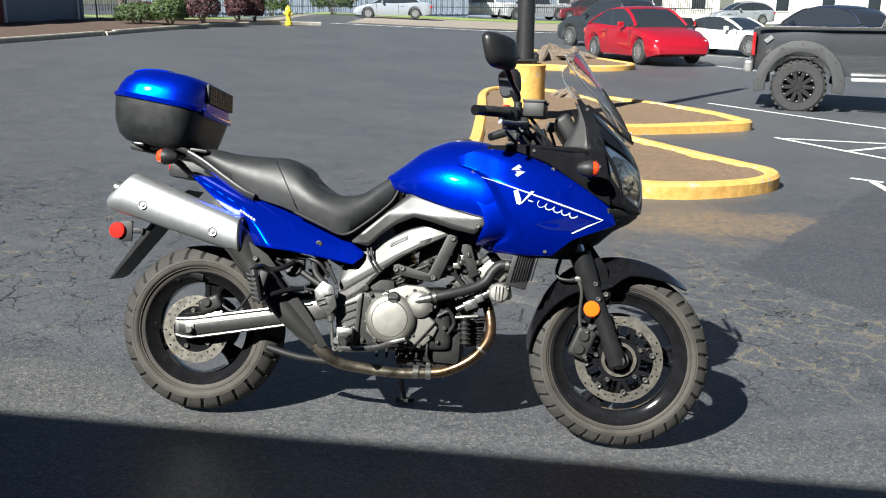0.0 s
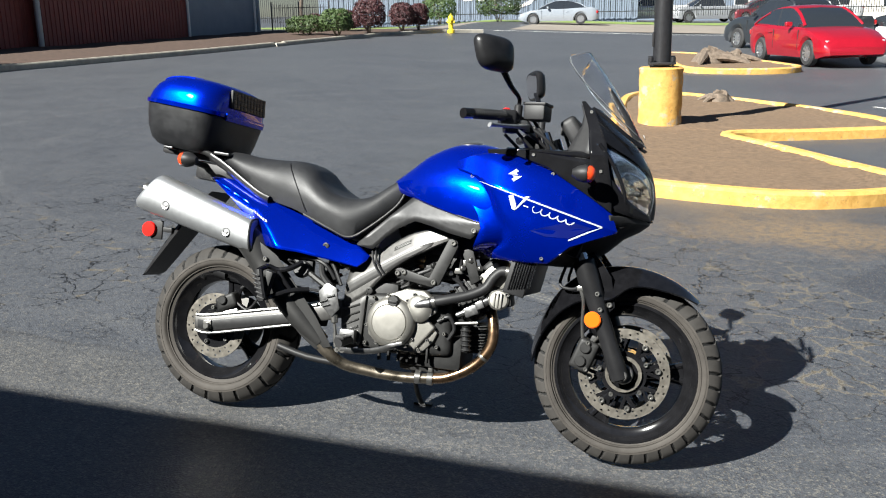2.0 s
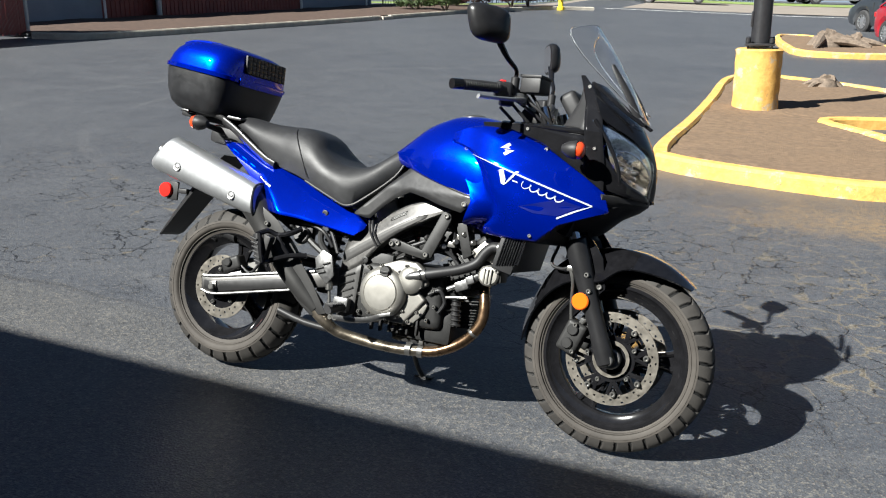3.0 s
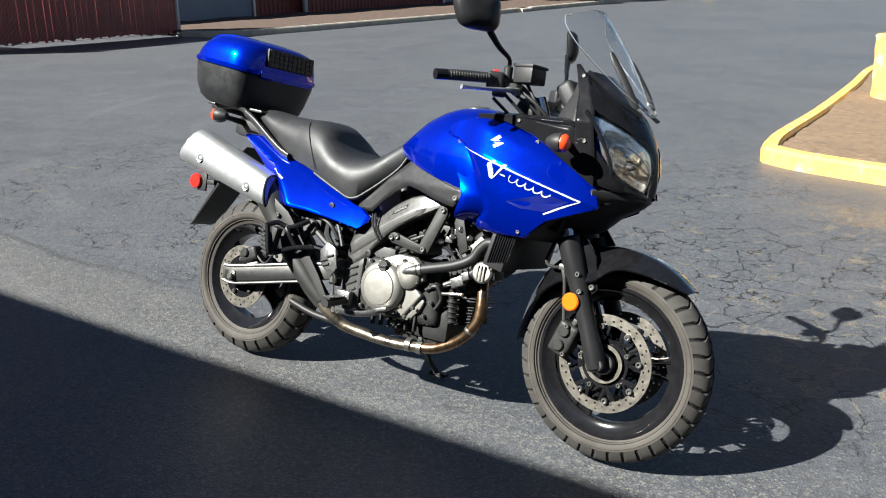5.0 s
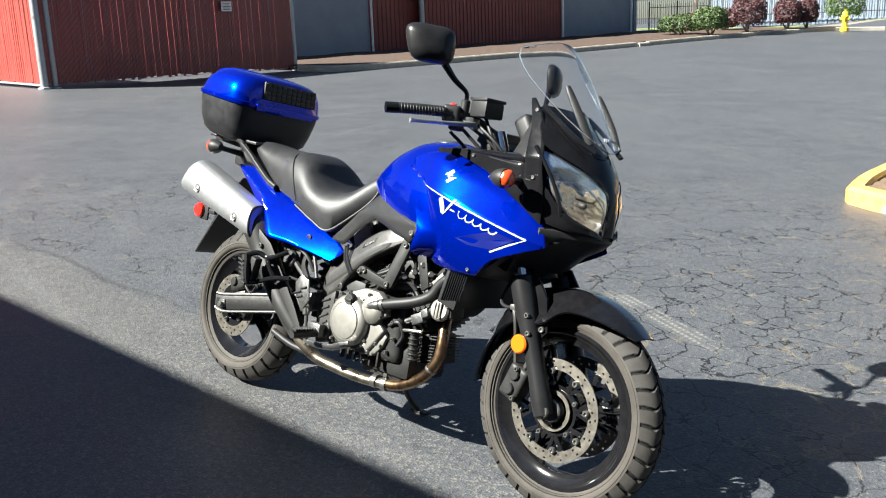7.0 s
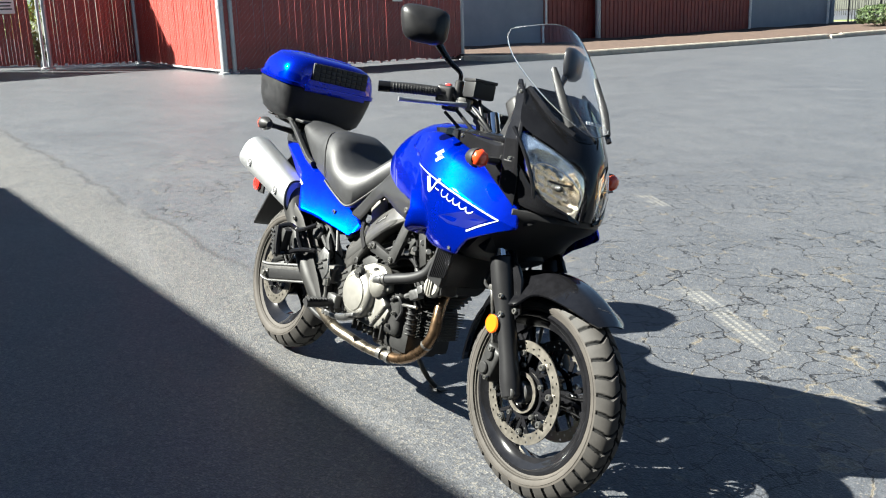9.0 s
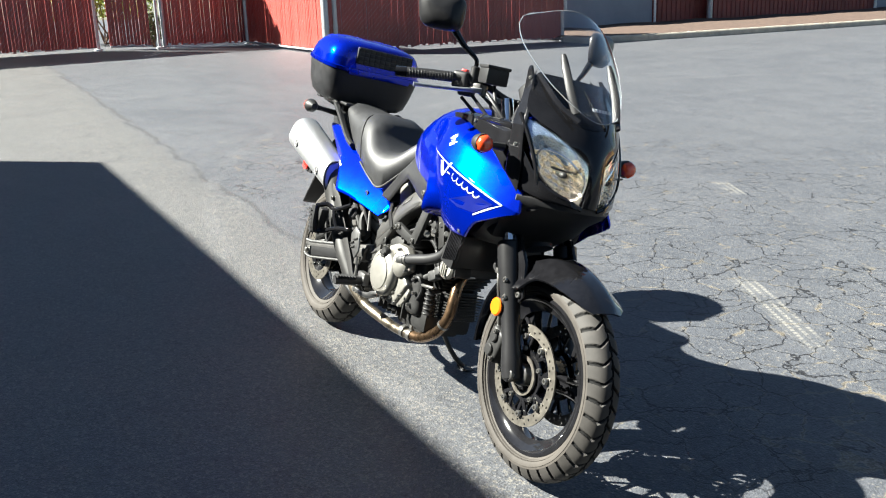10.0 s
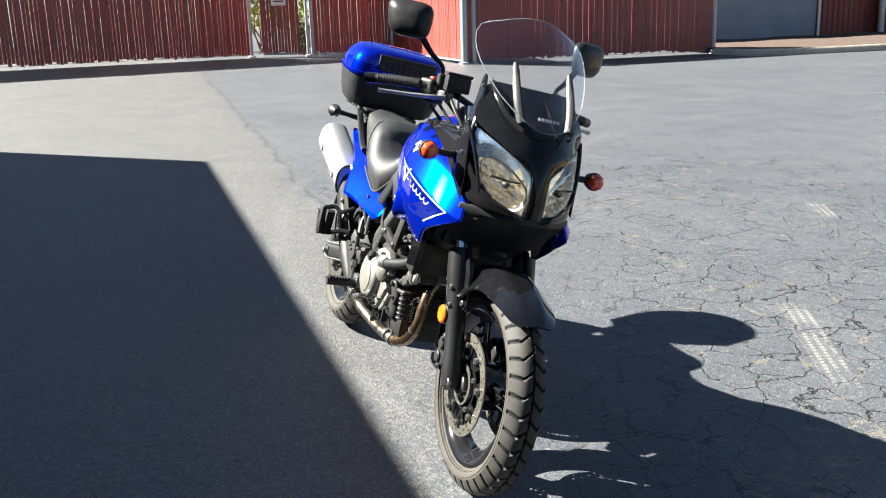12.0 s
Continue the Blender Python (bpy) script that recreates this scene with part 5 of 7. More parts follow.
def disc_mesh(c, y, r0, r1, holes=30, wave=False):
    """A drilled brake disc: a ring with two rows of real holes."""
    bm = bmesh.new()
    seg, t = holes * 4, 0.0045
    radii = [r0, r0 + (r1 - r0) * .16, r0 + (r1 - r0) * .32, r0 + (r1 - r0) * .5, r0 + (r1 - r0) * .66, r0 + (r1 - r0) * .82, r1]
    g = {}
    for k, yy in enumerate((y - t / 2, y + t / 2)):
        for j, r in enumerate(radii):
            for s in range(seg):
                a = 2 * math.pi * s / seg
                g[k, j, s] = bm.verts.new((c.x + r * math.cos(a), yy, c.z + r * math.sin(a)))
    cell = lambda j, s: (j == 1 and s % 8 == 0) or (j == 2 and s % 8 == 4) or (j == 4 and s % 8 == 1)
    solid = lambda j, s: 0 <= j < len(radii) - 1 and not cell(j, s % seg)
    for j in range(len(radii) - 1):
        for s in range(seg):
            s1 = (s + 1) % seg
            if not solid(j, s):
                continue
            bm.faces.new((g[0, j, s], g[0, j, s1], g[0, j + 1, s1], g[0, j + 1, s]))
            bm.faces.new((g[1, j, s], g[1, j + 1, s], g[1, j + 1, s1], g[1, j, s1]))
            for dj, ds, e in ((-1, 0, ((j, s), (j, s1))), (1, 0, ((j + 1, s), (j + 1, s1))), (0, -1, ((j, s), (j + 1, s))), (0, 1, ((j, s1), (j + 1, s1)))):
                if not solid(j + dj, (s + ds) % seg):
                    (ja, sa), (jb, sb) = e
                    bm.faces.new((g[0, ja, sa], g[0, jb, sb], g[1, jb, sb], g[1, ja, sa]))
    bmesh.ops.recalc_face_normals(bm, faces=bm.faces)
    return bm


def ring_bolts(name, owner, c, y, r, n, size, twist=0.0, h=0.008):
    """Hollow-headed rivets or bolts in a circle."""
    for i in range(n):
        a = 2 * math.pi * i / n + twist
        p = c + Vector((r * math.cos(a), y, r * math.sin(a)))
        hh = abs(h)
        part(name, lathe([(size, 0), (size, hh * .7), (size * .82, hh), (size * .5, hh), (size * .42, hh * .35)], p, (0, -1 if h > 0 else 1, 0), 14), STEEL, owner)


def bolt(p, r=0.008, h=0.006, d=(0, -1, 0), mat=None, parent=None):
    p, d = Vector(p), Vector(d).normalized()
    bm = join(lathe([(r, 0), (r, h * .7), (r * .8, h), (r * .5, h), (r * .45, h * .5)], p, d, 12))
    return part("bolt", bm, mat or STEEL, parent or bike)


# the steering turns all that hangs from the fork about the head
HEAD_P, HEAD_AXIS = Vector((0.545, 0, 0.80)), Vector((-0.46, 0, 0.888))
steer_m = Matrix.Translation(HEAD_P) @ Matrix.Rotation(STEER, 4, HEAD_AXIS) @ Matrix.Translation(-HEAD_P)


def fpart(name, bm, mat, parent=None, label=""):
    if parent is None:
        ob = part(name, bm, mat, bike, label)
        ob.matrix_basis = steer_m
        return ob
    return part(name, bm, mat, parent, label)


# wheels
def wheel(name, c, R, width, rim_r, spokes, twist, hub_w, pitches, front):
    f = fpart if front else (lambda n, b, m, p=None, l="": part(n, b, m, p or bike, l))
    rim, pieces = rim_mesh(c, rim_r, width * .74, .075 if front else .085, spokes, twist, hub_w)
    w = f(name, rim, RIM, None, "gloss black cast alloy wheel")
    part("hub", pieces[0], RIM, w)
    for i in range(spokes):
        part("spoke", join(*pieces[1 + 3 * i:4 + 3 * i]), RIM, w)
    tread, wall = tyre_mesh(c, R, width, rim_r, pitches)
    part("tyre", tread, RUBBER, w, "black tyre with a deep block tread").data.materials.append(GROOVE)
    part("sidewall", wall, SIDEWALL, w, "dusty grey tyre sidewall")
    return w


front_wheel = wheel("front_wheel", FW, R_FRONT, 0.112, 0.240, 3, radians(5), .055, 37, True)
rear_wheel = wheel("rear_wheel", RW, R_REAR, 0.150, 0.215, 3, radians(-39), .065, 27, False)
for sg in (-1, 1):
    disc = part("brake_disc", disc_mesh(FW, sg * .070, .122, .155), DISC, front_wheel, "drilled steel brake disc")
    arms = [lathe([(.050, sg * .063 - .003), (.078, sg * .064 - .003), (.078, sg * .064 + .003), (.050, sg * .063 + .003)], FW, (0, 1, 0), 40, closed=True)]
    for i in range(8):
        a = 2 * math.pi * i / 8 + .2
        arms.append(box(FW + Vector((.097 * math.cos(a + .12), sg * .066, .097 * math.sin(a + .12))), (.052, .006, .016), .002, Matrix.Rotation(-a - .45, 3, 'Y')))
        arms.append(box(FW + Vector((.097 * math.cos(a - .12), sg * .066, .097 * math.sin(a - .12))), (.052, .006, .012), .002, Matrix.Rotation(-a + .45, 3, 'Y')))
    carrier = part("disc_carrier", arms[0], RIM, front_wheel)
    for arm in arms[1:]:
        part("carrier_arm", arm, RIM, carrier)
    ring_bolts("disc_rivet", front_wheel, FW, sg * .074, .117, 8, .0105, .2, .010 * (1 if sg < 0 else -1))
    ring_bolts("disc_bolt", front_wheel, FW, sg * .071, .082, 5, .008, .5, .010 * (1 if sg < 0 else -1))
part("abs_ring", lathe([(.050, -.078), (.062, -.078), (.062, -.074), (.050, -.074)], FW, (0, 1, 0), 36, closed=True), DISC, front_wheel)
part("axle", join(cyl(FW + Vector((0, -.125, 0)), FW + Vector((0, .125, 0)), .014, 16, bevel=.003), cyl(FW + Vector((0, -.130, 0)), FW + Vector((0, -.10, 0)), .018, 16, bevel=.003), cyl(FW + Vector((0, -.09, 0)), FW + Vector((0, -.06, 0)), .034, 20, bevel=.004)), STEEL, front_wheel)
disc = part("brake_disc", disc_mesh(RW, -.092, .085, .125, 24), DISC, rear_wheel, "drilled steel rear brake disc")
part("disc_carrier", lathe([(.045, -.090), (.088, -.094), (.088, -.089), (.045, -.084)], RW, (0, 1, 0), 36, closed=True), RIM, rear_wheel)
ring_bolts("disc_bolt", rear_wheel, RW, -.096, .070, 5, .008, .5)
part("sprocket", lathe([(.06, .088), (.11, .092), (.112, .095), (.11, .098), (.06, .102)], RW, (0, 1, 0), 47, closed=True), STEEL, rear_wheel)

# fork
LEG_D = Vector((0.735, 0, 0.345)) - Vector((0.560, 0, 0.766))
for sg in (-1, 1):
    y = sg * .108
    axle = FW + Vector((-.012, y, .0))
    top = axle - LEG_D.normalized() * .29
    leg = fpart("fork_leg", join(lathe([(.016, -.025), (.030, -.015), (.033, .03), (.029, .09), (.030, .22), (.036, .30), (.038, .335), (.038, .40), (.034, .405), (.030, .405)], axle, -LEG_D, 24), cyl(axle + Vector((0, sg * .0, 0)), axle + Vector((0, sg * .022, 0)), .026, 18, bevel=.004)), FORK_BLACK, None, "black lower fork leg")
    part("fork_tube", cyl(axle - LEG_D.normalized() * .38, axle - LEG_D.normalized() * .86, .0215, 20), CHROME, leg, "chromed upper fork tube")
    refl = Vector((0.645, y - .0, 0.512)) + Vector((0, sg * .030, 0))
    part("reflector", join(cyl(refl + Vector((0.0, 0, 0)), refl + Vector((0, sg * .012, 0)), .0285, 28, bevel=.004)), ORANGE_LENS, leg, "round amber side reflector")
    part("reflector_mount", join(cyl(refl + Vector((.0, -sg * .016, 0)), refl + Vector((0, sg * .003, 0)), .030, 24, bevel=.002)), FORK_BLACK, leg)
    # caliper with pistons
    cc = Vector((0.622, sg * .082, 0.385))
    cal = fpart("brake_caliper", join(box(cc, (.072, .062, .11), .014, rot_y(20), 3), cyl(cc + Vector((.004, sg * .025, .027)), cc + Vector((.004, sg * .040, .027)), .019, 20, bevel=.003), cyl(cc + Vector((-.010, sg * .025, -.020)), cc + Vector((-.010, sg * .040, -.020)), .019, 20, bevel=.003), box(cc + Vector((.035, 0, .04)), (.05, .025, .05), .008, rot_y(20))), ENGINE_BLACK, None, "dark grey brake caliper")
    for dz in (.045, -.045):
        b = bolt(cc + Vector((.012, sg * .033, dz)), .008, .010, (0, sg, 0), None, cal)
    part("bleed_nipple", cyl(cc + Vector((.03, sg * .02, .05)), cc + Vector((.05, sg * .03, .075)), .005, 8), STEEL, cal)
    fpart("brake_hose", tube([cc + Vector((-.01, sg * .015, .05)), cc + Vector((-.016, sg * .022, .11)), (.606, sg * .125, .57), (.590, sg * .125, .615)], .006, 8, 6), STEEL, None, "ribbed steel brake hose")
    fpart("brake_hose", tube([(.590, sg * .125, .615), (.555, sg * .11, .605), (.515, sg * .09, .62), (.53, sg * .07, .70), (.53, sg * .05, .82)], .0055, 8, 6), MATT_BLACK, None, "black rubber brake hose")
    fpart("hose_bracket", box((.598, sg * .122, .612), (.035, .02, .018), .004), STEEL)
    for p in ((.666, .548), (.652, .60)):
        b = bolt((p[0], sg * .134, p[1]), .009, .008, (0, sg, 0), None, leg)


# front mudguard, swept round the wheel
def mudguard():
    rings = []
    N = 40
    for i in range(N + 1):
        f = i / N
        a = radians(180 - 130 * f)
        R = R_FRONT + interp([(0, .016), (.2, .020), (.42, .045), (.6, .046), (.85, .036), (1, .030)], f)[0]
        wide = interp([(0, .058), (.15, .074), (.36, .108), (.50, .124), (.62, .118), (.8, .100), (.93, .082), (.985, .066), (1.0, .050)], f)[0]
        drop = interp([(0, .010), (.2, .030), (.42, .075), (.58, .105), (.70, .060), (.85, .036), (1, .004)], f)[0]
        ring = []
        K = 14
        for k in range(K + 1):
            u = -1 + 2 * k / K
            r = R - drop * max(0, (abs(u) - .38) / .62) ** 1.08 - .004 * u * u
            ring.append(FW + Vector((r * math.cos(a), u * wide, r * math.sin(a))))
        for k in range(K, -1, -1):
            u = -1 + 2 * k / K
            r = R - .005 - drop * max(0, (abs(u) - .38) / .62) ** 1.08 - .004 * u * u
            ring.append(FW + Vector((r * math.cos(a), u * (wide - .004), r * math.sin(a))))
        rings.append(ring)
    return loft(rings)


fender = fpart("front_mudguard", mudguard(), GUARD_BLACK, None, "gloss black front mudguard with fine scratches")
for sg in (-1, 1):
    part("mudguard_stay", plate([(.600, .735), (.628, .738), (.690, .66), (.712, .56), (.690, .535), (.655, .56), (.615, .66)], sg * .090, sg * .104, .004), GLOSS_BLACK, fender)
    bolt((.692, sg * .104, .565), .010, .008, (0, sg, 0), None, fender)
# ---- bodywork ----
def fair_crease(x):
    return .948 - (x - .215) * .284


FAIR_EDGE = [(.690, .200, .214), (.713, .224, .266), (.735, .250, .312), (.783, .264, .327), (.803, .248, .318), (.835, .221, .299), (.878, .186, .272), (.90, .168, .257), (.935, .138, .228), (.952, .122, .204), (.972, .112, .150), (.99, .10, .101)]


FAIR_RIDGE = [(.690, .212), (.735, .232), (.787, .236), (.835, .226), (.878, .214), (.93, .197), (.966, .186), (.99, .176)]


def fair_skin(x, z):
    """Half width of the side fairing: an upper face that looks up, a crease, and a lower face that turns under."""
    w = interp([(.12, .188), (.20, .216), (.30, .253), (.40, .261), (.50, .251), (.60, .228), (.66, .206), (.71, .176)], x)[0]
    d = z - fair_crease(x)
    if d > 0:
        return w - (.36 + .5 * max(0, x - .25)) * d - max(0, d - .075) ** 2 * 9.0
    return w - .06 * -d - max(0, -d - .07) ** 2 * 2.4


def fair_y(x, z):
    """The fairing with a valley behind its leading crease, which rises again to the ridge along the tank."""
    xa, xb = interp(FAIR_EDGE, z)
    if z > .985:
        return fair_skin(x, z) - .012 * min(1, max(0, (.16 - x) / .05))
    deep = .015 * min(1, max(0, (.985 - z) / .03))
    if x >= xb:
        return fair_skin(x, z) - deep * max(0, 1 - (x - xb) / .030)
    k = min(1, (xb - x) / max(.01, xb - xa))
    low = fair_skin(xb, z) - deep
    return low + (interp(FAIR_RIDGE, z)[0] + .003 - low) * k


FAIR_TOP = [(.131, 1.009), (.18, 1.030), (.237, 1.042), (.344, 1.043), (.452, 1.012), (.572, .946), (.640, .905), (.672, .878), (.699, .812)]
FAIR_BOTTOM = [(.133, .985), (.175, .915), (.235, .820), (.250, .780), (.222, .705), (.270, .684), (.40, .678), (.483, .683), (.552, .744), (.640, .782), (.696, .806)]
TANK = [(-.125, .938, .075, .905), (-.06, .990, .130, .885), (.0, 1.038, .166, .866), (.084, 1.077, .197, .840), (.15, 1.086, .213, .822), (.20, 1.086, .222, .808), (.26, 1.074, .229, .800), (.36, 1.045, .225, .800)]


def tank_mesh():
    rings = []
    for i in range(34):
        x = -.125 + .485 * i / 33
        top, w, low = interp(TANK, x)
        h = top - low
        half = [(.985, 0), (1.0, .11), (1.0, .22), (.985, .36), (.945, .49), (.87, .62), (.77, .74), (.63, .85), (.46, .93), (.24, .98), (0, 1.0)]
        ring = [(x, w * u, low + h * v) for u, v in half] + [(x, -w * u, low + h * v) for u, v in half[-2::-1]]
        ring += [(x, -w * .9, low - .01), (x, w * .9, low - .01)]
        rings.append(ring)
    return loft(rings)


tank = part("fuel_tank", tank_mesh(), BLUE, bike, "metallic blue fuel tank")
part("filler_cap", lathe([(.045, 0), (.045, .008), (.038, .014), (.02, .016)], (.13, 0, 1.074), (-.1, 0, 1), 32), STEEL, tank, "round steel filler cap")
part("seam_strip", tube([(-.058, -.117, .885), (.0, -.148, .866), (.084, -.182, .840), (.15, -.206, .822), (.22, -.226, .805), (.255, -.234, .797)], .0035, 8, 4), MATT_BLACK, tank)


def cover_y(x, z):
    return interp([(-.25, .150), (-.1, .152), (0, .176), (.12, .206), (.25, .236)], x)[0] - max(0, z - .80) * .35


def tail_y(x, z):
    """A twisted upper face that looks up and ahead, and a rear face under a slanting crease."""
    edge = .885 - .376 * (x + .842)
    lean_ = interp([(-.86, .70), (-.62, .72), (-.40, .56), (-.22, .38), (-.18, .36)], x)[0]
    up_ = .138 + lean_ * (edge - z) - 1.3 * (edge - .06 - z) ** 2
    low_ = .131 + .0876 * (x + .852) + .15 * (z - (.882 - .599 * (x + .852))) + .45 * max(0, x + .635)
    return min(up_, low_)


for sg in (-1, 1):
    f = part("side_fairing", patch(FAIR_TOP, FAIR_BOTTOM, fair_y, 96, 44, .008, sg), BLUE, bike, "metallic blue side fairing with white striping")

    def decal(name, pts, mat, lift=.0012, n=1, parent=f, yf=fair_y):
        """A thin mark that lies on the panel."""
        bm = bmesh.new()
        cx, cz = sum(q[0] for q in pts) / len(pts), sum(q[1] for q in pts) / len(pts)
        mid = bm.verts.new((cx, sg * (yf(cx, cz) + lift), cz))
        rim = []
        for i, q in enumerate(pts):
            r = pts[(i + 1) % len(pts)]
            for j in range(4):
                x, z = q[0] + (r[0] - q[0]) * j / 4, q[1] + (r[1] - q[1]) * j / 4
                rim.append(bm.verts.new((x, sg * (yf(x, z) + lift), z)))
        for i in range(len(rim)):
            bm.faces.new((mid, rim[i], rim[(i + 1) % len(rim)]))
        bmesh.ops.recalc_face_normals(bm, faces=bm.faces)
        return part(name, bm, mat, parent)

    def band(pts, w, mat, lift=.0015, parent=f, yf=fair_y, n=40, name="stripe"):
        """A thin striped line that lies on the panel."""
        bm = bmesh.new()
        P = resample(pts, n)
        rows = []
        for i, q in enumerate(P):
            a, b = Vector(P[max(i - 1, 0)]), Vector(P[min(i + 1, len(P) - 1)])
            d = (b - a).normalized()
            ww = w * min(1, .35 + 1.6 * i / len(P))
            rows.append([bm.verts.new((q[0] - s * d.y * ww, sg * (yf(q[0] - s * d.y * ww, q[1] + s * d.x * ww) + lift), q[1] + s * d.x * ww)) for s in (-1, 0, 1)])
        for a, b in zip(rows, rows[1:]):
            for k in range(2):
                bm.faces.new((a[k], a[k + 1], b[k + 1], b[k]))
        return part(name, bm, mat, parent)
    band([(.225, .942), (.30, .921), (.42, .887), (.54, .853), (.652, .821)], .0026, DECAL)
    band([(.652, .821), (.60, .796), (.548, .768)], .0026, DECAL)
    # the script mark, as plain strokes
    decal("mark_stroke", [(.340, .899), (.356, .903), (.368, .872), (.366, .852), (.354, .856)], DECAL, .002)
    decal("mark_stroke", [(.362, .852), (.372, .858), (.412, .901), (.400, .902)], DECAL, .002)
    decal("mark_stroke", [(.392, .872), (.410, .868), (.410, .864), (.392, .868)], DECAL, .002)
    wave = []
    for i in range(141):
        q = i / 140
        a = .0095 - .0035 * q
        ph = 2 * math.pi * 5.2 * q
        up_, along_ = a * math.sin(ph), a * .75 * math.cos(ph)
        wave.append((.418 + .142 * q + along_ + .45 * up_, .864 - .040 * q + up_))
    band(wave, .0019, DECAL, .002, n=200, name="mark_stroke")
    # the angular maker's mark
    decal("mark_stroke", [(.327, .972), (.352, .992), (.362, .984), (.346, .972), (.362, .972)], DECAL, .002)
    decal("mark_stroke", [(.376, .968), (.350, .948), (.341, .956), (.357, .968), (.341, .968)], DECAL, .002)
    decal("dark_flash", [(.42, .79), (.55, .83), (.62, .815), (.55, .775), (.47, .775)], DARK_DECAL, .0011)
    for q in ((.196, .958), (.462, .700), (.47, .985)):
        bolt((q[0], sg * (fair_y(*q) - .002), q[1]), .007, .005, (0, sg, 0), None, f)
    # grey cover below the tank
    c = part("frame_cover", patch([(-.225, .690), (-.140, .768), (-.052, .852), (-.020, .880), (.05, .862), (.122, .838), (.255, .800)], [(-.225, .682), (-.165, .672), (-.118, .720), (-.070, .757), (-.004, .788), (.06, .775), (.132, .756), (.214, .742), (.250, .775)], cover_y, 34, 8, .008, sg), GREY_COVER, bike, "satin grey frame cover beside the seat")
    bolt((.226, sg * cover_y(.226, .775), .772), .010, .006, (0, sg, 0), None, c)
    # blue tail panel
    t = part("tail_panel", patch([(-.842, .888), (-.765, .884), (-.700, .868), (-.632, .847), (-.53, .820), (-.426, .793), (-.33, .742), (-.242, .688), (-.182, .648)], [(-.840, .880), (-.74, .80), (-.650, .715), (-.622, .690), (-.606, .650), (-.52, .642), (-.434, .636), (-.30, .616), (-.215, .602), (-.186, .630)], tail_y, 60, 22, .008, sg), BLUE, bike, "metallic blue tail side panel")
    bolt((-.343, sg * tail_y(-.343, .668), .668), .012, .003, (0, sg, 0), MATT_BLACK, t)
    for i in range(6):
        decal("mark_stroke", [(-.640 + i * .011, .764 - i * .0055), (-.632 + i * .011, .760 - i * .0055), (-.632 + i * .011, .768 - i * .0055), (-.640 + i * .011, .772 - i * .0055)], DECAL, .003, parent=t, yf=tail_y)
    # grab rail along the tail
    part("grab_rail", tube([(-.865, sg * .112, .962), (-.80, sg * .118, .930), (-.72, sg * .124, .880), (-.645, sg * .128, .836), (-.60, sg * .126, .818)], .012, 12, 5, flat=1.7), GRAB, bike, "grey cast grab rail")


# seat: a passenger step and a dished rider part
SEATS = [(-.84, .980, .060, .962, .955), (-.80, .982, .086, .958, .935), (-.70, .968, .110, .915, .872), (-.58, .963, .134, .876, .815), (-.50, .962, .152, .856, .795), (-.44, .938, .162, .838, .775), (-.38, .888, .172, .815, .752), (-.32, .858, .172, .795, .728), (-.26, .854, .165, .775, .705), (-.20, .868, .145, .800, .745), (-.13, .920, .112, .858, .800), (-.085, .952, .088, .890, .840)]


def seat_mesh():
    rings = []
    for i in range(52):
        x = -.84 + .755 * i / 51
        top, w, mid, low = interp(SEATS, x)
        crown = .012 if x < -.42 else -.004
        ring = []
        for u, v in ((-1, None), (-.98, .25), (-.93, .5), (-.84, .75), (-.72, .92), (-.5, 1.0), (-.25, 1.0), (0, 1.0), (.25, 1.0), (.5, 1.0), (.72, .92), (.84, .75), (.93, .5), (.98, .25), (1, None)):
            z = mid - .01 if v is None else mid + (top - mid) * v + (crown * (1 - u * u) if abs(u) < .6 else 0)
            ring.append((x, w * u, z))
        ring += [(x, w * .92, low), (x, w * .4, low - .01), (x, -w * .4, low - .01), (x, -w * .92, low)]
        rings.append(ring)
    return loft(rings)


seat = part("seat", seat_mesh(), SEAT, bike, "black vinyl two-step seat", 60)
for sg in (-1, 1):
    part("seam", tube([(-.545, sg * .075, .966), (-.53, sg * .115, .950), (-.495, sg * .146, .902), (-.46, sg * .160, .842), (-.435, sg * .163, .790)], .0022, 6, 6), MATT_BLACK, seat)
    part("edge_trim", tube([(-.44, sg * .158, .776), (-.33, sg * .162, .732), (-.255, sg * .156, .708), (-.19, sg * .140, .748), (-.10, sg * .110, .835), (-.075, sg * .090, .895)], .005, 8, 5), MATT_BLACK, seat)

# black upper cowl between tank and screen
def cowl_y(x, z):
    w = interp([(.24, .185), (.40, .200), (.52, .198), (.60, .196), (.68, .192)], x)[0]
    return w - max(0, z - 1.06) * .30


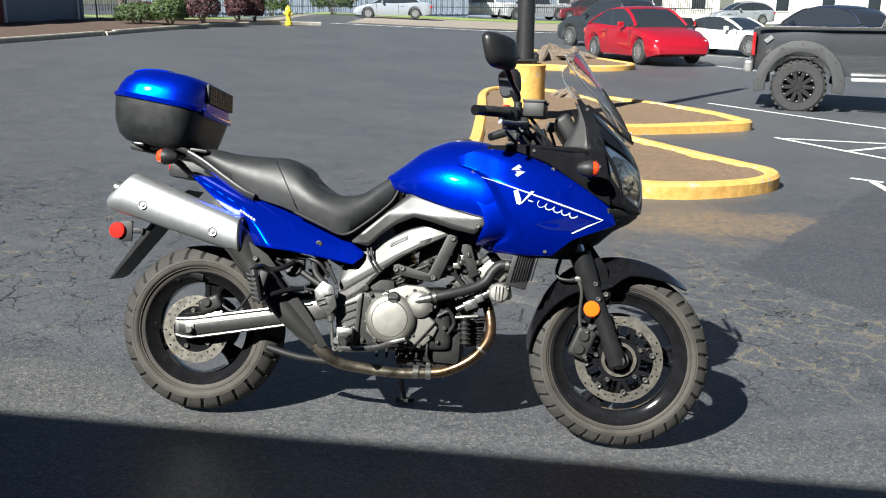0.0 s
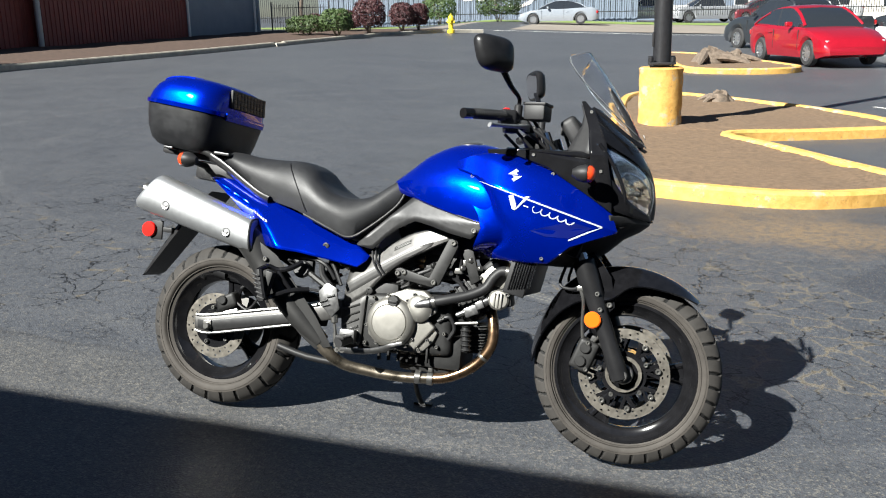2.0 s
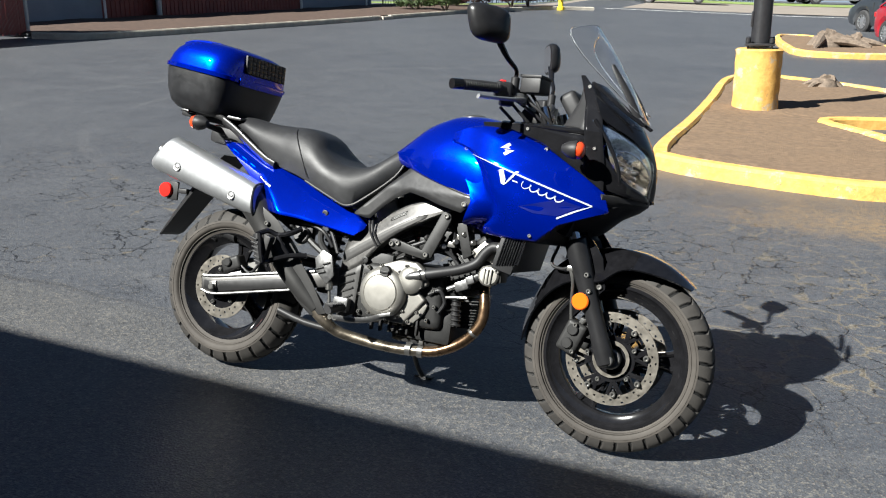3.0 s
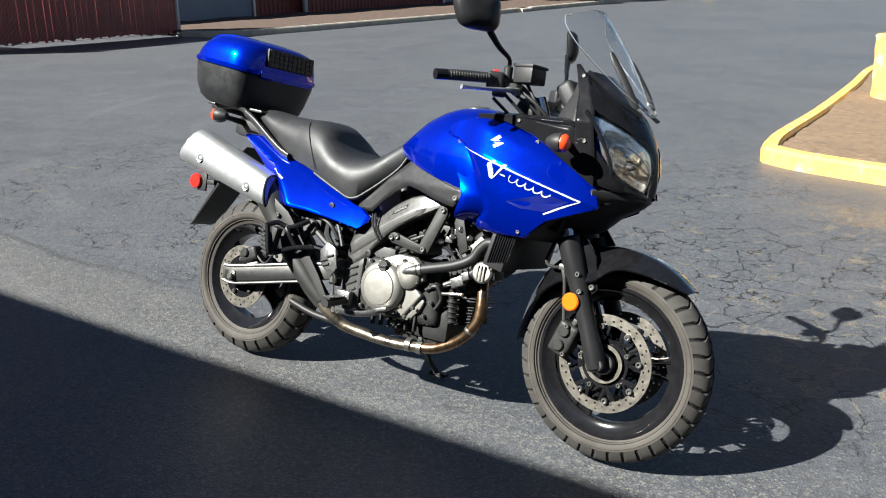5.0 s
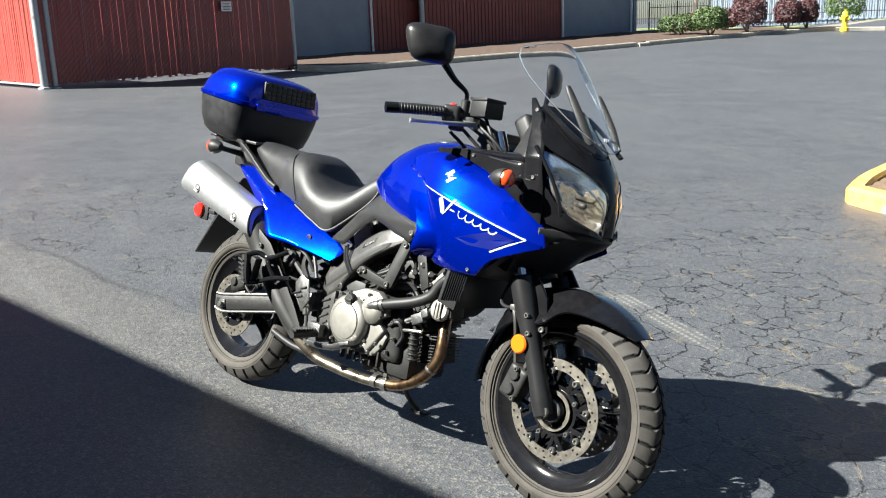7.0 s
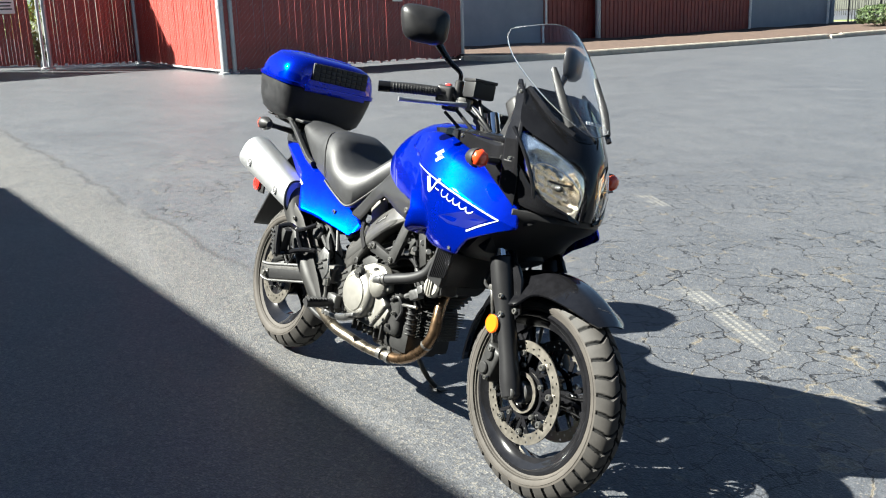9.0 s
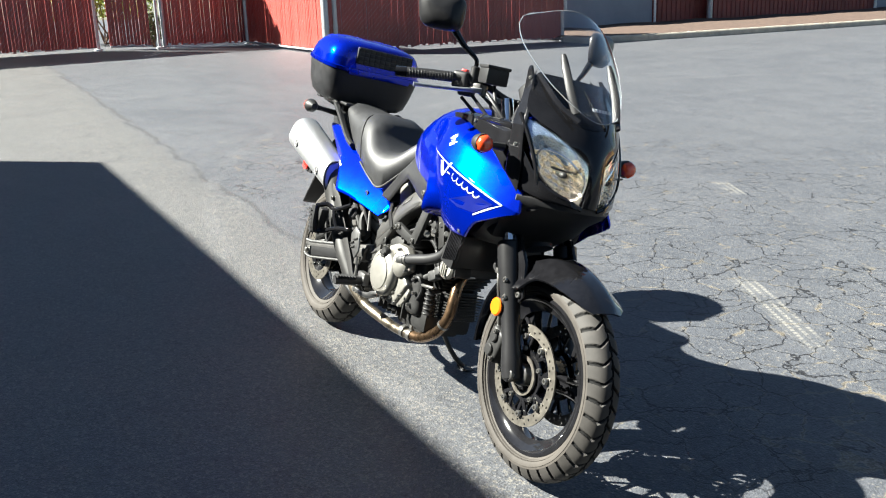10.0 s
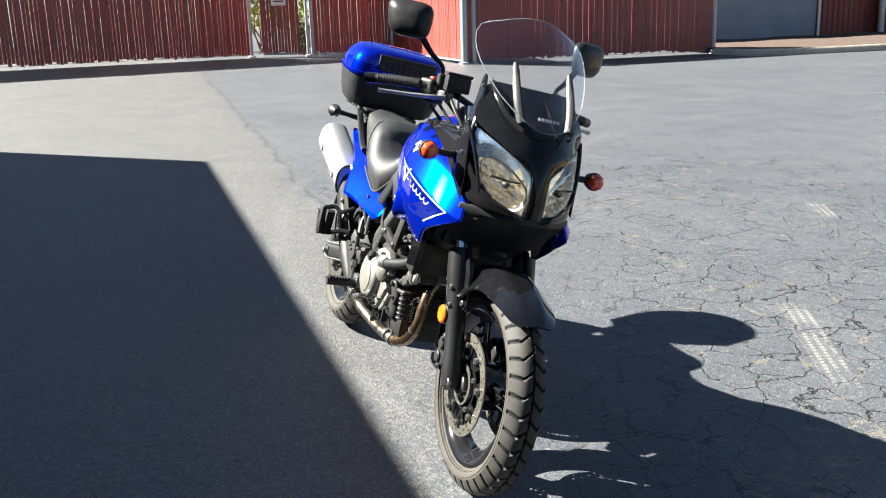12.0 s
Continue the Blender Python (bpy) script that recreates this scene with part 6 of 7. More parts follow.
for sg in (-1, 1):
    part("cowl_panel", patch([(.235, 1.056), (.34, 1.062), (.45, 1.054), (.545, 1.045), (.588, 1.043)], [(.24, 1.040), (.344, 1.038), (.452, 1.004), (.545, .950), (.600, .918)], cowl_y, 34, 12, .007, sg), GLOSS_BLACK, bike, "gloss black upper cowl side")
    part("cowl_upright", patch([(.600, .918), (.594, .98), (.588, 1.043), (.577, 1.10), (.571, 1.15), (.556, 1.19), (.535, 1.241)], [(.674, .872), (.668, .95), (.650, 1.03), (.638, 1.095), (.620, 1.145), (.590, 1.200), (.548, 1.243)], cowl_y, 30, 10, .007, sg), GLOSS_BLACK, bike, "gloss black cowl upright that ends in a fin")
    part("inner_trim", patch([(.30, 1.068), (.42, 1.070), (.50, 1.070), (.584, 1.074)], [(.30, 1.056), (.42, 1.052), (.50, 1.047), (.586, 1.046)], lambda x, z: cowl_y(x, z) + .001 - 2.2 * max(0, z - 1.060), 20, 5, .006, sg), GLOSS_BLACK, bike)
    part("cowl_wing", patch([(.430, 1.053), (.497, 1.066), (.519, 1.109), (.542, 1.160), (.545, 1.199), (.530, 1.236)], [(.520, 1.040), (.586, 1.040), (.590, 1.080), (.588, 1.112), (.579, 1.161), (.548, 1.225)], lambda x, z: cowl_y(x, z) - .004 - .55 * max(0, .585 - x) * (z > 1.06), 30, 8, .006, sg), MATT_BLACK, bike, "matt black inner wing of the cowl")
    for q in ((.574, 1.205), (.40, 1.045), (.628, 1.005)):
        bolt((q[0], sg * (cowl_y(*q) - .001), q[1]), .006, .006, (0, sg, 0))


# nose: one curved shell from the screen's foot to the beak
NOSE = [(1.225, .602, .126, .024), (1.20, .630, .146, .044), (1.14, .692, .178, .074), (1.10, .735, .174, .094), (1.05, .768, .106, .036), (1.00, .790, .046, .02), (.95, .801, .032, .015), (.90, .805, .028, .012), (.865, .803, .028, .01)]


def nose_mesh():
    rings = []
    for i in range(34):
        f = i / 33
        z = 1.225 - .36 * f
        x, w, fall = interp([(1.225 - q[0], *q[1:]) for q in NOSE], 1.225 - z)
        ring = []
        for k in range(13):
            u = -1 + k / 6
            ring.append((x - fall * u * u, w * u, z - .02 * (1 - u * u) * 0))
        for k in range(12, -1, -1):
            u = -1 + k / 6
            ring.append((x - fall * u * u - .008, w * u * .97, z))
        rings.append(ring)
    return loft(rings)


def dash_mesh():
    """The solid hood between the two uprights, behind the nose."""
    rings = []
    for z, xb in ((1.03, .602), (1.08, .588), (1.13, .577), (1.17, .568), (1.20, .562), (1.218, .562)):
        x, w, fall = interp([(1.225 - q[0], *q[1:]) for q in NOSE], 1.225 - z)
        w = min(w, .17) * .985
        us = [-1 + k / 5 for k in range(11)]
        rings.append([(max(x - fall * u * u - .012, xb + .004), w * u, z) for u in us] + [(xb, w * u, z) for u in us[::-1]])
    return loft(rings)


part("dash_hood", dash_mesh(), GLOSS_BLACK, bike, "gloss black hood behind the nose")
nose = part("nose_cowl", nose_mesh(), GLOSS_BLACK, bike, "gloss black nose cowl between the headlights")

# headlights: bowl, lens, bulb and shade
def lamp_point(sg, u, v):
    """u from the middle out, v from the bottom up, on the headlight's outer face."""
    zt = .985 + .112 * u ** .9
    zb = .862 + .045 * u
    z = zb + (zt - zb) * v
    y = .030 + (.118 + .040 * v) * u
    out_ = (y - .030) / .17
    x = .802 - .145 * out_ ** 1.8 - .062 * max(0, (z - .93) / .17) ** 1.5 - .014 * (1 - v) ** 2
    return Vector((x, sg * y, z))


for sg in (-1, 1):
    N, M = 48, 30
    lens, bowl = bmesh.new(), bmesh.new()
    A = [[lens.verts.new(lamp_point(sg, i / N, j / M)) for i in range(N + 1)] for j in range(M + 1)]
    B = [[lens.verts.new(lamp_point(sg, i / N, j / M) - Vector((.004, 0, 0))) for i in range(N + 1)] for j in range(M + 1)]
    for R in (A, B):
        for j in range(M):
            for i in range(N):
                lens.faces.new((R[j][i], R[j][i + 1], R[j + 1][i + 1], R[j + 1][i]))
    ring = lambda R: R[0][:] + [R[j][-1] for j in range(1, M + 1)] + R[M][-2::-1] + [R[j][0] for j in range(M - 1, 0, -1)]
    ra, rb = ring(A), ring(B)
    for i in range(len(ra)):
        lens.faces.new((ra[i], ra[(i + 1) % len(ra)], rb[(i + 1) % len(ra)], rb[i]))
    bmesh.ops.recalc_face_normals(lens, faces=lens.faces)
    C = []
    for j in range(M + 1):
        row = []
        for i in range(N + 1):
            u, v = i / N, j / M
            p = lamp_point(sg, u, v)
            du, dv = (u - .42) / (.58 if u > .42 else .40), (v - .42) / (.52 if v > .42 else .40)
            deep = max(0, 1 - du * du - dv * dv) ** .5
            tier = min(2, int(v * 3.6))
            flute = abs(2 * ((u * (8, 6, 8)[tier] + .5 * tier) % 1) - 1)
            step = abs(2 * ((v * 7.5) % 1) - 1)
            facet = (.011, .008, .006)[tier] * flute + (.007, .004, .007)[tier] * step
            row.append(bowl.verts.new(p - Vector((.010 + .066 * deep + facet * min(1, 2 * deep), 0, 0))))
        C.append(row)
    mask = bmesh.new()
    for j in range(M):
        for i in range(N):
            q = (C[j][i], C[j][i + 1], C[j + 1][i + 1], C[j + 1][i])
            um, vm = (i + .5) / N, (j + .5) / M
            if um > .22 and vm > .42 and ((um - .40) / .50) ** 2 + ((vm - .36) / .36) ** 2 > 1:
                mask.faces.new([mask.verts.new(v.co) for v in q])
            else:
                bowl.faces.new(q)
    bmesh.ops.remove_doubles(mask, verts=mask.verts, dist=1e-5)
    h = part("headlight", bowl, REFLECTOR, bike, "fluted chrome headlight bowl behind a clear lens", 12)
    part("lamp_mask", mask, LAMP_MASK, h, "upper corner of the headlight, tinted blue-grey for reflected sky", 50)
    ln = part("lens", lens, LENS, h, "clear headlight lens")
    ln.visible_shadow = False
    c = lamp_point(sg, .42, .42) - Vector((.060, 0, 0))
    part("bulb", lathe([(.006, 0), (.008, .010), (.008, .026), (.004, .032)], c, (1, 0, 0), 14), STEEL, h, "small bulb")
    part("bulb_shade", join(lathe([(.008, .020), (.010, .022), (.010, .034), (.007, .040), (.003, .042)], c, (1, 0, 0), 16), tube([c + Vector((.036, -sg * .044, .012)), c + Vector((.040, -sg * .010, .012)), c + Vector((.040, sg * .020, .014)), c + Vector((.030, sg * .052, .018))], .0032, 8, 4)), ENGINE_BLACK, h, "dark bulb shade on a thin bar")
    part("bowl_ring", tube([lamp_point(sg, max(.02, .42 + .50 * math.cos(a)), .37 + .37 * math.sin(a)) - Vector((.014, 0, 0)) for a in [math.pi * (-.1 + 1.2 * q / 20) for q in range(21)]], .0035, 6, 1), CHROME, h, "chrome ring round the bowl")
    side = part("lamp_rim", tube([lamp_point(sg, i / 10, 0) + Vector((.001, 0, -.004)) for i in range(11)] + [lamp_point(sg, 1, j / 8) + Vector((.0, sg * .003, 0)) for j in range(1, 9)], .006, 8, 2), GLOSS_BLACK, h)

# chin below the lamps
rings = []
for z, x0, w, d in ((.872, .775, .17, .10), (.862, .795, .185, .12), (.845, .793, .188, .15), (.82, .765, .190, .17), (.79, .712, .190, .17), (.74, .66, .19, .16), (.70, .60, .17, .13), (.675, .56, .13, .12)):
    ring = []
    for k in range(11):
        u = -1 + k / 5
        ring.append((x0 - .003 - .118 * abs(u) ** 1.9, w * .98 * u, z))
    for k in range(10, -1, -1):
        u = -1 + k / 5
        ring.append((x0 - d - .06 * abs(u), w * u * .93, z))
    rings.append(ring)
part("chin_cowl", loft(rings), MATT_BLACK, bike, "matt black chin cowl below the headlights")
for sg in (-1, 1):
    part("cheek_panel", patch([(.655, .995), (.695, .945), (.735, .908), (.790, .876)], [(.662, .884), (.70, .874), (.738, .864), (.798, .856)], lambda x, z: interp([(.65, .190), (.70, .164), (.74, .132), (.80, .052)], x)[0], 16, 8, .006, sg), GLOSS_BLACK, bike)
    part("beak_vent", patch([(.664, .880), (.70, .870), (.732, .863)], [(.690, .818), (.71, .826), (.736, .848)], lambda x, z: interp([(.65, .168), (.70, .146), (.74, .118)], x)[0], 10, 5, .006, sg), MATT_BLACK, bike)
    part("intake_duct", box((.52, sg * .12, .80), (.16, .10, .14), .02, rot_y(20)), MATT_BLACK, bike)

# windscreen, its brackets and the pad behind it
def screen_mesh():
    bm = bmesh.new()
    rows = []
    N, M = 20, 20
    for lay in (0, .003):
        g = []
        for j in range(M + 1):
            v = j / M
            zc = 1.112 + .318 * v
            xc = .752 - .145 * v ** .9 - .072 * v * v
            w = interp([(0, .070), (.06, .092), (.2, .132), (.4, .166), (.6, .186), (.8, .184), (.91, .166), (.97, .138), (1.0, .105)], v)[0]
            row = []
            for i in range(N + 1):
                u = -1 + 2 * i / N
                back = .085 * (abs(u) ** 2.0) * (w / .18) ** 2
                dz = -.022 * u * u * v ** 3 + .020 * u * u * (1 - v) ** 2
                row.append(bm.verts.new((xc - back - lay, u * w, zc + dz - lay * .4)))
            g.append(row)
        rows.append(g)
    for g in rows:
        for j in range(M):
            for i in range(N):
                bm.faces.new((g[j][i], g[j][i + 1], g[j + 1][i + 1], g[j + 1][i]))
    ring = lambda R: R[0][:] + [R[j][-1] for j in range(1, M + 1)] + R[M][-2::-1] + [R[j][0] for j in range(M - 1, 0, -1)]
    ra, rb = ring(rows[0]), ring(rows[1])
    for i in range(len(ra)):
        bm.faces.new((ra[i], ra[(i + 1) % len(ra)], rb[(i + 1) % len(ra)], rb[i]))
    bmesh.ops.recalc_face_normals(bm, faces=bm.faces)
    edge = tube([v.co.copy() for v in ra[::2]] + [ra[0].co.copy()], .0013, 6, 1)
    return bm, edge


sm, se = screen_mesh()
screen = part("windscreen", sm, CLEAR, bike, "tall clear touring windscreen")
screen.visible_shadow = False
part("screen_edge", se, SCREEN_EDGE, screen, "frosted edge of the windscreen")
for i in range(6):
    part("mark_stroke", box((.744, -.030 + i * .012, 1.148), (.002, .008, .009), 0, rot_y(-25)), DECAL, screen)
for sg in (-1, 1):
    part("screen_bracket", tube([(.728, sg * .078, 1.125), (.690, sg * .088, 1.190), (.640, sg * .090, 1.262), (.622, sg * .090, 1.290)], .011, 10, 5, radii=[.013, .014, .012, .007], flat=.6), MATT_BLACK, bike, "black windscreen bracket")
    part("screen_foot", tube([(.575, sg * .128, 1.222), (.63, sg * .125, 1.185), (.69, sg * .110, 1.140), (.748, sg * .075, 1.105)], .008, 8, 5, flat=.5), GLOSS_BLACK, bike)

# indicators
def indicator(p, out, fwd_, size=1.0, stem=.07):
    p, out = Vector(p), Vector(out).normalized()
    s = part("indicator", join(tube([p - out * stem, p - out * stem * .4, p], .010, 8, 3, radii=[.013, .010, .016]), lathe([(.012, -.040), (.024, -.022), (.0295, .0), (.0285, .010)], p, fwd_, 20)), MATT_BLACK, bike, "indicator on a black stem")
    part("indicator_lens", lathe([(.0265, .008), (.027, .022), (.020, .031), (.010, .035)], p, fwd_, 8), SIGNAL_LENS, s, "orange indicator lens")


for sg in (-1, 1):
    indicator((.588, sg * .285, .988), (.1, sg, 0), (1, 0, 0), stem=.085)
    indicator((-.905, sg * .215, .940), (0, sg, .1), (-1, 0, 0), stem=.13)
# ---- handlebar, mirrors and controls ----
for sg in (-1, 1):
    bar = fpart("handlebar", tube([(.375, sg * .02, 1.125), (.372, sg * .08, 1.128), (.358, sg * .16, 1.158), (.328, sg * .22, 1.168), (.262, sg * .33, 1.160), (.220, sg * .395, 1.152)], .011, 12, 6), ENGINE_BLACK, None, "black tubular handlebar")
    part("grip", tube([(.306, sg * .258, 1.166), (.266, sg * .322, 1.161), (.227, sg * .384, 1.153)], .0165, 14, 5), MATT_BLACK, bar, "ribbed black rubber grip")
    for i in range(15):
        f = i / 14
        part("grip_rib", lathe([(.0165, -.0012), (.0178, 0), (.0165, .0012)], (.302 - .068 * f, sg * (.264 + .110 * f), 1.1655 - .0115 * f), (-.53, sg * .84, -.09), 14), MATT_BLACK, bar)
    part("bar_end", tube([(.228, sg * .382, 1.153), (.209, sg * .413, 1.149)], .017, 16, 1), GLOSS_BLACK, bar, "black bar-end weight")
    part("switch_housing", join(box((.308, sg * .222, 1.163), (.052, .055, .055), .012, rot_z(sg * 57), 3), box((.318, sg * .205, 1.132), (.05, .045, .035), .01, rot_z(sg * 57), 3)), MATT_BLACK, bar)
    if sg < 0:
        part("stop_switch", box((.300, sg * .213, 1.193), (.022, .018, .010), .003, rot_z(sg * 57)), RED_SWITCH, bar, "red engine stop switch")
        res = fpart("brake_reservoir", join(box((.398, sg * .165, 1.190), (.075, .075, .050), .007, rot_z(-10), 2)), MATT_BLACK, None, "square black brake fluid reservoir")
        part("lid", box((.398, sg * .165, 1.219), (.080, .080, .010), .003, rot_z(-10)), MATT_BLACK, res)
    part("lever_clamp", join(box((.352, sg * .190, 1.150), (.028, .036, .024), .006, rot_z(sg * 57), 2), cyl((.365, sg * .172, 1.125), (.365, sg * .172, 1.160), .013, 12, bevel=.003)), STEEL, bar)
    part("lever", tube([(.372, sg * .185, 1.140), (.362, sg * .235, 1.135), (.330, sg * .300, 1.128), (.300, sg * .365, 1.122), (.292, sg * .385, 1.120)], .008, 10, 6, radii=[.011, .008, .007, .007, .009], flat=.7), MUFFLER, bar, "silver hand lever")
    # mirror
    mc = Vector((.265, sg * .318, 1.358))
    N = 26
    rot = Matrix.Rotation(radians(-38 if sg < 0 else 29), 3, 'Z') @ Matrix.Rotation(radians(-6), 3, 'Y')
    rings = []
    for dx, k in ((-.004, .90), (-.001, .98), (.006, 1.0), (.018, .97), (.032, .80), (.040, .45), (.042, .1)):
        ring = []
        for i in range(N):
            a = 2 * math.pi * i / N
            u, v = sround(a, 0, 3.8)
            ring.append(mc + rot @ Vector((dx, u * .076 * k * (1 + .10 * v) + sg * .008 * v, v * .058 * k)))
        rings.append(ring)
    m = fpart("mirror", loft(rings), FORK_BLACK, None, "black rear-view mirror on a bent stem")
    g = []
    for i in range(N):
        a = 2 * math.pi * i / N
        u, v = sround(a, 0, 3.0)
        g.append(mc + rot @ Vector((-.0052, u * .076 * .86 * (1 + .10 * v) + sg * .008 * v, v * .058 * .86)))
    bm = bmesh.new()
    bm.faces.new([bm.verts.new(q) for q in g])
    part("mirror_glass", bm, MIRROR, m)
    part("stem", tube([mc + Vector((.025, -sg * .03, -.035)), mc + Vector((.050, -sg * .075, -.090)), (.338, sg * .205, 1.235), (.338, sg * .200, 1.205)], .008, 10, 6, radii=[.013, .009, .007, .007]), GLOSS_BLACK, m)
    part("stem_nut", cyl((.338, sg * .200, 1.150), (.338, sg * .200, 1.212), .0145, 14, bevel=.003), MATT_BLACK, m)
fpart("top_yoke", join(box((.385, 0, 1.09), (.085, .26, .03), .01, rot_y(27)), box((.365, 0, 1.115), (.05, .10, .04), .01, rot_y(0)), cyl((.40, -.1, 1.02), (.37, -.1, 1.105), .028, 18), cyl((.40, .1, 1.02), (.37, .1, 1.105), .028, 18)), ENGINE_BLACK, None, "black fork yoke")
fpart("fork_cap", cyl((.374, -.108, 1.105), (.368, -.108, 1.125), .019, 14, bevel=.004), STEEL)
fpart("fork_cap", cyl((.374, .108, 1.105), (.368, .108, 1.125), .019, 14, bevel=.004), STEEL)
for i, pts in enumerate([[(.33, -.20, 1.13), (.40, -.15, 1.06), (.45, -.10, 1.02)], [(.34, -.18, 1.14), (.43, -.14, 1.08), (.49, -.10, 1.0)], [(.36, -.17, 1.15), (.44, -.16, 1.10), (.50, -.12, 1.03)], [(.33, .20, 1.13), (.42, .15, 1.06), (.48, .10, 1.0)], [(.30, -.21, 1.11), (.36, -.16, 1.05), (.40, -.12, 1.00)], [(.37, -.14, 1.18), (.42, -.155, 1.12), (.46, -.13, 1.04)]]):
    fpart("cable", tube(pts, .0055, 8, 6), MATT_BLACK, None, "black control cable")
part("instrument_panel", join(box((.515, 0, 1.14), (.06, .24, .11), .02, rot_y(-35), 3)), MATT_BLACK, bike, "black instrument panel")
part("cowl_inner", box((.53, 0, 1.03), (.20, .30, .07), .02), MATT_BLACK, bike)
part("head_stock", cyl(HEAD_P - HEAD_AXIS * .12, HEAD_P + HEAD_AXIS * .22, .045, 20), ENGINE_BLACK, bike)
fpart("lower_yoke", box((.53, 0, .83), (.075, .27, .04), .012, rot_y(27)), ENGINE_BLACK)
# small camera-sized bracket by the dash
part("dash_bracket", join(box((.455, .085, 1.165), (.03, .04, .035), .004), tube([(.455, .085, 1.15), (.475, .09, 1.10), (.49, .09, 1.05)], .006, 8, 4)), MATT_BLACK, bike)
# ---- top case, rack, tail and exhaust ----
case_m = Matrix.Translation((-.998, .042, 1.114)) @ Matrix.Rotation(radians(7.5), 4, 'Y')


def case_ring(z, kx, ky, p, dx=0.0):
    out = []
    for i in range(64):
        a = 2 * math.pi * i / 64
        u, v = sround(a, 0, p)
        # a blunt front and a rounder back
        out.append(case_m @ Vector((u * .172 * kx + dx, v * .232 * ky * (1 - .06 * (u < 0) * u * u), z)))
    return out


base = part("top_case", loft([case_ring(-.128, .70, .72, 3.6, .01), case_ring(-.124, .76, .78, 3.8, .01), case_ring(-.105, .86, .87, 4, .006), case_ring(-.06, .94, .93, 4.2), case_ring(0.0, .985, .975, 4.4), case_ring(.022, 1.0, .985, 4.4), case_ring(.026, .97, .96, 4.4)]), CASE_BLACK, bike, "black textured plastic top case base")
LID = [(.024, .99, .98, 4.4, 0), (.026, 1.03, 1.01, 4.4, 0), (.040, 1.035, 1.015, 4.4, 0), (.043, 1.0, .985, 4.4, 0), (.073, .975, .97, 4.2, .003), (.101, .93, .94, 3.9, .008), (.125, .86, .88, 3.5, .017), (.141, .76, .80, 3.2, .023), (.151, .60, .66, 2.8, .022), (.156, .38, .44, 2.5, .012), (.157, .12, .16, 2.2, 0)]
lid = part("case_lid", loft([case_ring(*q) for q in LID]), BLUE, base, "metallic blue top case lid")


def lid_height(x, y):
    a, b = .045, .157
    for _ in range(30):
        z = (a + b) / 2
        kx, ky, p, dx = interp(LID, z)
        if abs((x - dx) / (.172 * kx)) ** p + abs(y / (.232 * ky)) ** p > 1:
            b = z
        else:
            a = z
    return a


for i in range(5):
    for sg in (-1, 1):
        yy = sg * (.045 + .030 * i)
        part("lid_rib", tube([case_m @ Vector((x, yy, lid_height(x, yy) - .0035)) for x in (-.105, -.085, -.06, -.03, 0.0, .02)], .005, 8, 3), BLUE, base)
# quilted pad on the front of the lid, as small cells
pad = part("backrest_pad", box(case_m @ Vector((.168, .01, .101)), (.012, .27, .072), .005, rot_y(7.5 - 9)), MATT_BLACK, base, "black quilted backrest pad")
cell = box((0, 0, 0), (.006, .0235, .0155), .002)
me = bpy.data.meshes.new("pad_cell")
finish(cell)
cell.to_mesh(me)
cell.free()
me.materials.append(PAD)
for i in range(10):
    for j in range(4):
        ob = new("pad_cell", me)
        ob.parent = base
        ob.matrix_basis = case_m @ pose(.1735 - .0028 * (j - 1.5), .01 - .117 + .026 * i, .101 + .0172 * (j - 1.5), 0, -9, 0)
part("lid_lip", box(case_m @ Vector((.1745, 0, .028)), (.008, .30, .028), .003, rot_y(7.5)), BLUE, base, "glossy blue front lip of the lid")
part("case_plate", box(case_m @ Vector((.03, 0, -.142)), (.24, .24, .026), .008, rot_y(6.5)), MATT_BLACK, base)
for sg in (-1, 1):
    part("rack_rail", tube([(-1.02, sg * .09, .982), (-.94, sg * .11, .985), (-.90, sg * .112, .980), (-.86, sg * .112, .966)], .010, 10, 5, flat=1.3), ENGINE_BLACK, bike, "black luggage rack rail")
part("rack_plate", join(box((-.93, 0, .985), (.26, .20, .012), .004, rot_y(4)), box((-1.05, 0, .987), (.04, .26, .010), .004, rot_y(4))), GREY_COVER, bike, "grey luggage rack plate")
part("tail_light", box((-.925, 0, .920), (.07, .12, .050), .015, rot_y(12), 3), RED_LENS, bike, "red tail light")
part("tail_underside", box((-.83, 0, .90), (.24, .17, .07), .02, rot_y(6), 2), MATT_BLACK, bike)
# rear mudguard with its side reflector
rings = []
for x, z, w, d in ((-.90, .80, .085, .035), (-.945, .745, .082, .035), (-1.00, .68, .078, .030), (-1.06, .60, .075, .024), (-1.115, .525, .072, .018), (-1.150, .478, .068, .012)):
    rings.append([(x - d, -w * .85, z - d * .3), (x, -w, z + .004), (x + d * .9, -w, z + d * .9), (x + d * .9, w, z + d * .9), (x, w, z + .004), (x - d, w * .85, z - d * .3)])
mg = part("rear_mudguard", loft(rings), MATT_BLACK, bike, "black plastic rear mudguard")
part("side_reflector", join(lathe([(.031, 0), (.031, .006), (.028, .011), (.01, .013)], (-1.125, -.090, .662), (0, -1, 0), 28)), RED_LENS, mg, "round red side reflector")
part("reflector_bracket", join(box((-1.095, -.084, .662), (.05, .010, .075), .004), box((-1.06, -.06, .665), (.06, .05, .02), .004)), MATT_BLACK, mg)
for sg in (-1, 1):
    part("subframe_rail", tube([(-.80, sg * .085, .915), (-.60, sg * .10, .80), (-.40, sg * .11, .68), (-.25, sg * .12, .60)], .016, 10, 4), ENGINE_BLACK, bike)
part("inner_guard", box((-.62, 0, .70), (.36, .16, .14), .03, rot_y(28), 2), MATT_BLACK, bike)

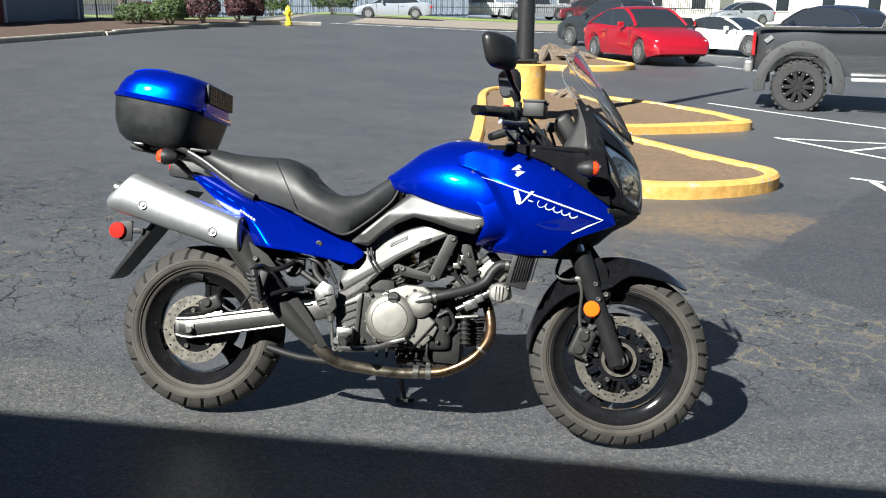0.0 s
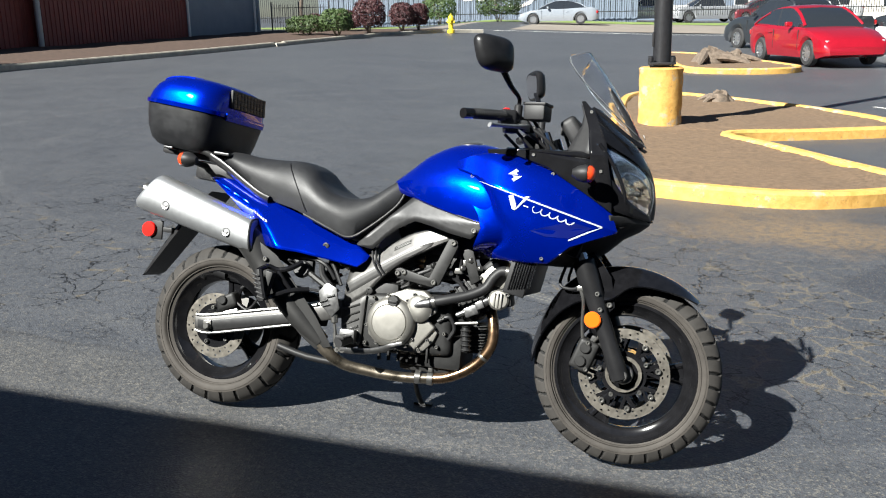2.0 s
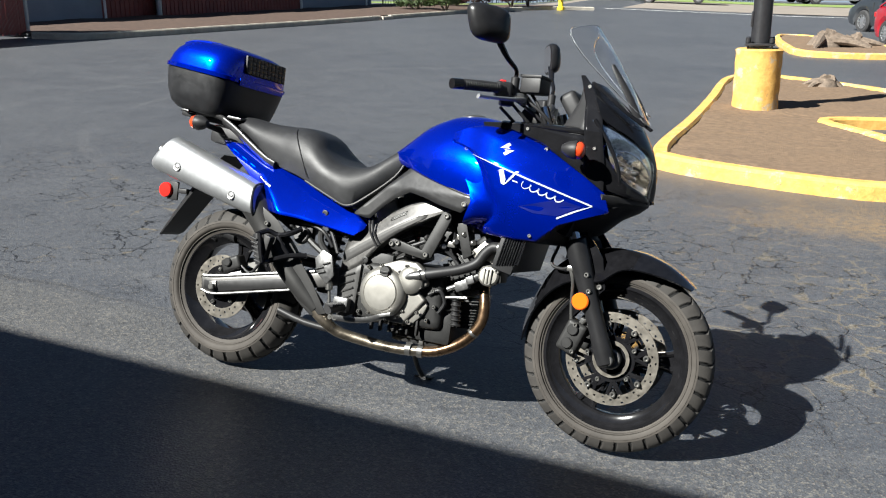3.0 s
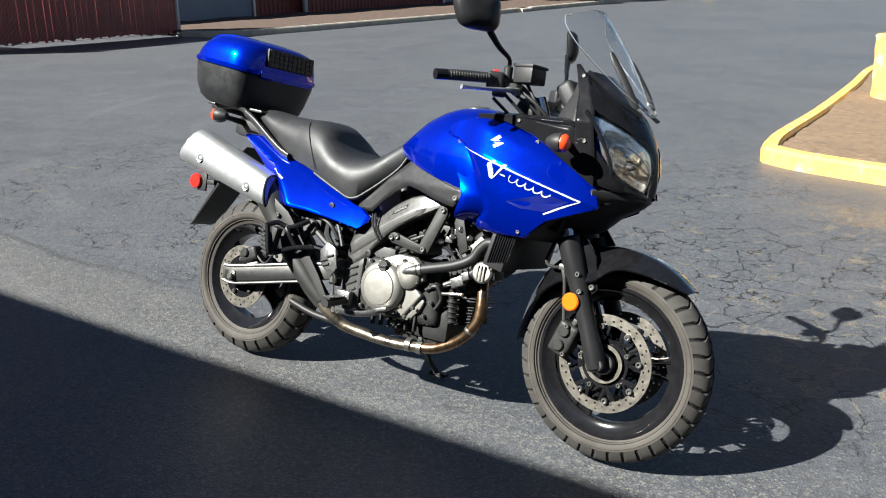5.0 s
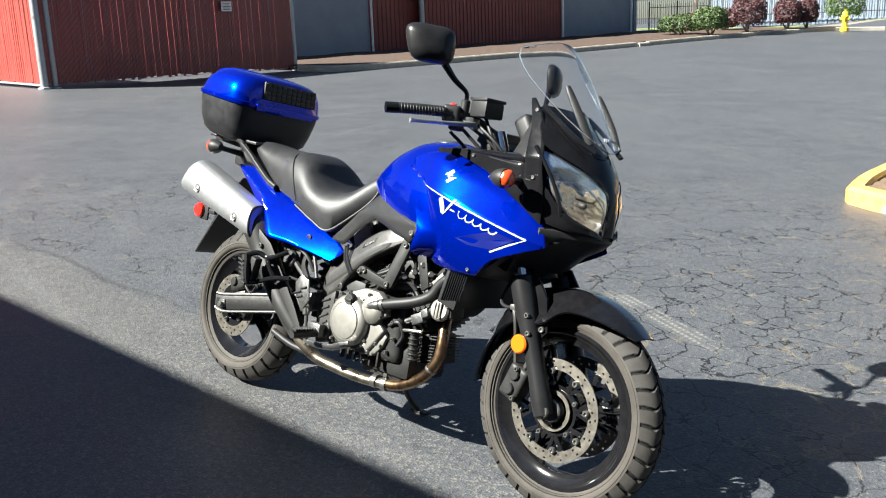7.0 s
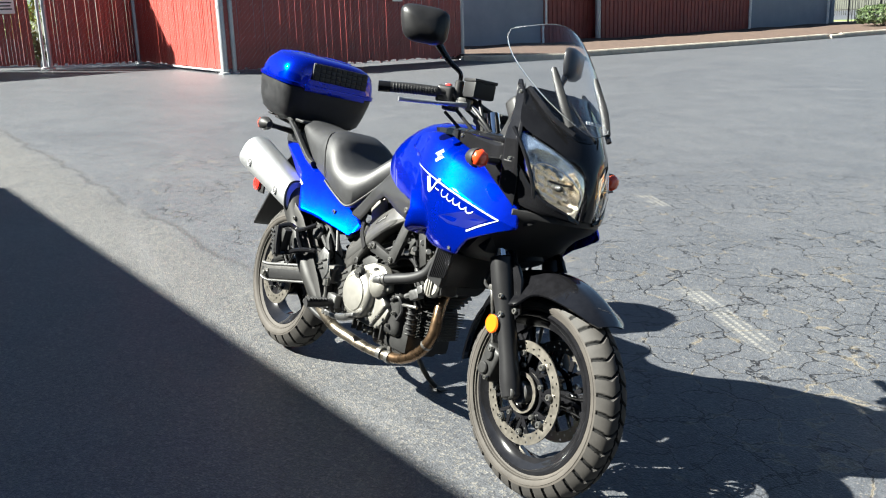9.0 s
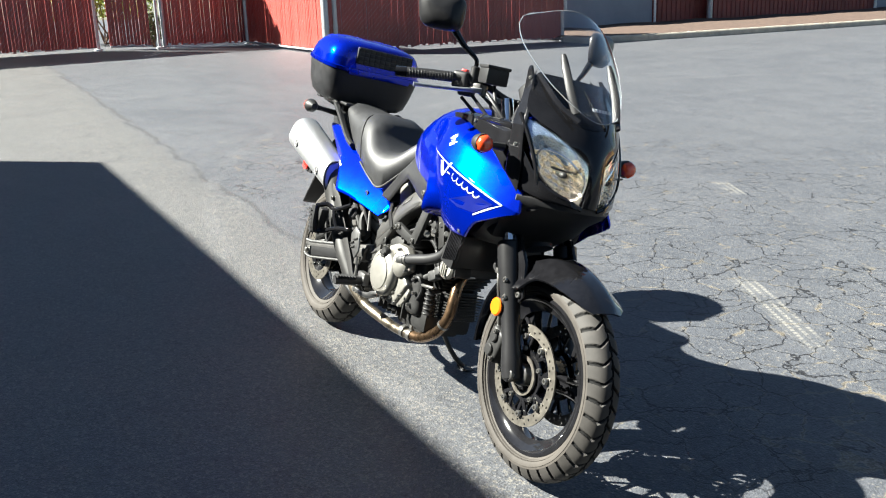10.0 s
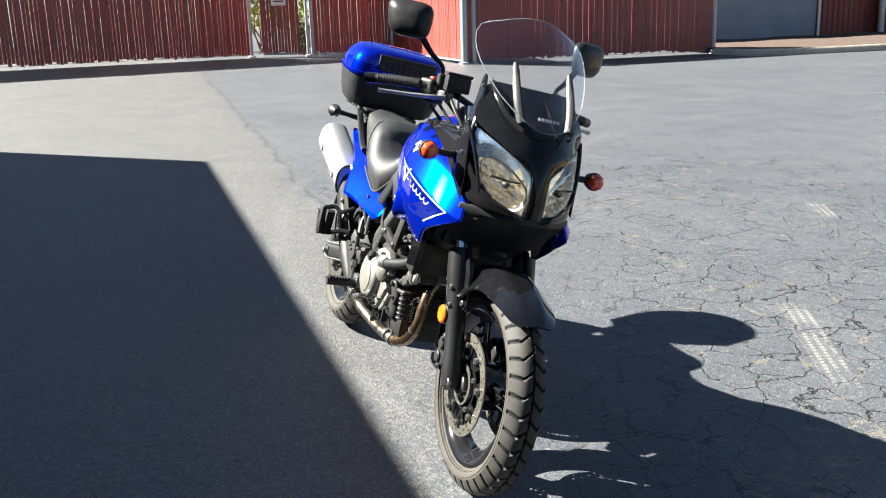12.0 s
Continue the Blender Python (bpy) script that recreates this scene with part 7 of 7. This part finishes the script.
# silencer: a flat-sided can on a slant, narrowing to the front, its ends cut on the skew
MA, MB = Vector((-1.085, -.158, .812)), Vector((-.612, -.155, .672))
ax = (MB - MA).normalized()
sidev = Vector((0, 1, 0))
upv = ax.cross(sidev).normalized() * -1
rings = []
L = (MB - MA).length
for f, k, skew in ((-.012, .55, -.030), (-.004, .80, -.030), (.010, .93, -.028), (.035, .995, -.022), (.08, 1, -.012), (.3, 1, 0), (.6, 1, 0), (.86, 1.0, .012), (.95, 1.0, .020), (.975, .985, .022), (.988, .95, .022), (.992, .82, .022)):
    ring = []
    tall = .080 - .018 * f
    for i in range(48):
        u, v = sround(2 * math.pi * i / 48, 0, 2.7)
        ring.append(MA + ax * (L * f + skew * v) + sidev * .062 * u * k + upv * tall * v * k)
    rings.append(ring)
muf = part("silencer", loft(rings), MUFFLER, bike, "satin silver flat-sided silencer")
part("silencer_trim", tube([MA + ax * (L * .978 + .022 * v) + sidev * .0628 * u + upv * .063 * v for u, v in [sround(2 * math.pi * i / 40, 0, 2.7) for i in range(41)]], .004, 6, 1), MATT_BLACK, muf)
for f, dz in ((.235, .018), (.790, .018)):
    p = MA + ax * L * f + upv * dz + Vector((0, -.0605, 0))
    part("silencer_boss", lathe([(.017, 0), (.016, .004), (.012, .003), (.011, -.003), (.007, -.003), (.007, .003), (.003, .004)], p, (0, -1, .12), 20), BOSS, muf)
part("tail_pipe", lathe([(.024, -.03), (.026, -.03), (.026, .024), (.020, .024), (.020, -.02)], MA, -ax, 20), STEEL, muf)
# shield and pipes
part("heat_shield", tube([(-.690, -.154, .694), (-.640, -.152, .660), (-.585, -.150, .580), (-.500, -.150, .478), (-.420, -.148, .395), (-.330, -.140, .315)], .05, 16, 6, radii=[.062, .060, .050, .046, .042, .030], flat=.92), SHIELD, bike, "dark grey exhaust heat shield")
part("shield_plate", patch([(-.690, .650), (-.60, .664), (-.520, .615), (-.430, .505), (-.350, .405), (-.285, .305)], [(-.690, .640), (-.63, .578), (-.55, .500), (-.480, .410), (-.40, .330), (-.345, .290)], lambda x, z: .192 - .03 * max(0, (x + .62) / .34), 20, 6, .006, -1), SHIELD, bike)
bolt((-.385, -.172, .372), .008, .006)
bolt((-.560, -.192, .600), .009, .006)
header = part("exhaust_pipe", tube([(.255, -.020, .512), (.276, -.050, .478), (.290, -.066, .425), (.287, -.068, .372), (.258, -.068, .320), (.215, -.068, .279), (.158, -.070, .247), (.118, -.072, .233), (.080, -.072, .227)], .0195, 16, 6), BRONZE, bike, "bronze heat-tinted exhaust header")
part("lower_pipe", tube([(.084, -.072, .227), (.02, -.078, .221), (-.06, -.085, .219), (-.15, -.095, .226), (-.25, -.115, .243), (-.31, -.135, .285), (-.35, -.145, .325)], .018, 16, 6, radii=[.0195, .019, .019, .020, .021, .024, .026]), PIPE_STEEL, header, "steel lower exhaust pipe")
part("pipe_band", lathe([(.0215, -.005), (.0225, 0), (.0215, .005)], (.262, -.068, .327), (-.55, 0, -.83), 20), STEEL, header)
cooler = part("oil_cooler", box((.205, .0, .385), (.085, .13, .105), .008, rot_y(-8)), ENGINE_BLACK, bike, "black finned oil cooler ahead of the engine")
for i in range(10):
    part("cooler_fin", box((.208 + .0015 * i, .0, .338 + .0105 * i), (.094, .142, .0035), .001, rot_y(-8)), ENGINE_BLACK, cooler)
part("cooler_bracket", tube([(.165, -.125, .440), (.20, -.130, .446), (.245, -.128, .452)], .006, 8, 4), STEEL, cooler)
for x in (.075, .030):
    part("pipe_clamp", lathe([(.0245, -.010), (.0245, .010)], (x, -.072 - (.075 - x) * .1, .226), (1, .1, 0), 20), STEEL, header)
part("clamp_lug", box((.075, -.075, .262), (.018, .02, .025), .004), STEEL, header)
part("pipe_flange", join(box((.268, -.022, .505), (.05, .05, .012), .004, rot_y(-20)), cyl((.27, -.045, .49), (.27, -.075, .51), .006, 8)), STEEL, header)

# swing arm, brake and chain side
sa = part("swing_arm", join(plate([(-.862, .352), (-.858, .300), (-.80, .292), (-.52, .352), (-.30, .40), (-.28, .46), (-.52, .412), (-.80, .356)], -.142, -.108, .006), plate([(-.862, .352), (-.858, .300), (-.80, .292), (-.52, .352), (-.30, .40), (-.28, .46), (-.52, .412), (-.80, .356)], .108, .142, .006), box((-.34, 0, .43), (.16, .26, .07), .02, rot_y(-12))), FRAME_ALU, bike, "satin aluminium swing arm")
part("arm_edge", tube([(-.855, -.138, .356), (-.80, -.138, .361), (-.66, -.138, .389), (-.52, -.138, .417), (-.36, -.138, .448)], .0075, 8, 3), BRIGHT_ALU, sa, "bright upper edge of the arm")
part("arm_edge", tube([(-.855, -.140, .299), (-.80, -.140, .292), (-.66, -.140, .320), (-.52, -.140, .350), (-.40, -.140, .376)], .0050, 8, 3), BRIGHT_ALU, sa)
part("arm_recess", plate([(-.846, .341), (-.843, .309), (-.80, .300), (-.52, .359), (-.42, .380), (-.42, .414), (-.52, .397), (-.80, .342)], -.1460, -.1415, .002), GREY_COVER, sa, "dark grey recessed side of the arm")
part("axle_block", join(box((-.800, -.146, .325), (.034, .012, .034), .003, rot_y(-9)), cyl((-.797, -.150, .322), (-.797, -.168, .322), .012, 12, bevel=.002)), STEEL, sa)
part("rear_axle", cyl((-.797, -.15, .320), (-.797, .15, .320), .011, 12), STEEL, sa)
cal = part("rear_caliper", join(box((-.735, -.118, .418), (.085, .055, .055), .014, rot_y(-25), 3), cyl((-.745, -.14, .425), (-.745, -.155, .425), .017, 16, bevel=.003), box((-.70, -.105, .385), (.03, .02, .09), .005, rot_y(-10))), ENGINE_BLACK, bike, "dark rear brake caliper")
part("torque_arm", tube([(-.79, -.128, .352), (-.745, -.128, .375), (-.69, -.125, .392)], .008, 8, 2), ALU, cal)
part("rear_hose", tube([(-.70, -.13, .425), (-.64, -.14, .400), (-.58, -.15, .47), (-.54, -.15, .51), (-.44, -.14, .505), (-.35, -.14, .50)], .005, 8, 5), MATT_BLACK, bike)
pp = part("passenger_peg", tube([(-.548, -.262, .560), (-.528, -.270, .495), (-.518, -.268, .455)], .016, 10, 3, flat=1.3), MATT_BLACK, bike, "folded black passenger foot peg")
for i in range(6):
    part("peg_rib", box((-.547 + .0055 * i, -.284, .545 - .016 * i), (.030, .008, .007), .002, rot_y(15)), MATT_BLACK, pp)
part("peg_hinge", box((-.518, -.243, .512), (.030, .034, .100), .006, rot_y(14)), ENGINE_BLACK, pp)
part("peg_clamp", join(tube([(-.548, -.262, .560), (-.53, -.225, .575), (-.50, -.205, .565), (-.455, -.20, .575), (-.42, -.17, .60)], .010, 8, 5), tube([(-.520, -.262, .462), (-.50, -.23, .470), (-.44, -.205, .495), (-.38, -.18, .505)], .010, 8, 5), tube([(-.50, -.205, .565), (-.47, -.21, .53), (-.44, -.205, .495)], .008, 8, 4)), GLOSS_BLACK, pp, "black peg bracket over the exhaust")
part("hose_guide", tube([(-.566, -.19, .57), (-.57, -.2, .53), (-.545, -.2, .47), (-.535, -.195, .44)], .005, 8, 5), MATT_BLACK, bike)
part("chain_guard", tube([(-.80, .125, .445), (-.6, .125, .455), (-.42, .125, .44)], .018, 8, 3, flat=1.6), MATT_BLACK, bike)
part("hugger", tube([(-.80, -.04, .505), (-.87, -.04, .515), (-.90, -.04, .49)], .008, 8, 3, flat=2.5), MATT_BLACK, bike)
# shock absorber with its adjuster
shock = part("shock", cyl((-.36, 0, .64), (-.40, 0, .36), .024, 14), ENGINE_BLACK, bike, "black rear shock absorber with coil spring")
for i in range(8):
    part("coil", lathe([(.036, -.006), (.042, 0), (.036, .006)], (-.362 - .0045 * i, 0, .62 - .03 * i), (.1, 0, 1), 20), ENGINE_BLACK, shock)
part("preload_knob", join(lathe([(.030, 0), (.033, .004), (.033, .016), (.028, .022), (.014, .022), (.012, .026)], (-.432, -.135, .572), (0, -1, .2), 14), box((-.425, -.12, .58), (.06, .03, .06), .01)), MATT_BLACK, bike, "black preload adjuster knob")
# ---- frame and engine ----
FRAME_FOLD = [(-.27, .535), (-.142, .616), (-.064, .662), (.024, .709), (.113, .740), (.40, .870)]
FRAME_GREY = material("dark_frame_paint", (0.070, 0.069, 0.068), 0.45, 0.6, noise_scale=40, noise_amount=0.10)


def frame_y(x, z):
    """The spar's outer face: an upper face that leans in above the fold."""
    w = interp([(-.30, .134), (-.15, .149), (0, .162), (.10, .158), (.3, .11)], x)[0]
    return w - .02 - .42 * max(0, z - interp(FRAME_FOLD, x)[0])


for sg in (-1, 1):
    fr = part("frame_beam", patch([(-.262, .600), (-.225, .632), (-.186, .660), (-.10, .708), (-.02, .750), (.06, .770), (.20, .82), (.40, .90)], [(-.272, .447), (-.230, .472), (-.185, .501), (-.148, .548), (-.10, .598), (-.03, .650), (.085, .712), (.22, .78), (.40, .84)], frame_y, 44, 16, .05, sg), FRAME_ALU, bike, "satin alloy twin-spar frame")
    part("frame_recess", patch([(-.262, .540), (-.142, .616), (-.064, .662), (.024, .709), (.075, .726)], [(-.262, .488), (-.178, .545), (-.123, .582), (-.052, .636), (.060, .704)], lambda x, z: frame_y(x, z) + .0022, 24, 5, .005, sg), FRAME_GREY, fr, "dark painted side of the spar")
    part("frame_plate", patch([(-.273, .445), (-.225, .474), (-.176, .503)], [(-.256, .300), (-.220, .304), (-.184, .322)], lambda x, z: .128 + .12 * (x + .27), 10, 14, .045, sg), FRAME_GREY, fr, "dark grey lower frame plate")
    for i in range(5):
        zz = .455 - i * .027
        part("plate_rib", tube([(-.262 + .004 * i, sg * .1305, zz - .012), (-.225 + .002 * i, sg * .1355, zz + .004), (-.196, sg * .1395, zz + .016)], .0035, 6, 3), FRAME_GREY, fr)
    part("frame_label", patch([(-.095, .689), (-.022, .7285)], [(-.090, .670), (-.017, .7085)], lambda x, z: frame_y(x, z) + .0016, 6, 3, .002, sg), LABEL, fr, "small grey printed label")
    for i in range(3):
        part("label_bar", patch([(-.088, .6875 - i * .0052), (-.026, .7205 - i * .0052)], [(-.088, .6850 - i * .0052), (-.026, .7180 - i * .0052)], lambda x, z: frame_y(x, z) + .0030, 6, 1, .001, sg), ENGINE_BLACK, fr)
    part("frame_tie", tube([(-.170, sg * .126, .668), (-.158, sg * .134, .625), (-.122, sg * .136, .575)], .0045, 6, 4), MATT_BLACK, fr)
    part("frame_tie", tube([(-.158, sg * .128, .675), (-.146, sg * .136, .632), (-.112, sg * .138, .584)], .0045, 6, 4), MATT_BLACK, fr)
    bolt((-.168, sg * .126, .522), .013, .004, (0, sg, 0), ENGINE_BLACK, fr)
    br = part("engine_hanger", plate([(-.070, .612), (-.052, .618), (.058, .592), (.118, .735), (.150, .738), (.155, .712), (.098, .570), (.070, .560), (-.062, .580)], sg * .132, sg * .150, .005), ENGINE_BLACK, bike, "black engine mounting bracket")
    for q in ((-.058, .598), (-.035, .604), (.078, .578), (.138, .722)):
        bolt((q[0], sg * .150, q[1]), .010, .008, (0, sg, 0), None, br)
    # front downtube side
    part("front_hanger", plate([(.16, .70), (.20, .71), (.235, .60), (.205, .58)], sg * .10, sg * .118, .004), ENGINE_BLACK, bike)

case = part("crankcase", join(box((-.03, 0, .415), (.36, .25, .22), .03, rot_y(-4), 3), box((.07, 0, .33), (.24, .20, .13), .025, None, 2), box((-.14, 0, .47), (.16, .22, .18), .03, None, 2), cyl((-.20, -.12, .39), (-.20, .12, .39), .05, 20)), ENGINE_BLACK, bike, "dark engine crankcase")
for i in range(6):
    part("crankcase_rib", box((-.11 + .036 * i, -.122, .312 + .002 * i), (.008, .02, .07), .002), ENGINE_BLACK, case)
for q in ((-.145, .500), (-.165, .335), (.012, .305), (.105, .350), (.118, .455), (-.02, .302), (.128, .400)):
    bolt((q[0], -.128, q[1]), .007, .012, (0, -1, 0), None, case)
side = part("clutch_side_cover", join(plate([(-.160, .430), (-.152, .370), (-.115, .335), (-.045, .322), (.020, .320), (.062, .372), (.098, .418), (.060, .448), (.098, .470), (.090, .515), (.045, .545), (-.020, .545), (-.085, .520), (-.140, .480)], -.150, -.118, .008, seg=3),
                                         plate([(.005, .318), (.050, .322), (.090, .365), (.105, .40), (.080, .425), (.045, .40)], -.138, -.11, .006)), CAST, bike, "cast silver engine side cover")
part("clutch_cover", lathe([(.088, -.010), (.090, .012), (.086, .022), (.078, .030), (.066, .034), (.064, .031), (.030, .033), (.010, .034)], (-.064, -.148, .422), (0, -1, 0), 56), CAST, side, "round satin clutch cover")
part("clutch_dome", lathe([(.0655, .030), (.062, .037), (.045, .0395), (.02, .040)], (-.064, -.148, .422), (0, -1, 0), 48), CAST, side)
part("oil_filler", join(lathe([(.022, 0), (.022, .012), (.018, .018), (.010, .018)], (-.055, -.168, .497), (0, -1, .1), 18), box((-.055, -.188, .497), (.034, .008, .010), .003)), ENGINE_BLACK, side, "black oil filler cap")
for a in range(0, 360, 45):
    bolt((-.064 + .097 * math.cos(radians(a + 12)), -.148, .422 + .097 * math.sin(radians(a + 12))), .0065, .010, (0, -1, 0), None, side)
pump = part("water_pump_cover", join(lathe([(.048, 0), (.048, .012), (.040, .020), (.022, .026), (.01, .026)], (.035, -.148, .480), (0, -1, 0), 28), plate([(.00, .50), (.03, .53), (.075, .52), (.085, .47), (.065, .45), (.045, .47)], -.160, -.145, .005)), CAST, side, "cast water pump cover")
for q in ((.075, .512), (.078, .463), (.015, .528), (.006, .345), (.075, .372), (.045, .335)):
    bolt((q[0], -.152, q[1]), .0065, .012, (0, -1, 0), None, side)
part("sight_glass", lathe([(.014, 0), (.014, .006), (.009, .006), (.008, .003)], (.028, -.138, .350), (0, -1, 0), 18), STEEL, side)
# water hose with its metal spigot
part("hose_spigot", tube([(.015, -.155, .487), (.045, -.165, .498), (.075, -.165, .506)], .016, 14, 3), ALU, bike, "polished water spigot")
part("radiator_hose", tube([(.07, -.162, .505), (.13, -.155, .522), (.205, -.140, .545), (.26, -.128, .575), (.285, -.122, .615), (.315, -.12, .640), (.36, -.12, .635)], .0185, 14, 6), MATT_BLACK, bike, "black rubber radiator hose")
for p_, d_ in (((.088, -.161, .510), (1, .1, .3)), ((.335, -.12, .640), (1, 0, 0))):
    part("hose_clip", lathe([(.0205, -.006), (.0205, .006)], p_, d_, 18), STEEL, bike)
# cylinders: front one lies forward, rear one back
for name, c, d in (("front_cylinder", Vector((.14, 0, .47)), Vector((.72, 0, .69))), ("rear_cylinder", Vector((-.04, 0, .53)), Vector((-.40, 0, .92)))):
    d.normalize()
    q = d.to_track_quat('Z', 'Y').to_matrix()
    q = Matrix.Rotation(math.atan2(d.x, d.z), 3, 'Y')
    cylb = part(name, join(box(c + d * .06, (.13, .16, .14), .015, q), box(c + d * .16, (.15, .19, .06), .015, q, 2), box(c + d * .215, (.135, .175, .07), .02, q, 3)), ENGINE_BLACK, bike, "dark finned engine cylinder")
    for i in range(5):
        part("fin", box(c + d * (.02 + .022 * i), (.145, .175, .006), .002, q), ENGINE_BLACK, cylb)
    part("head_cover", box(c + d * .20 + Vector((0, -.095, 0)), (.09, .02, .09), .01, q, 2), CAST, cylb, "cast silver cylinder head cover")
    for u in (-.035, .035):
        bolt(c + d * .20 + Matrix.Rotation(math.atan2(d.x, d.z), 3, 'Y') @ Vector((u, -.105, u)), .007, .008, (0, -1, 0), None, cylb)
part("coolant_fitting", join(cyl((.20, -.10, .485), (.285, -.11, .545), .016, 12), box((.215, -.115, .490), (.05, .03, .035), .006, rot_y(-25)), box((.245, -.118, .515), (.03, .028, .028), .005, rot_y(-25)), cyl((.165, -.12, .47), (.215, -.12, .495), .010, 10)), ALU, bike, "bare alloy coolant fittings")
part("oil_filter", join(lathe([(.034, 0), (.036, .01), (.036, .05), (.030, .058)], (.275, -.06, .548), (.35, -1, .1), 24), box((.315, -.095, .545), (.08, .07, .065), .012, rot_y(-12), 2)), ENGINE_BLACK, bike)
part("filter_cover", lathe([(.036, 0), (.036, .012), (.030, .018), (.012, .020)], (.312, -.125, .540), (.1, -1, .1), 28), CAST, bike, "ribbed cast alloy cover")
for k in (-.012, 0, .012):
    part("cover_rib", box((.312 + k, -.146, .540), (.006, .008, .050), .002), CAST, bike)
bolt((.342, -.13, .562), .010, .012)
part("radiator", join(box((.395, 0, .625), (.045, .33, .115), .008, rot_y(12)), box((.382, -.172, .63), (.075, .02, .13), .006, rot_y(12))), MATT_BLACK, bike, "black radiator with side guard")
for i in range(9):
    part("radiator_slat", box((.362 + i * .009, -.184, .632 + i * .0015), (.004, .006, .10), .001, rot_y(12)), GLOSS_BLACK, bike)
# breather and wiring clutter
part("spark_coil", tube([(.198, -.105, .445), (.200, -.108, .40), (.206, -.105, .345)], .015, 12, 5, radii=[.018, .014, .016, .013, .016, .014, .016]), MATT_BLACK, bike)
for i in range(6):
    part("coil_ring", lathe([(.019, -.003), (.021, 0), (.019, .003)], (.198 + .0014 * i, -.106, .435 - .017 * i), (0, 0, 1), 16), ENGINE_BLACK, bike)
for pts in ([(.02, -.13, .56), (.08, -.13, .585), (.13, -.11, .60), (.17, -.10, .575)], [(-.05, -.12, .56), (0, -.125, .595), (.05, -.12, .62), (.10, -.10, .66)], [(.15, -.09, .66), (.18, -.10, .62), (.22, -.10, .60), (.25, -.1, .56)], [(.10, -.13, .44), (.14, -.13, .46), (.16, -.12, .42), (.14, -.12, .38)], [(-.30, -.14, .55), (-.34, -.15, .60), (-.42, -.14, .62), (-.5, -.12, .60)], [(-.33, -.13, .62), (-.30, -.14, .58), (-.27, -.15, .53)], [(.13, -.12, .70), (.16, -.11, .66), (.15, -.10, .60), (.19, -.1, .55)]):
    part("hose", tube(pts, .007, 8, 6), MATT_BLACK, bike)
for q in ((.12, -.115, .612), (.165, -.12, .635), (.19, -.11, .665), (.10, -.12, .645), (.06, -.125, .635), (.225, -.105, .64)):
    part("throttle_fitting", join(cyl(q, (q[0] + .012, q[1] - .012, q[2] + .004), .010, 10, bevel=.002), box((q[0] - .01, q[1] + .01, q[2] - .01), (.03, .02, .02), .004)), STEEL if q[0] > .11 else ENGINE_BLACK, bike)
part("airbox", box((.08, 0, .74), (.30, .20, .14), .03, None, 2), MATT_BLACK, bike)
part("throttle_body", box((.09, 0, .63), (.16, .16, .09), .02, None, 2), ENGINE_BLACK, bike)

# foot controls
part("heel_guard", plate([(-.342, .503), (-.312, .538), (-.272, .522), (-.256, .450), (-.282, .414), (-.330, .455)], -.186, -.178, .004), ALU, bike, "bare alloy heel guard")
for q in ((-.318, .470), (-.308, .455), (-.292, .490)):
    part("guard_slot", tube([(q[0] - .012, -.1875, q[1] - .004), (q[0] + .016, -.1875, q[1] + .006)], .004, 8, 1), ENGINE_BLACK, bike)
part("brake_cylinder", join(cyl((-.280, -.17, .425), (-.275, -.17, .395), .013, 12, bevel=.002), cyl((-.276, -.17, .40), (-.256, -.172, .292), .0055, 10), cyl((-.270, -.17, .36), (-.262, -.171, .31), .008, 10)), STEEL, bike, "rear brake rod and cylinder")
peg = part("foot_peg", tube([(-.215, -.15, .345), (-.212, -.20, .343), (-.208, -.285, .342)], .013, 10, 2, flat=1.4), MATT_BLACK, bike, "black foot peg with a ribbed rubber")
for i in range(7):
    part("peg_rib", box((-.208, -.205 - .012 * i, .358), (.034, .006, .012), .002), MATT_BLACK, peg)
part("peg_bracket", join(box((-.225, -.155, .352), (.06, .03, .05), .008), cyl((-.25, -.16, .33), (-.25, -.18, .33), .012, 12)), ALU, peg)
part("brake_pedal", join(tube([(-.245, -.165, .300), (-.17, -.178, .305), (-.10, -.185, .318), (-.03, -.192, .345)], .009, 10, 5, flat=1.5), box((-.025, -.198, .350), (.055, .030, .012), .003, rot_y(-18))), ALU, bike, "bare alloy rear brake pedal")
for p0 in (-.255, -.235):
    bolt((p0, -.165, .30), .011, .012)
part("foot_peg", tube([(-.215, .15, .345), (-.212, .20, .343), (-.208, .285, .342)], .014, 10, 2, flat=1.4), MATT_BLACK, bike, "black foot peg on the far side")
part("passenger_peg_hanger", join(tube([(-.36, -.13, .60), (-.345, -.15, .56), (-.30, -.165, .52)], .012, 8, 3), tube([(-.47, -.13, .61), (-.40, -.14, .56), (-.31, -.15, .51)], .012, 8, 3)), ENGINE_BLACK, bike)
# side stand on the left, its foot on the ground
stand = part("side_stand", join(tube([(-.06, .11, .26), (-.055, .20, .13), (-.05, .27, .066)], .010, 12, 3), box((-.045, .285, .0605), (.075, .045, .010), .004)), ENGINE_BLACK, bike, "black side stand")
part("center_brace", tube([(-.52, -.10, .275), (-.40, -.10, .248), (-.25, -.09, .238)], .013, 10, 3), MATT_BLACK, bike)
part("sump", box((.05, 0, .275), (.20, .16, .06), .02, None, 2), ENGINE_BLACK, bike)
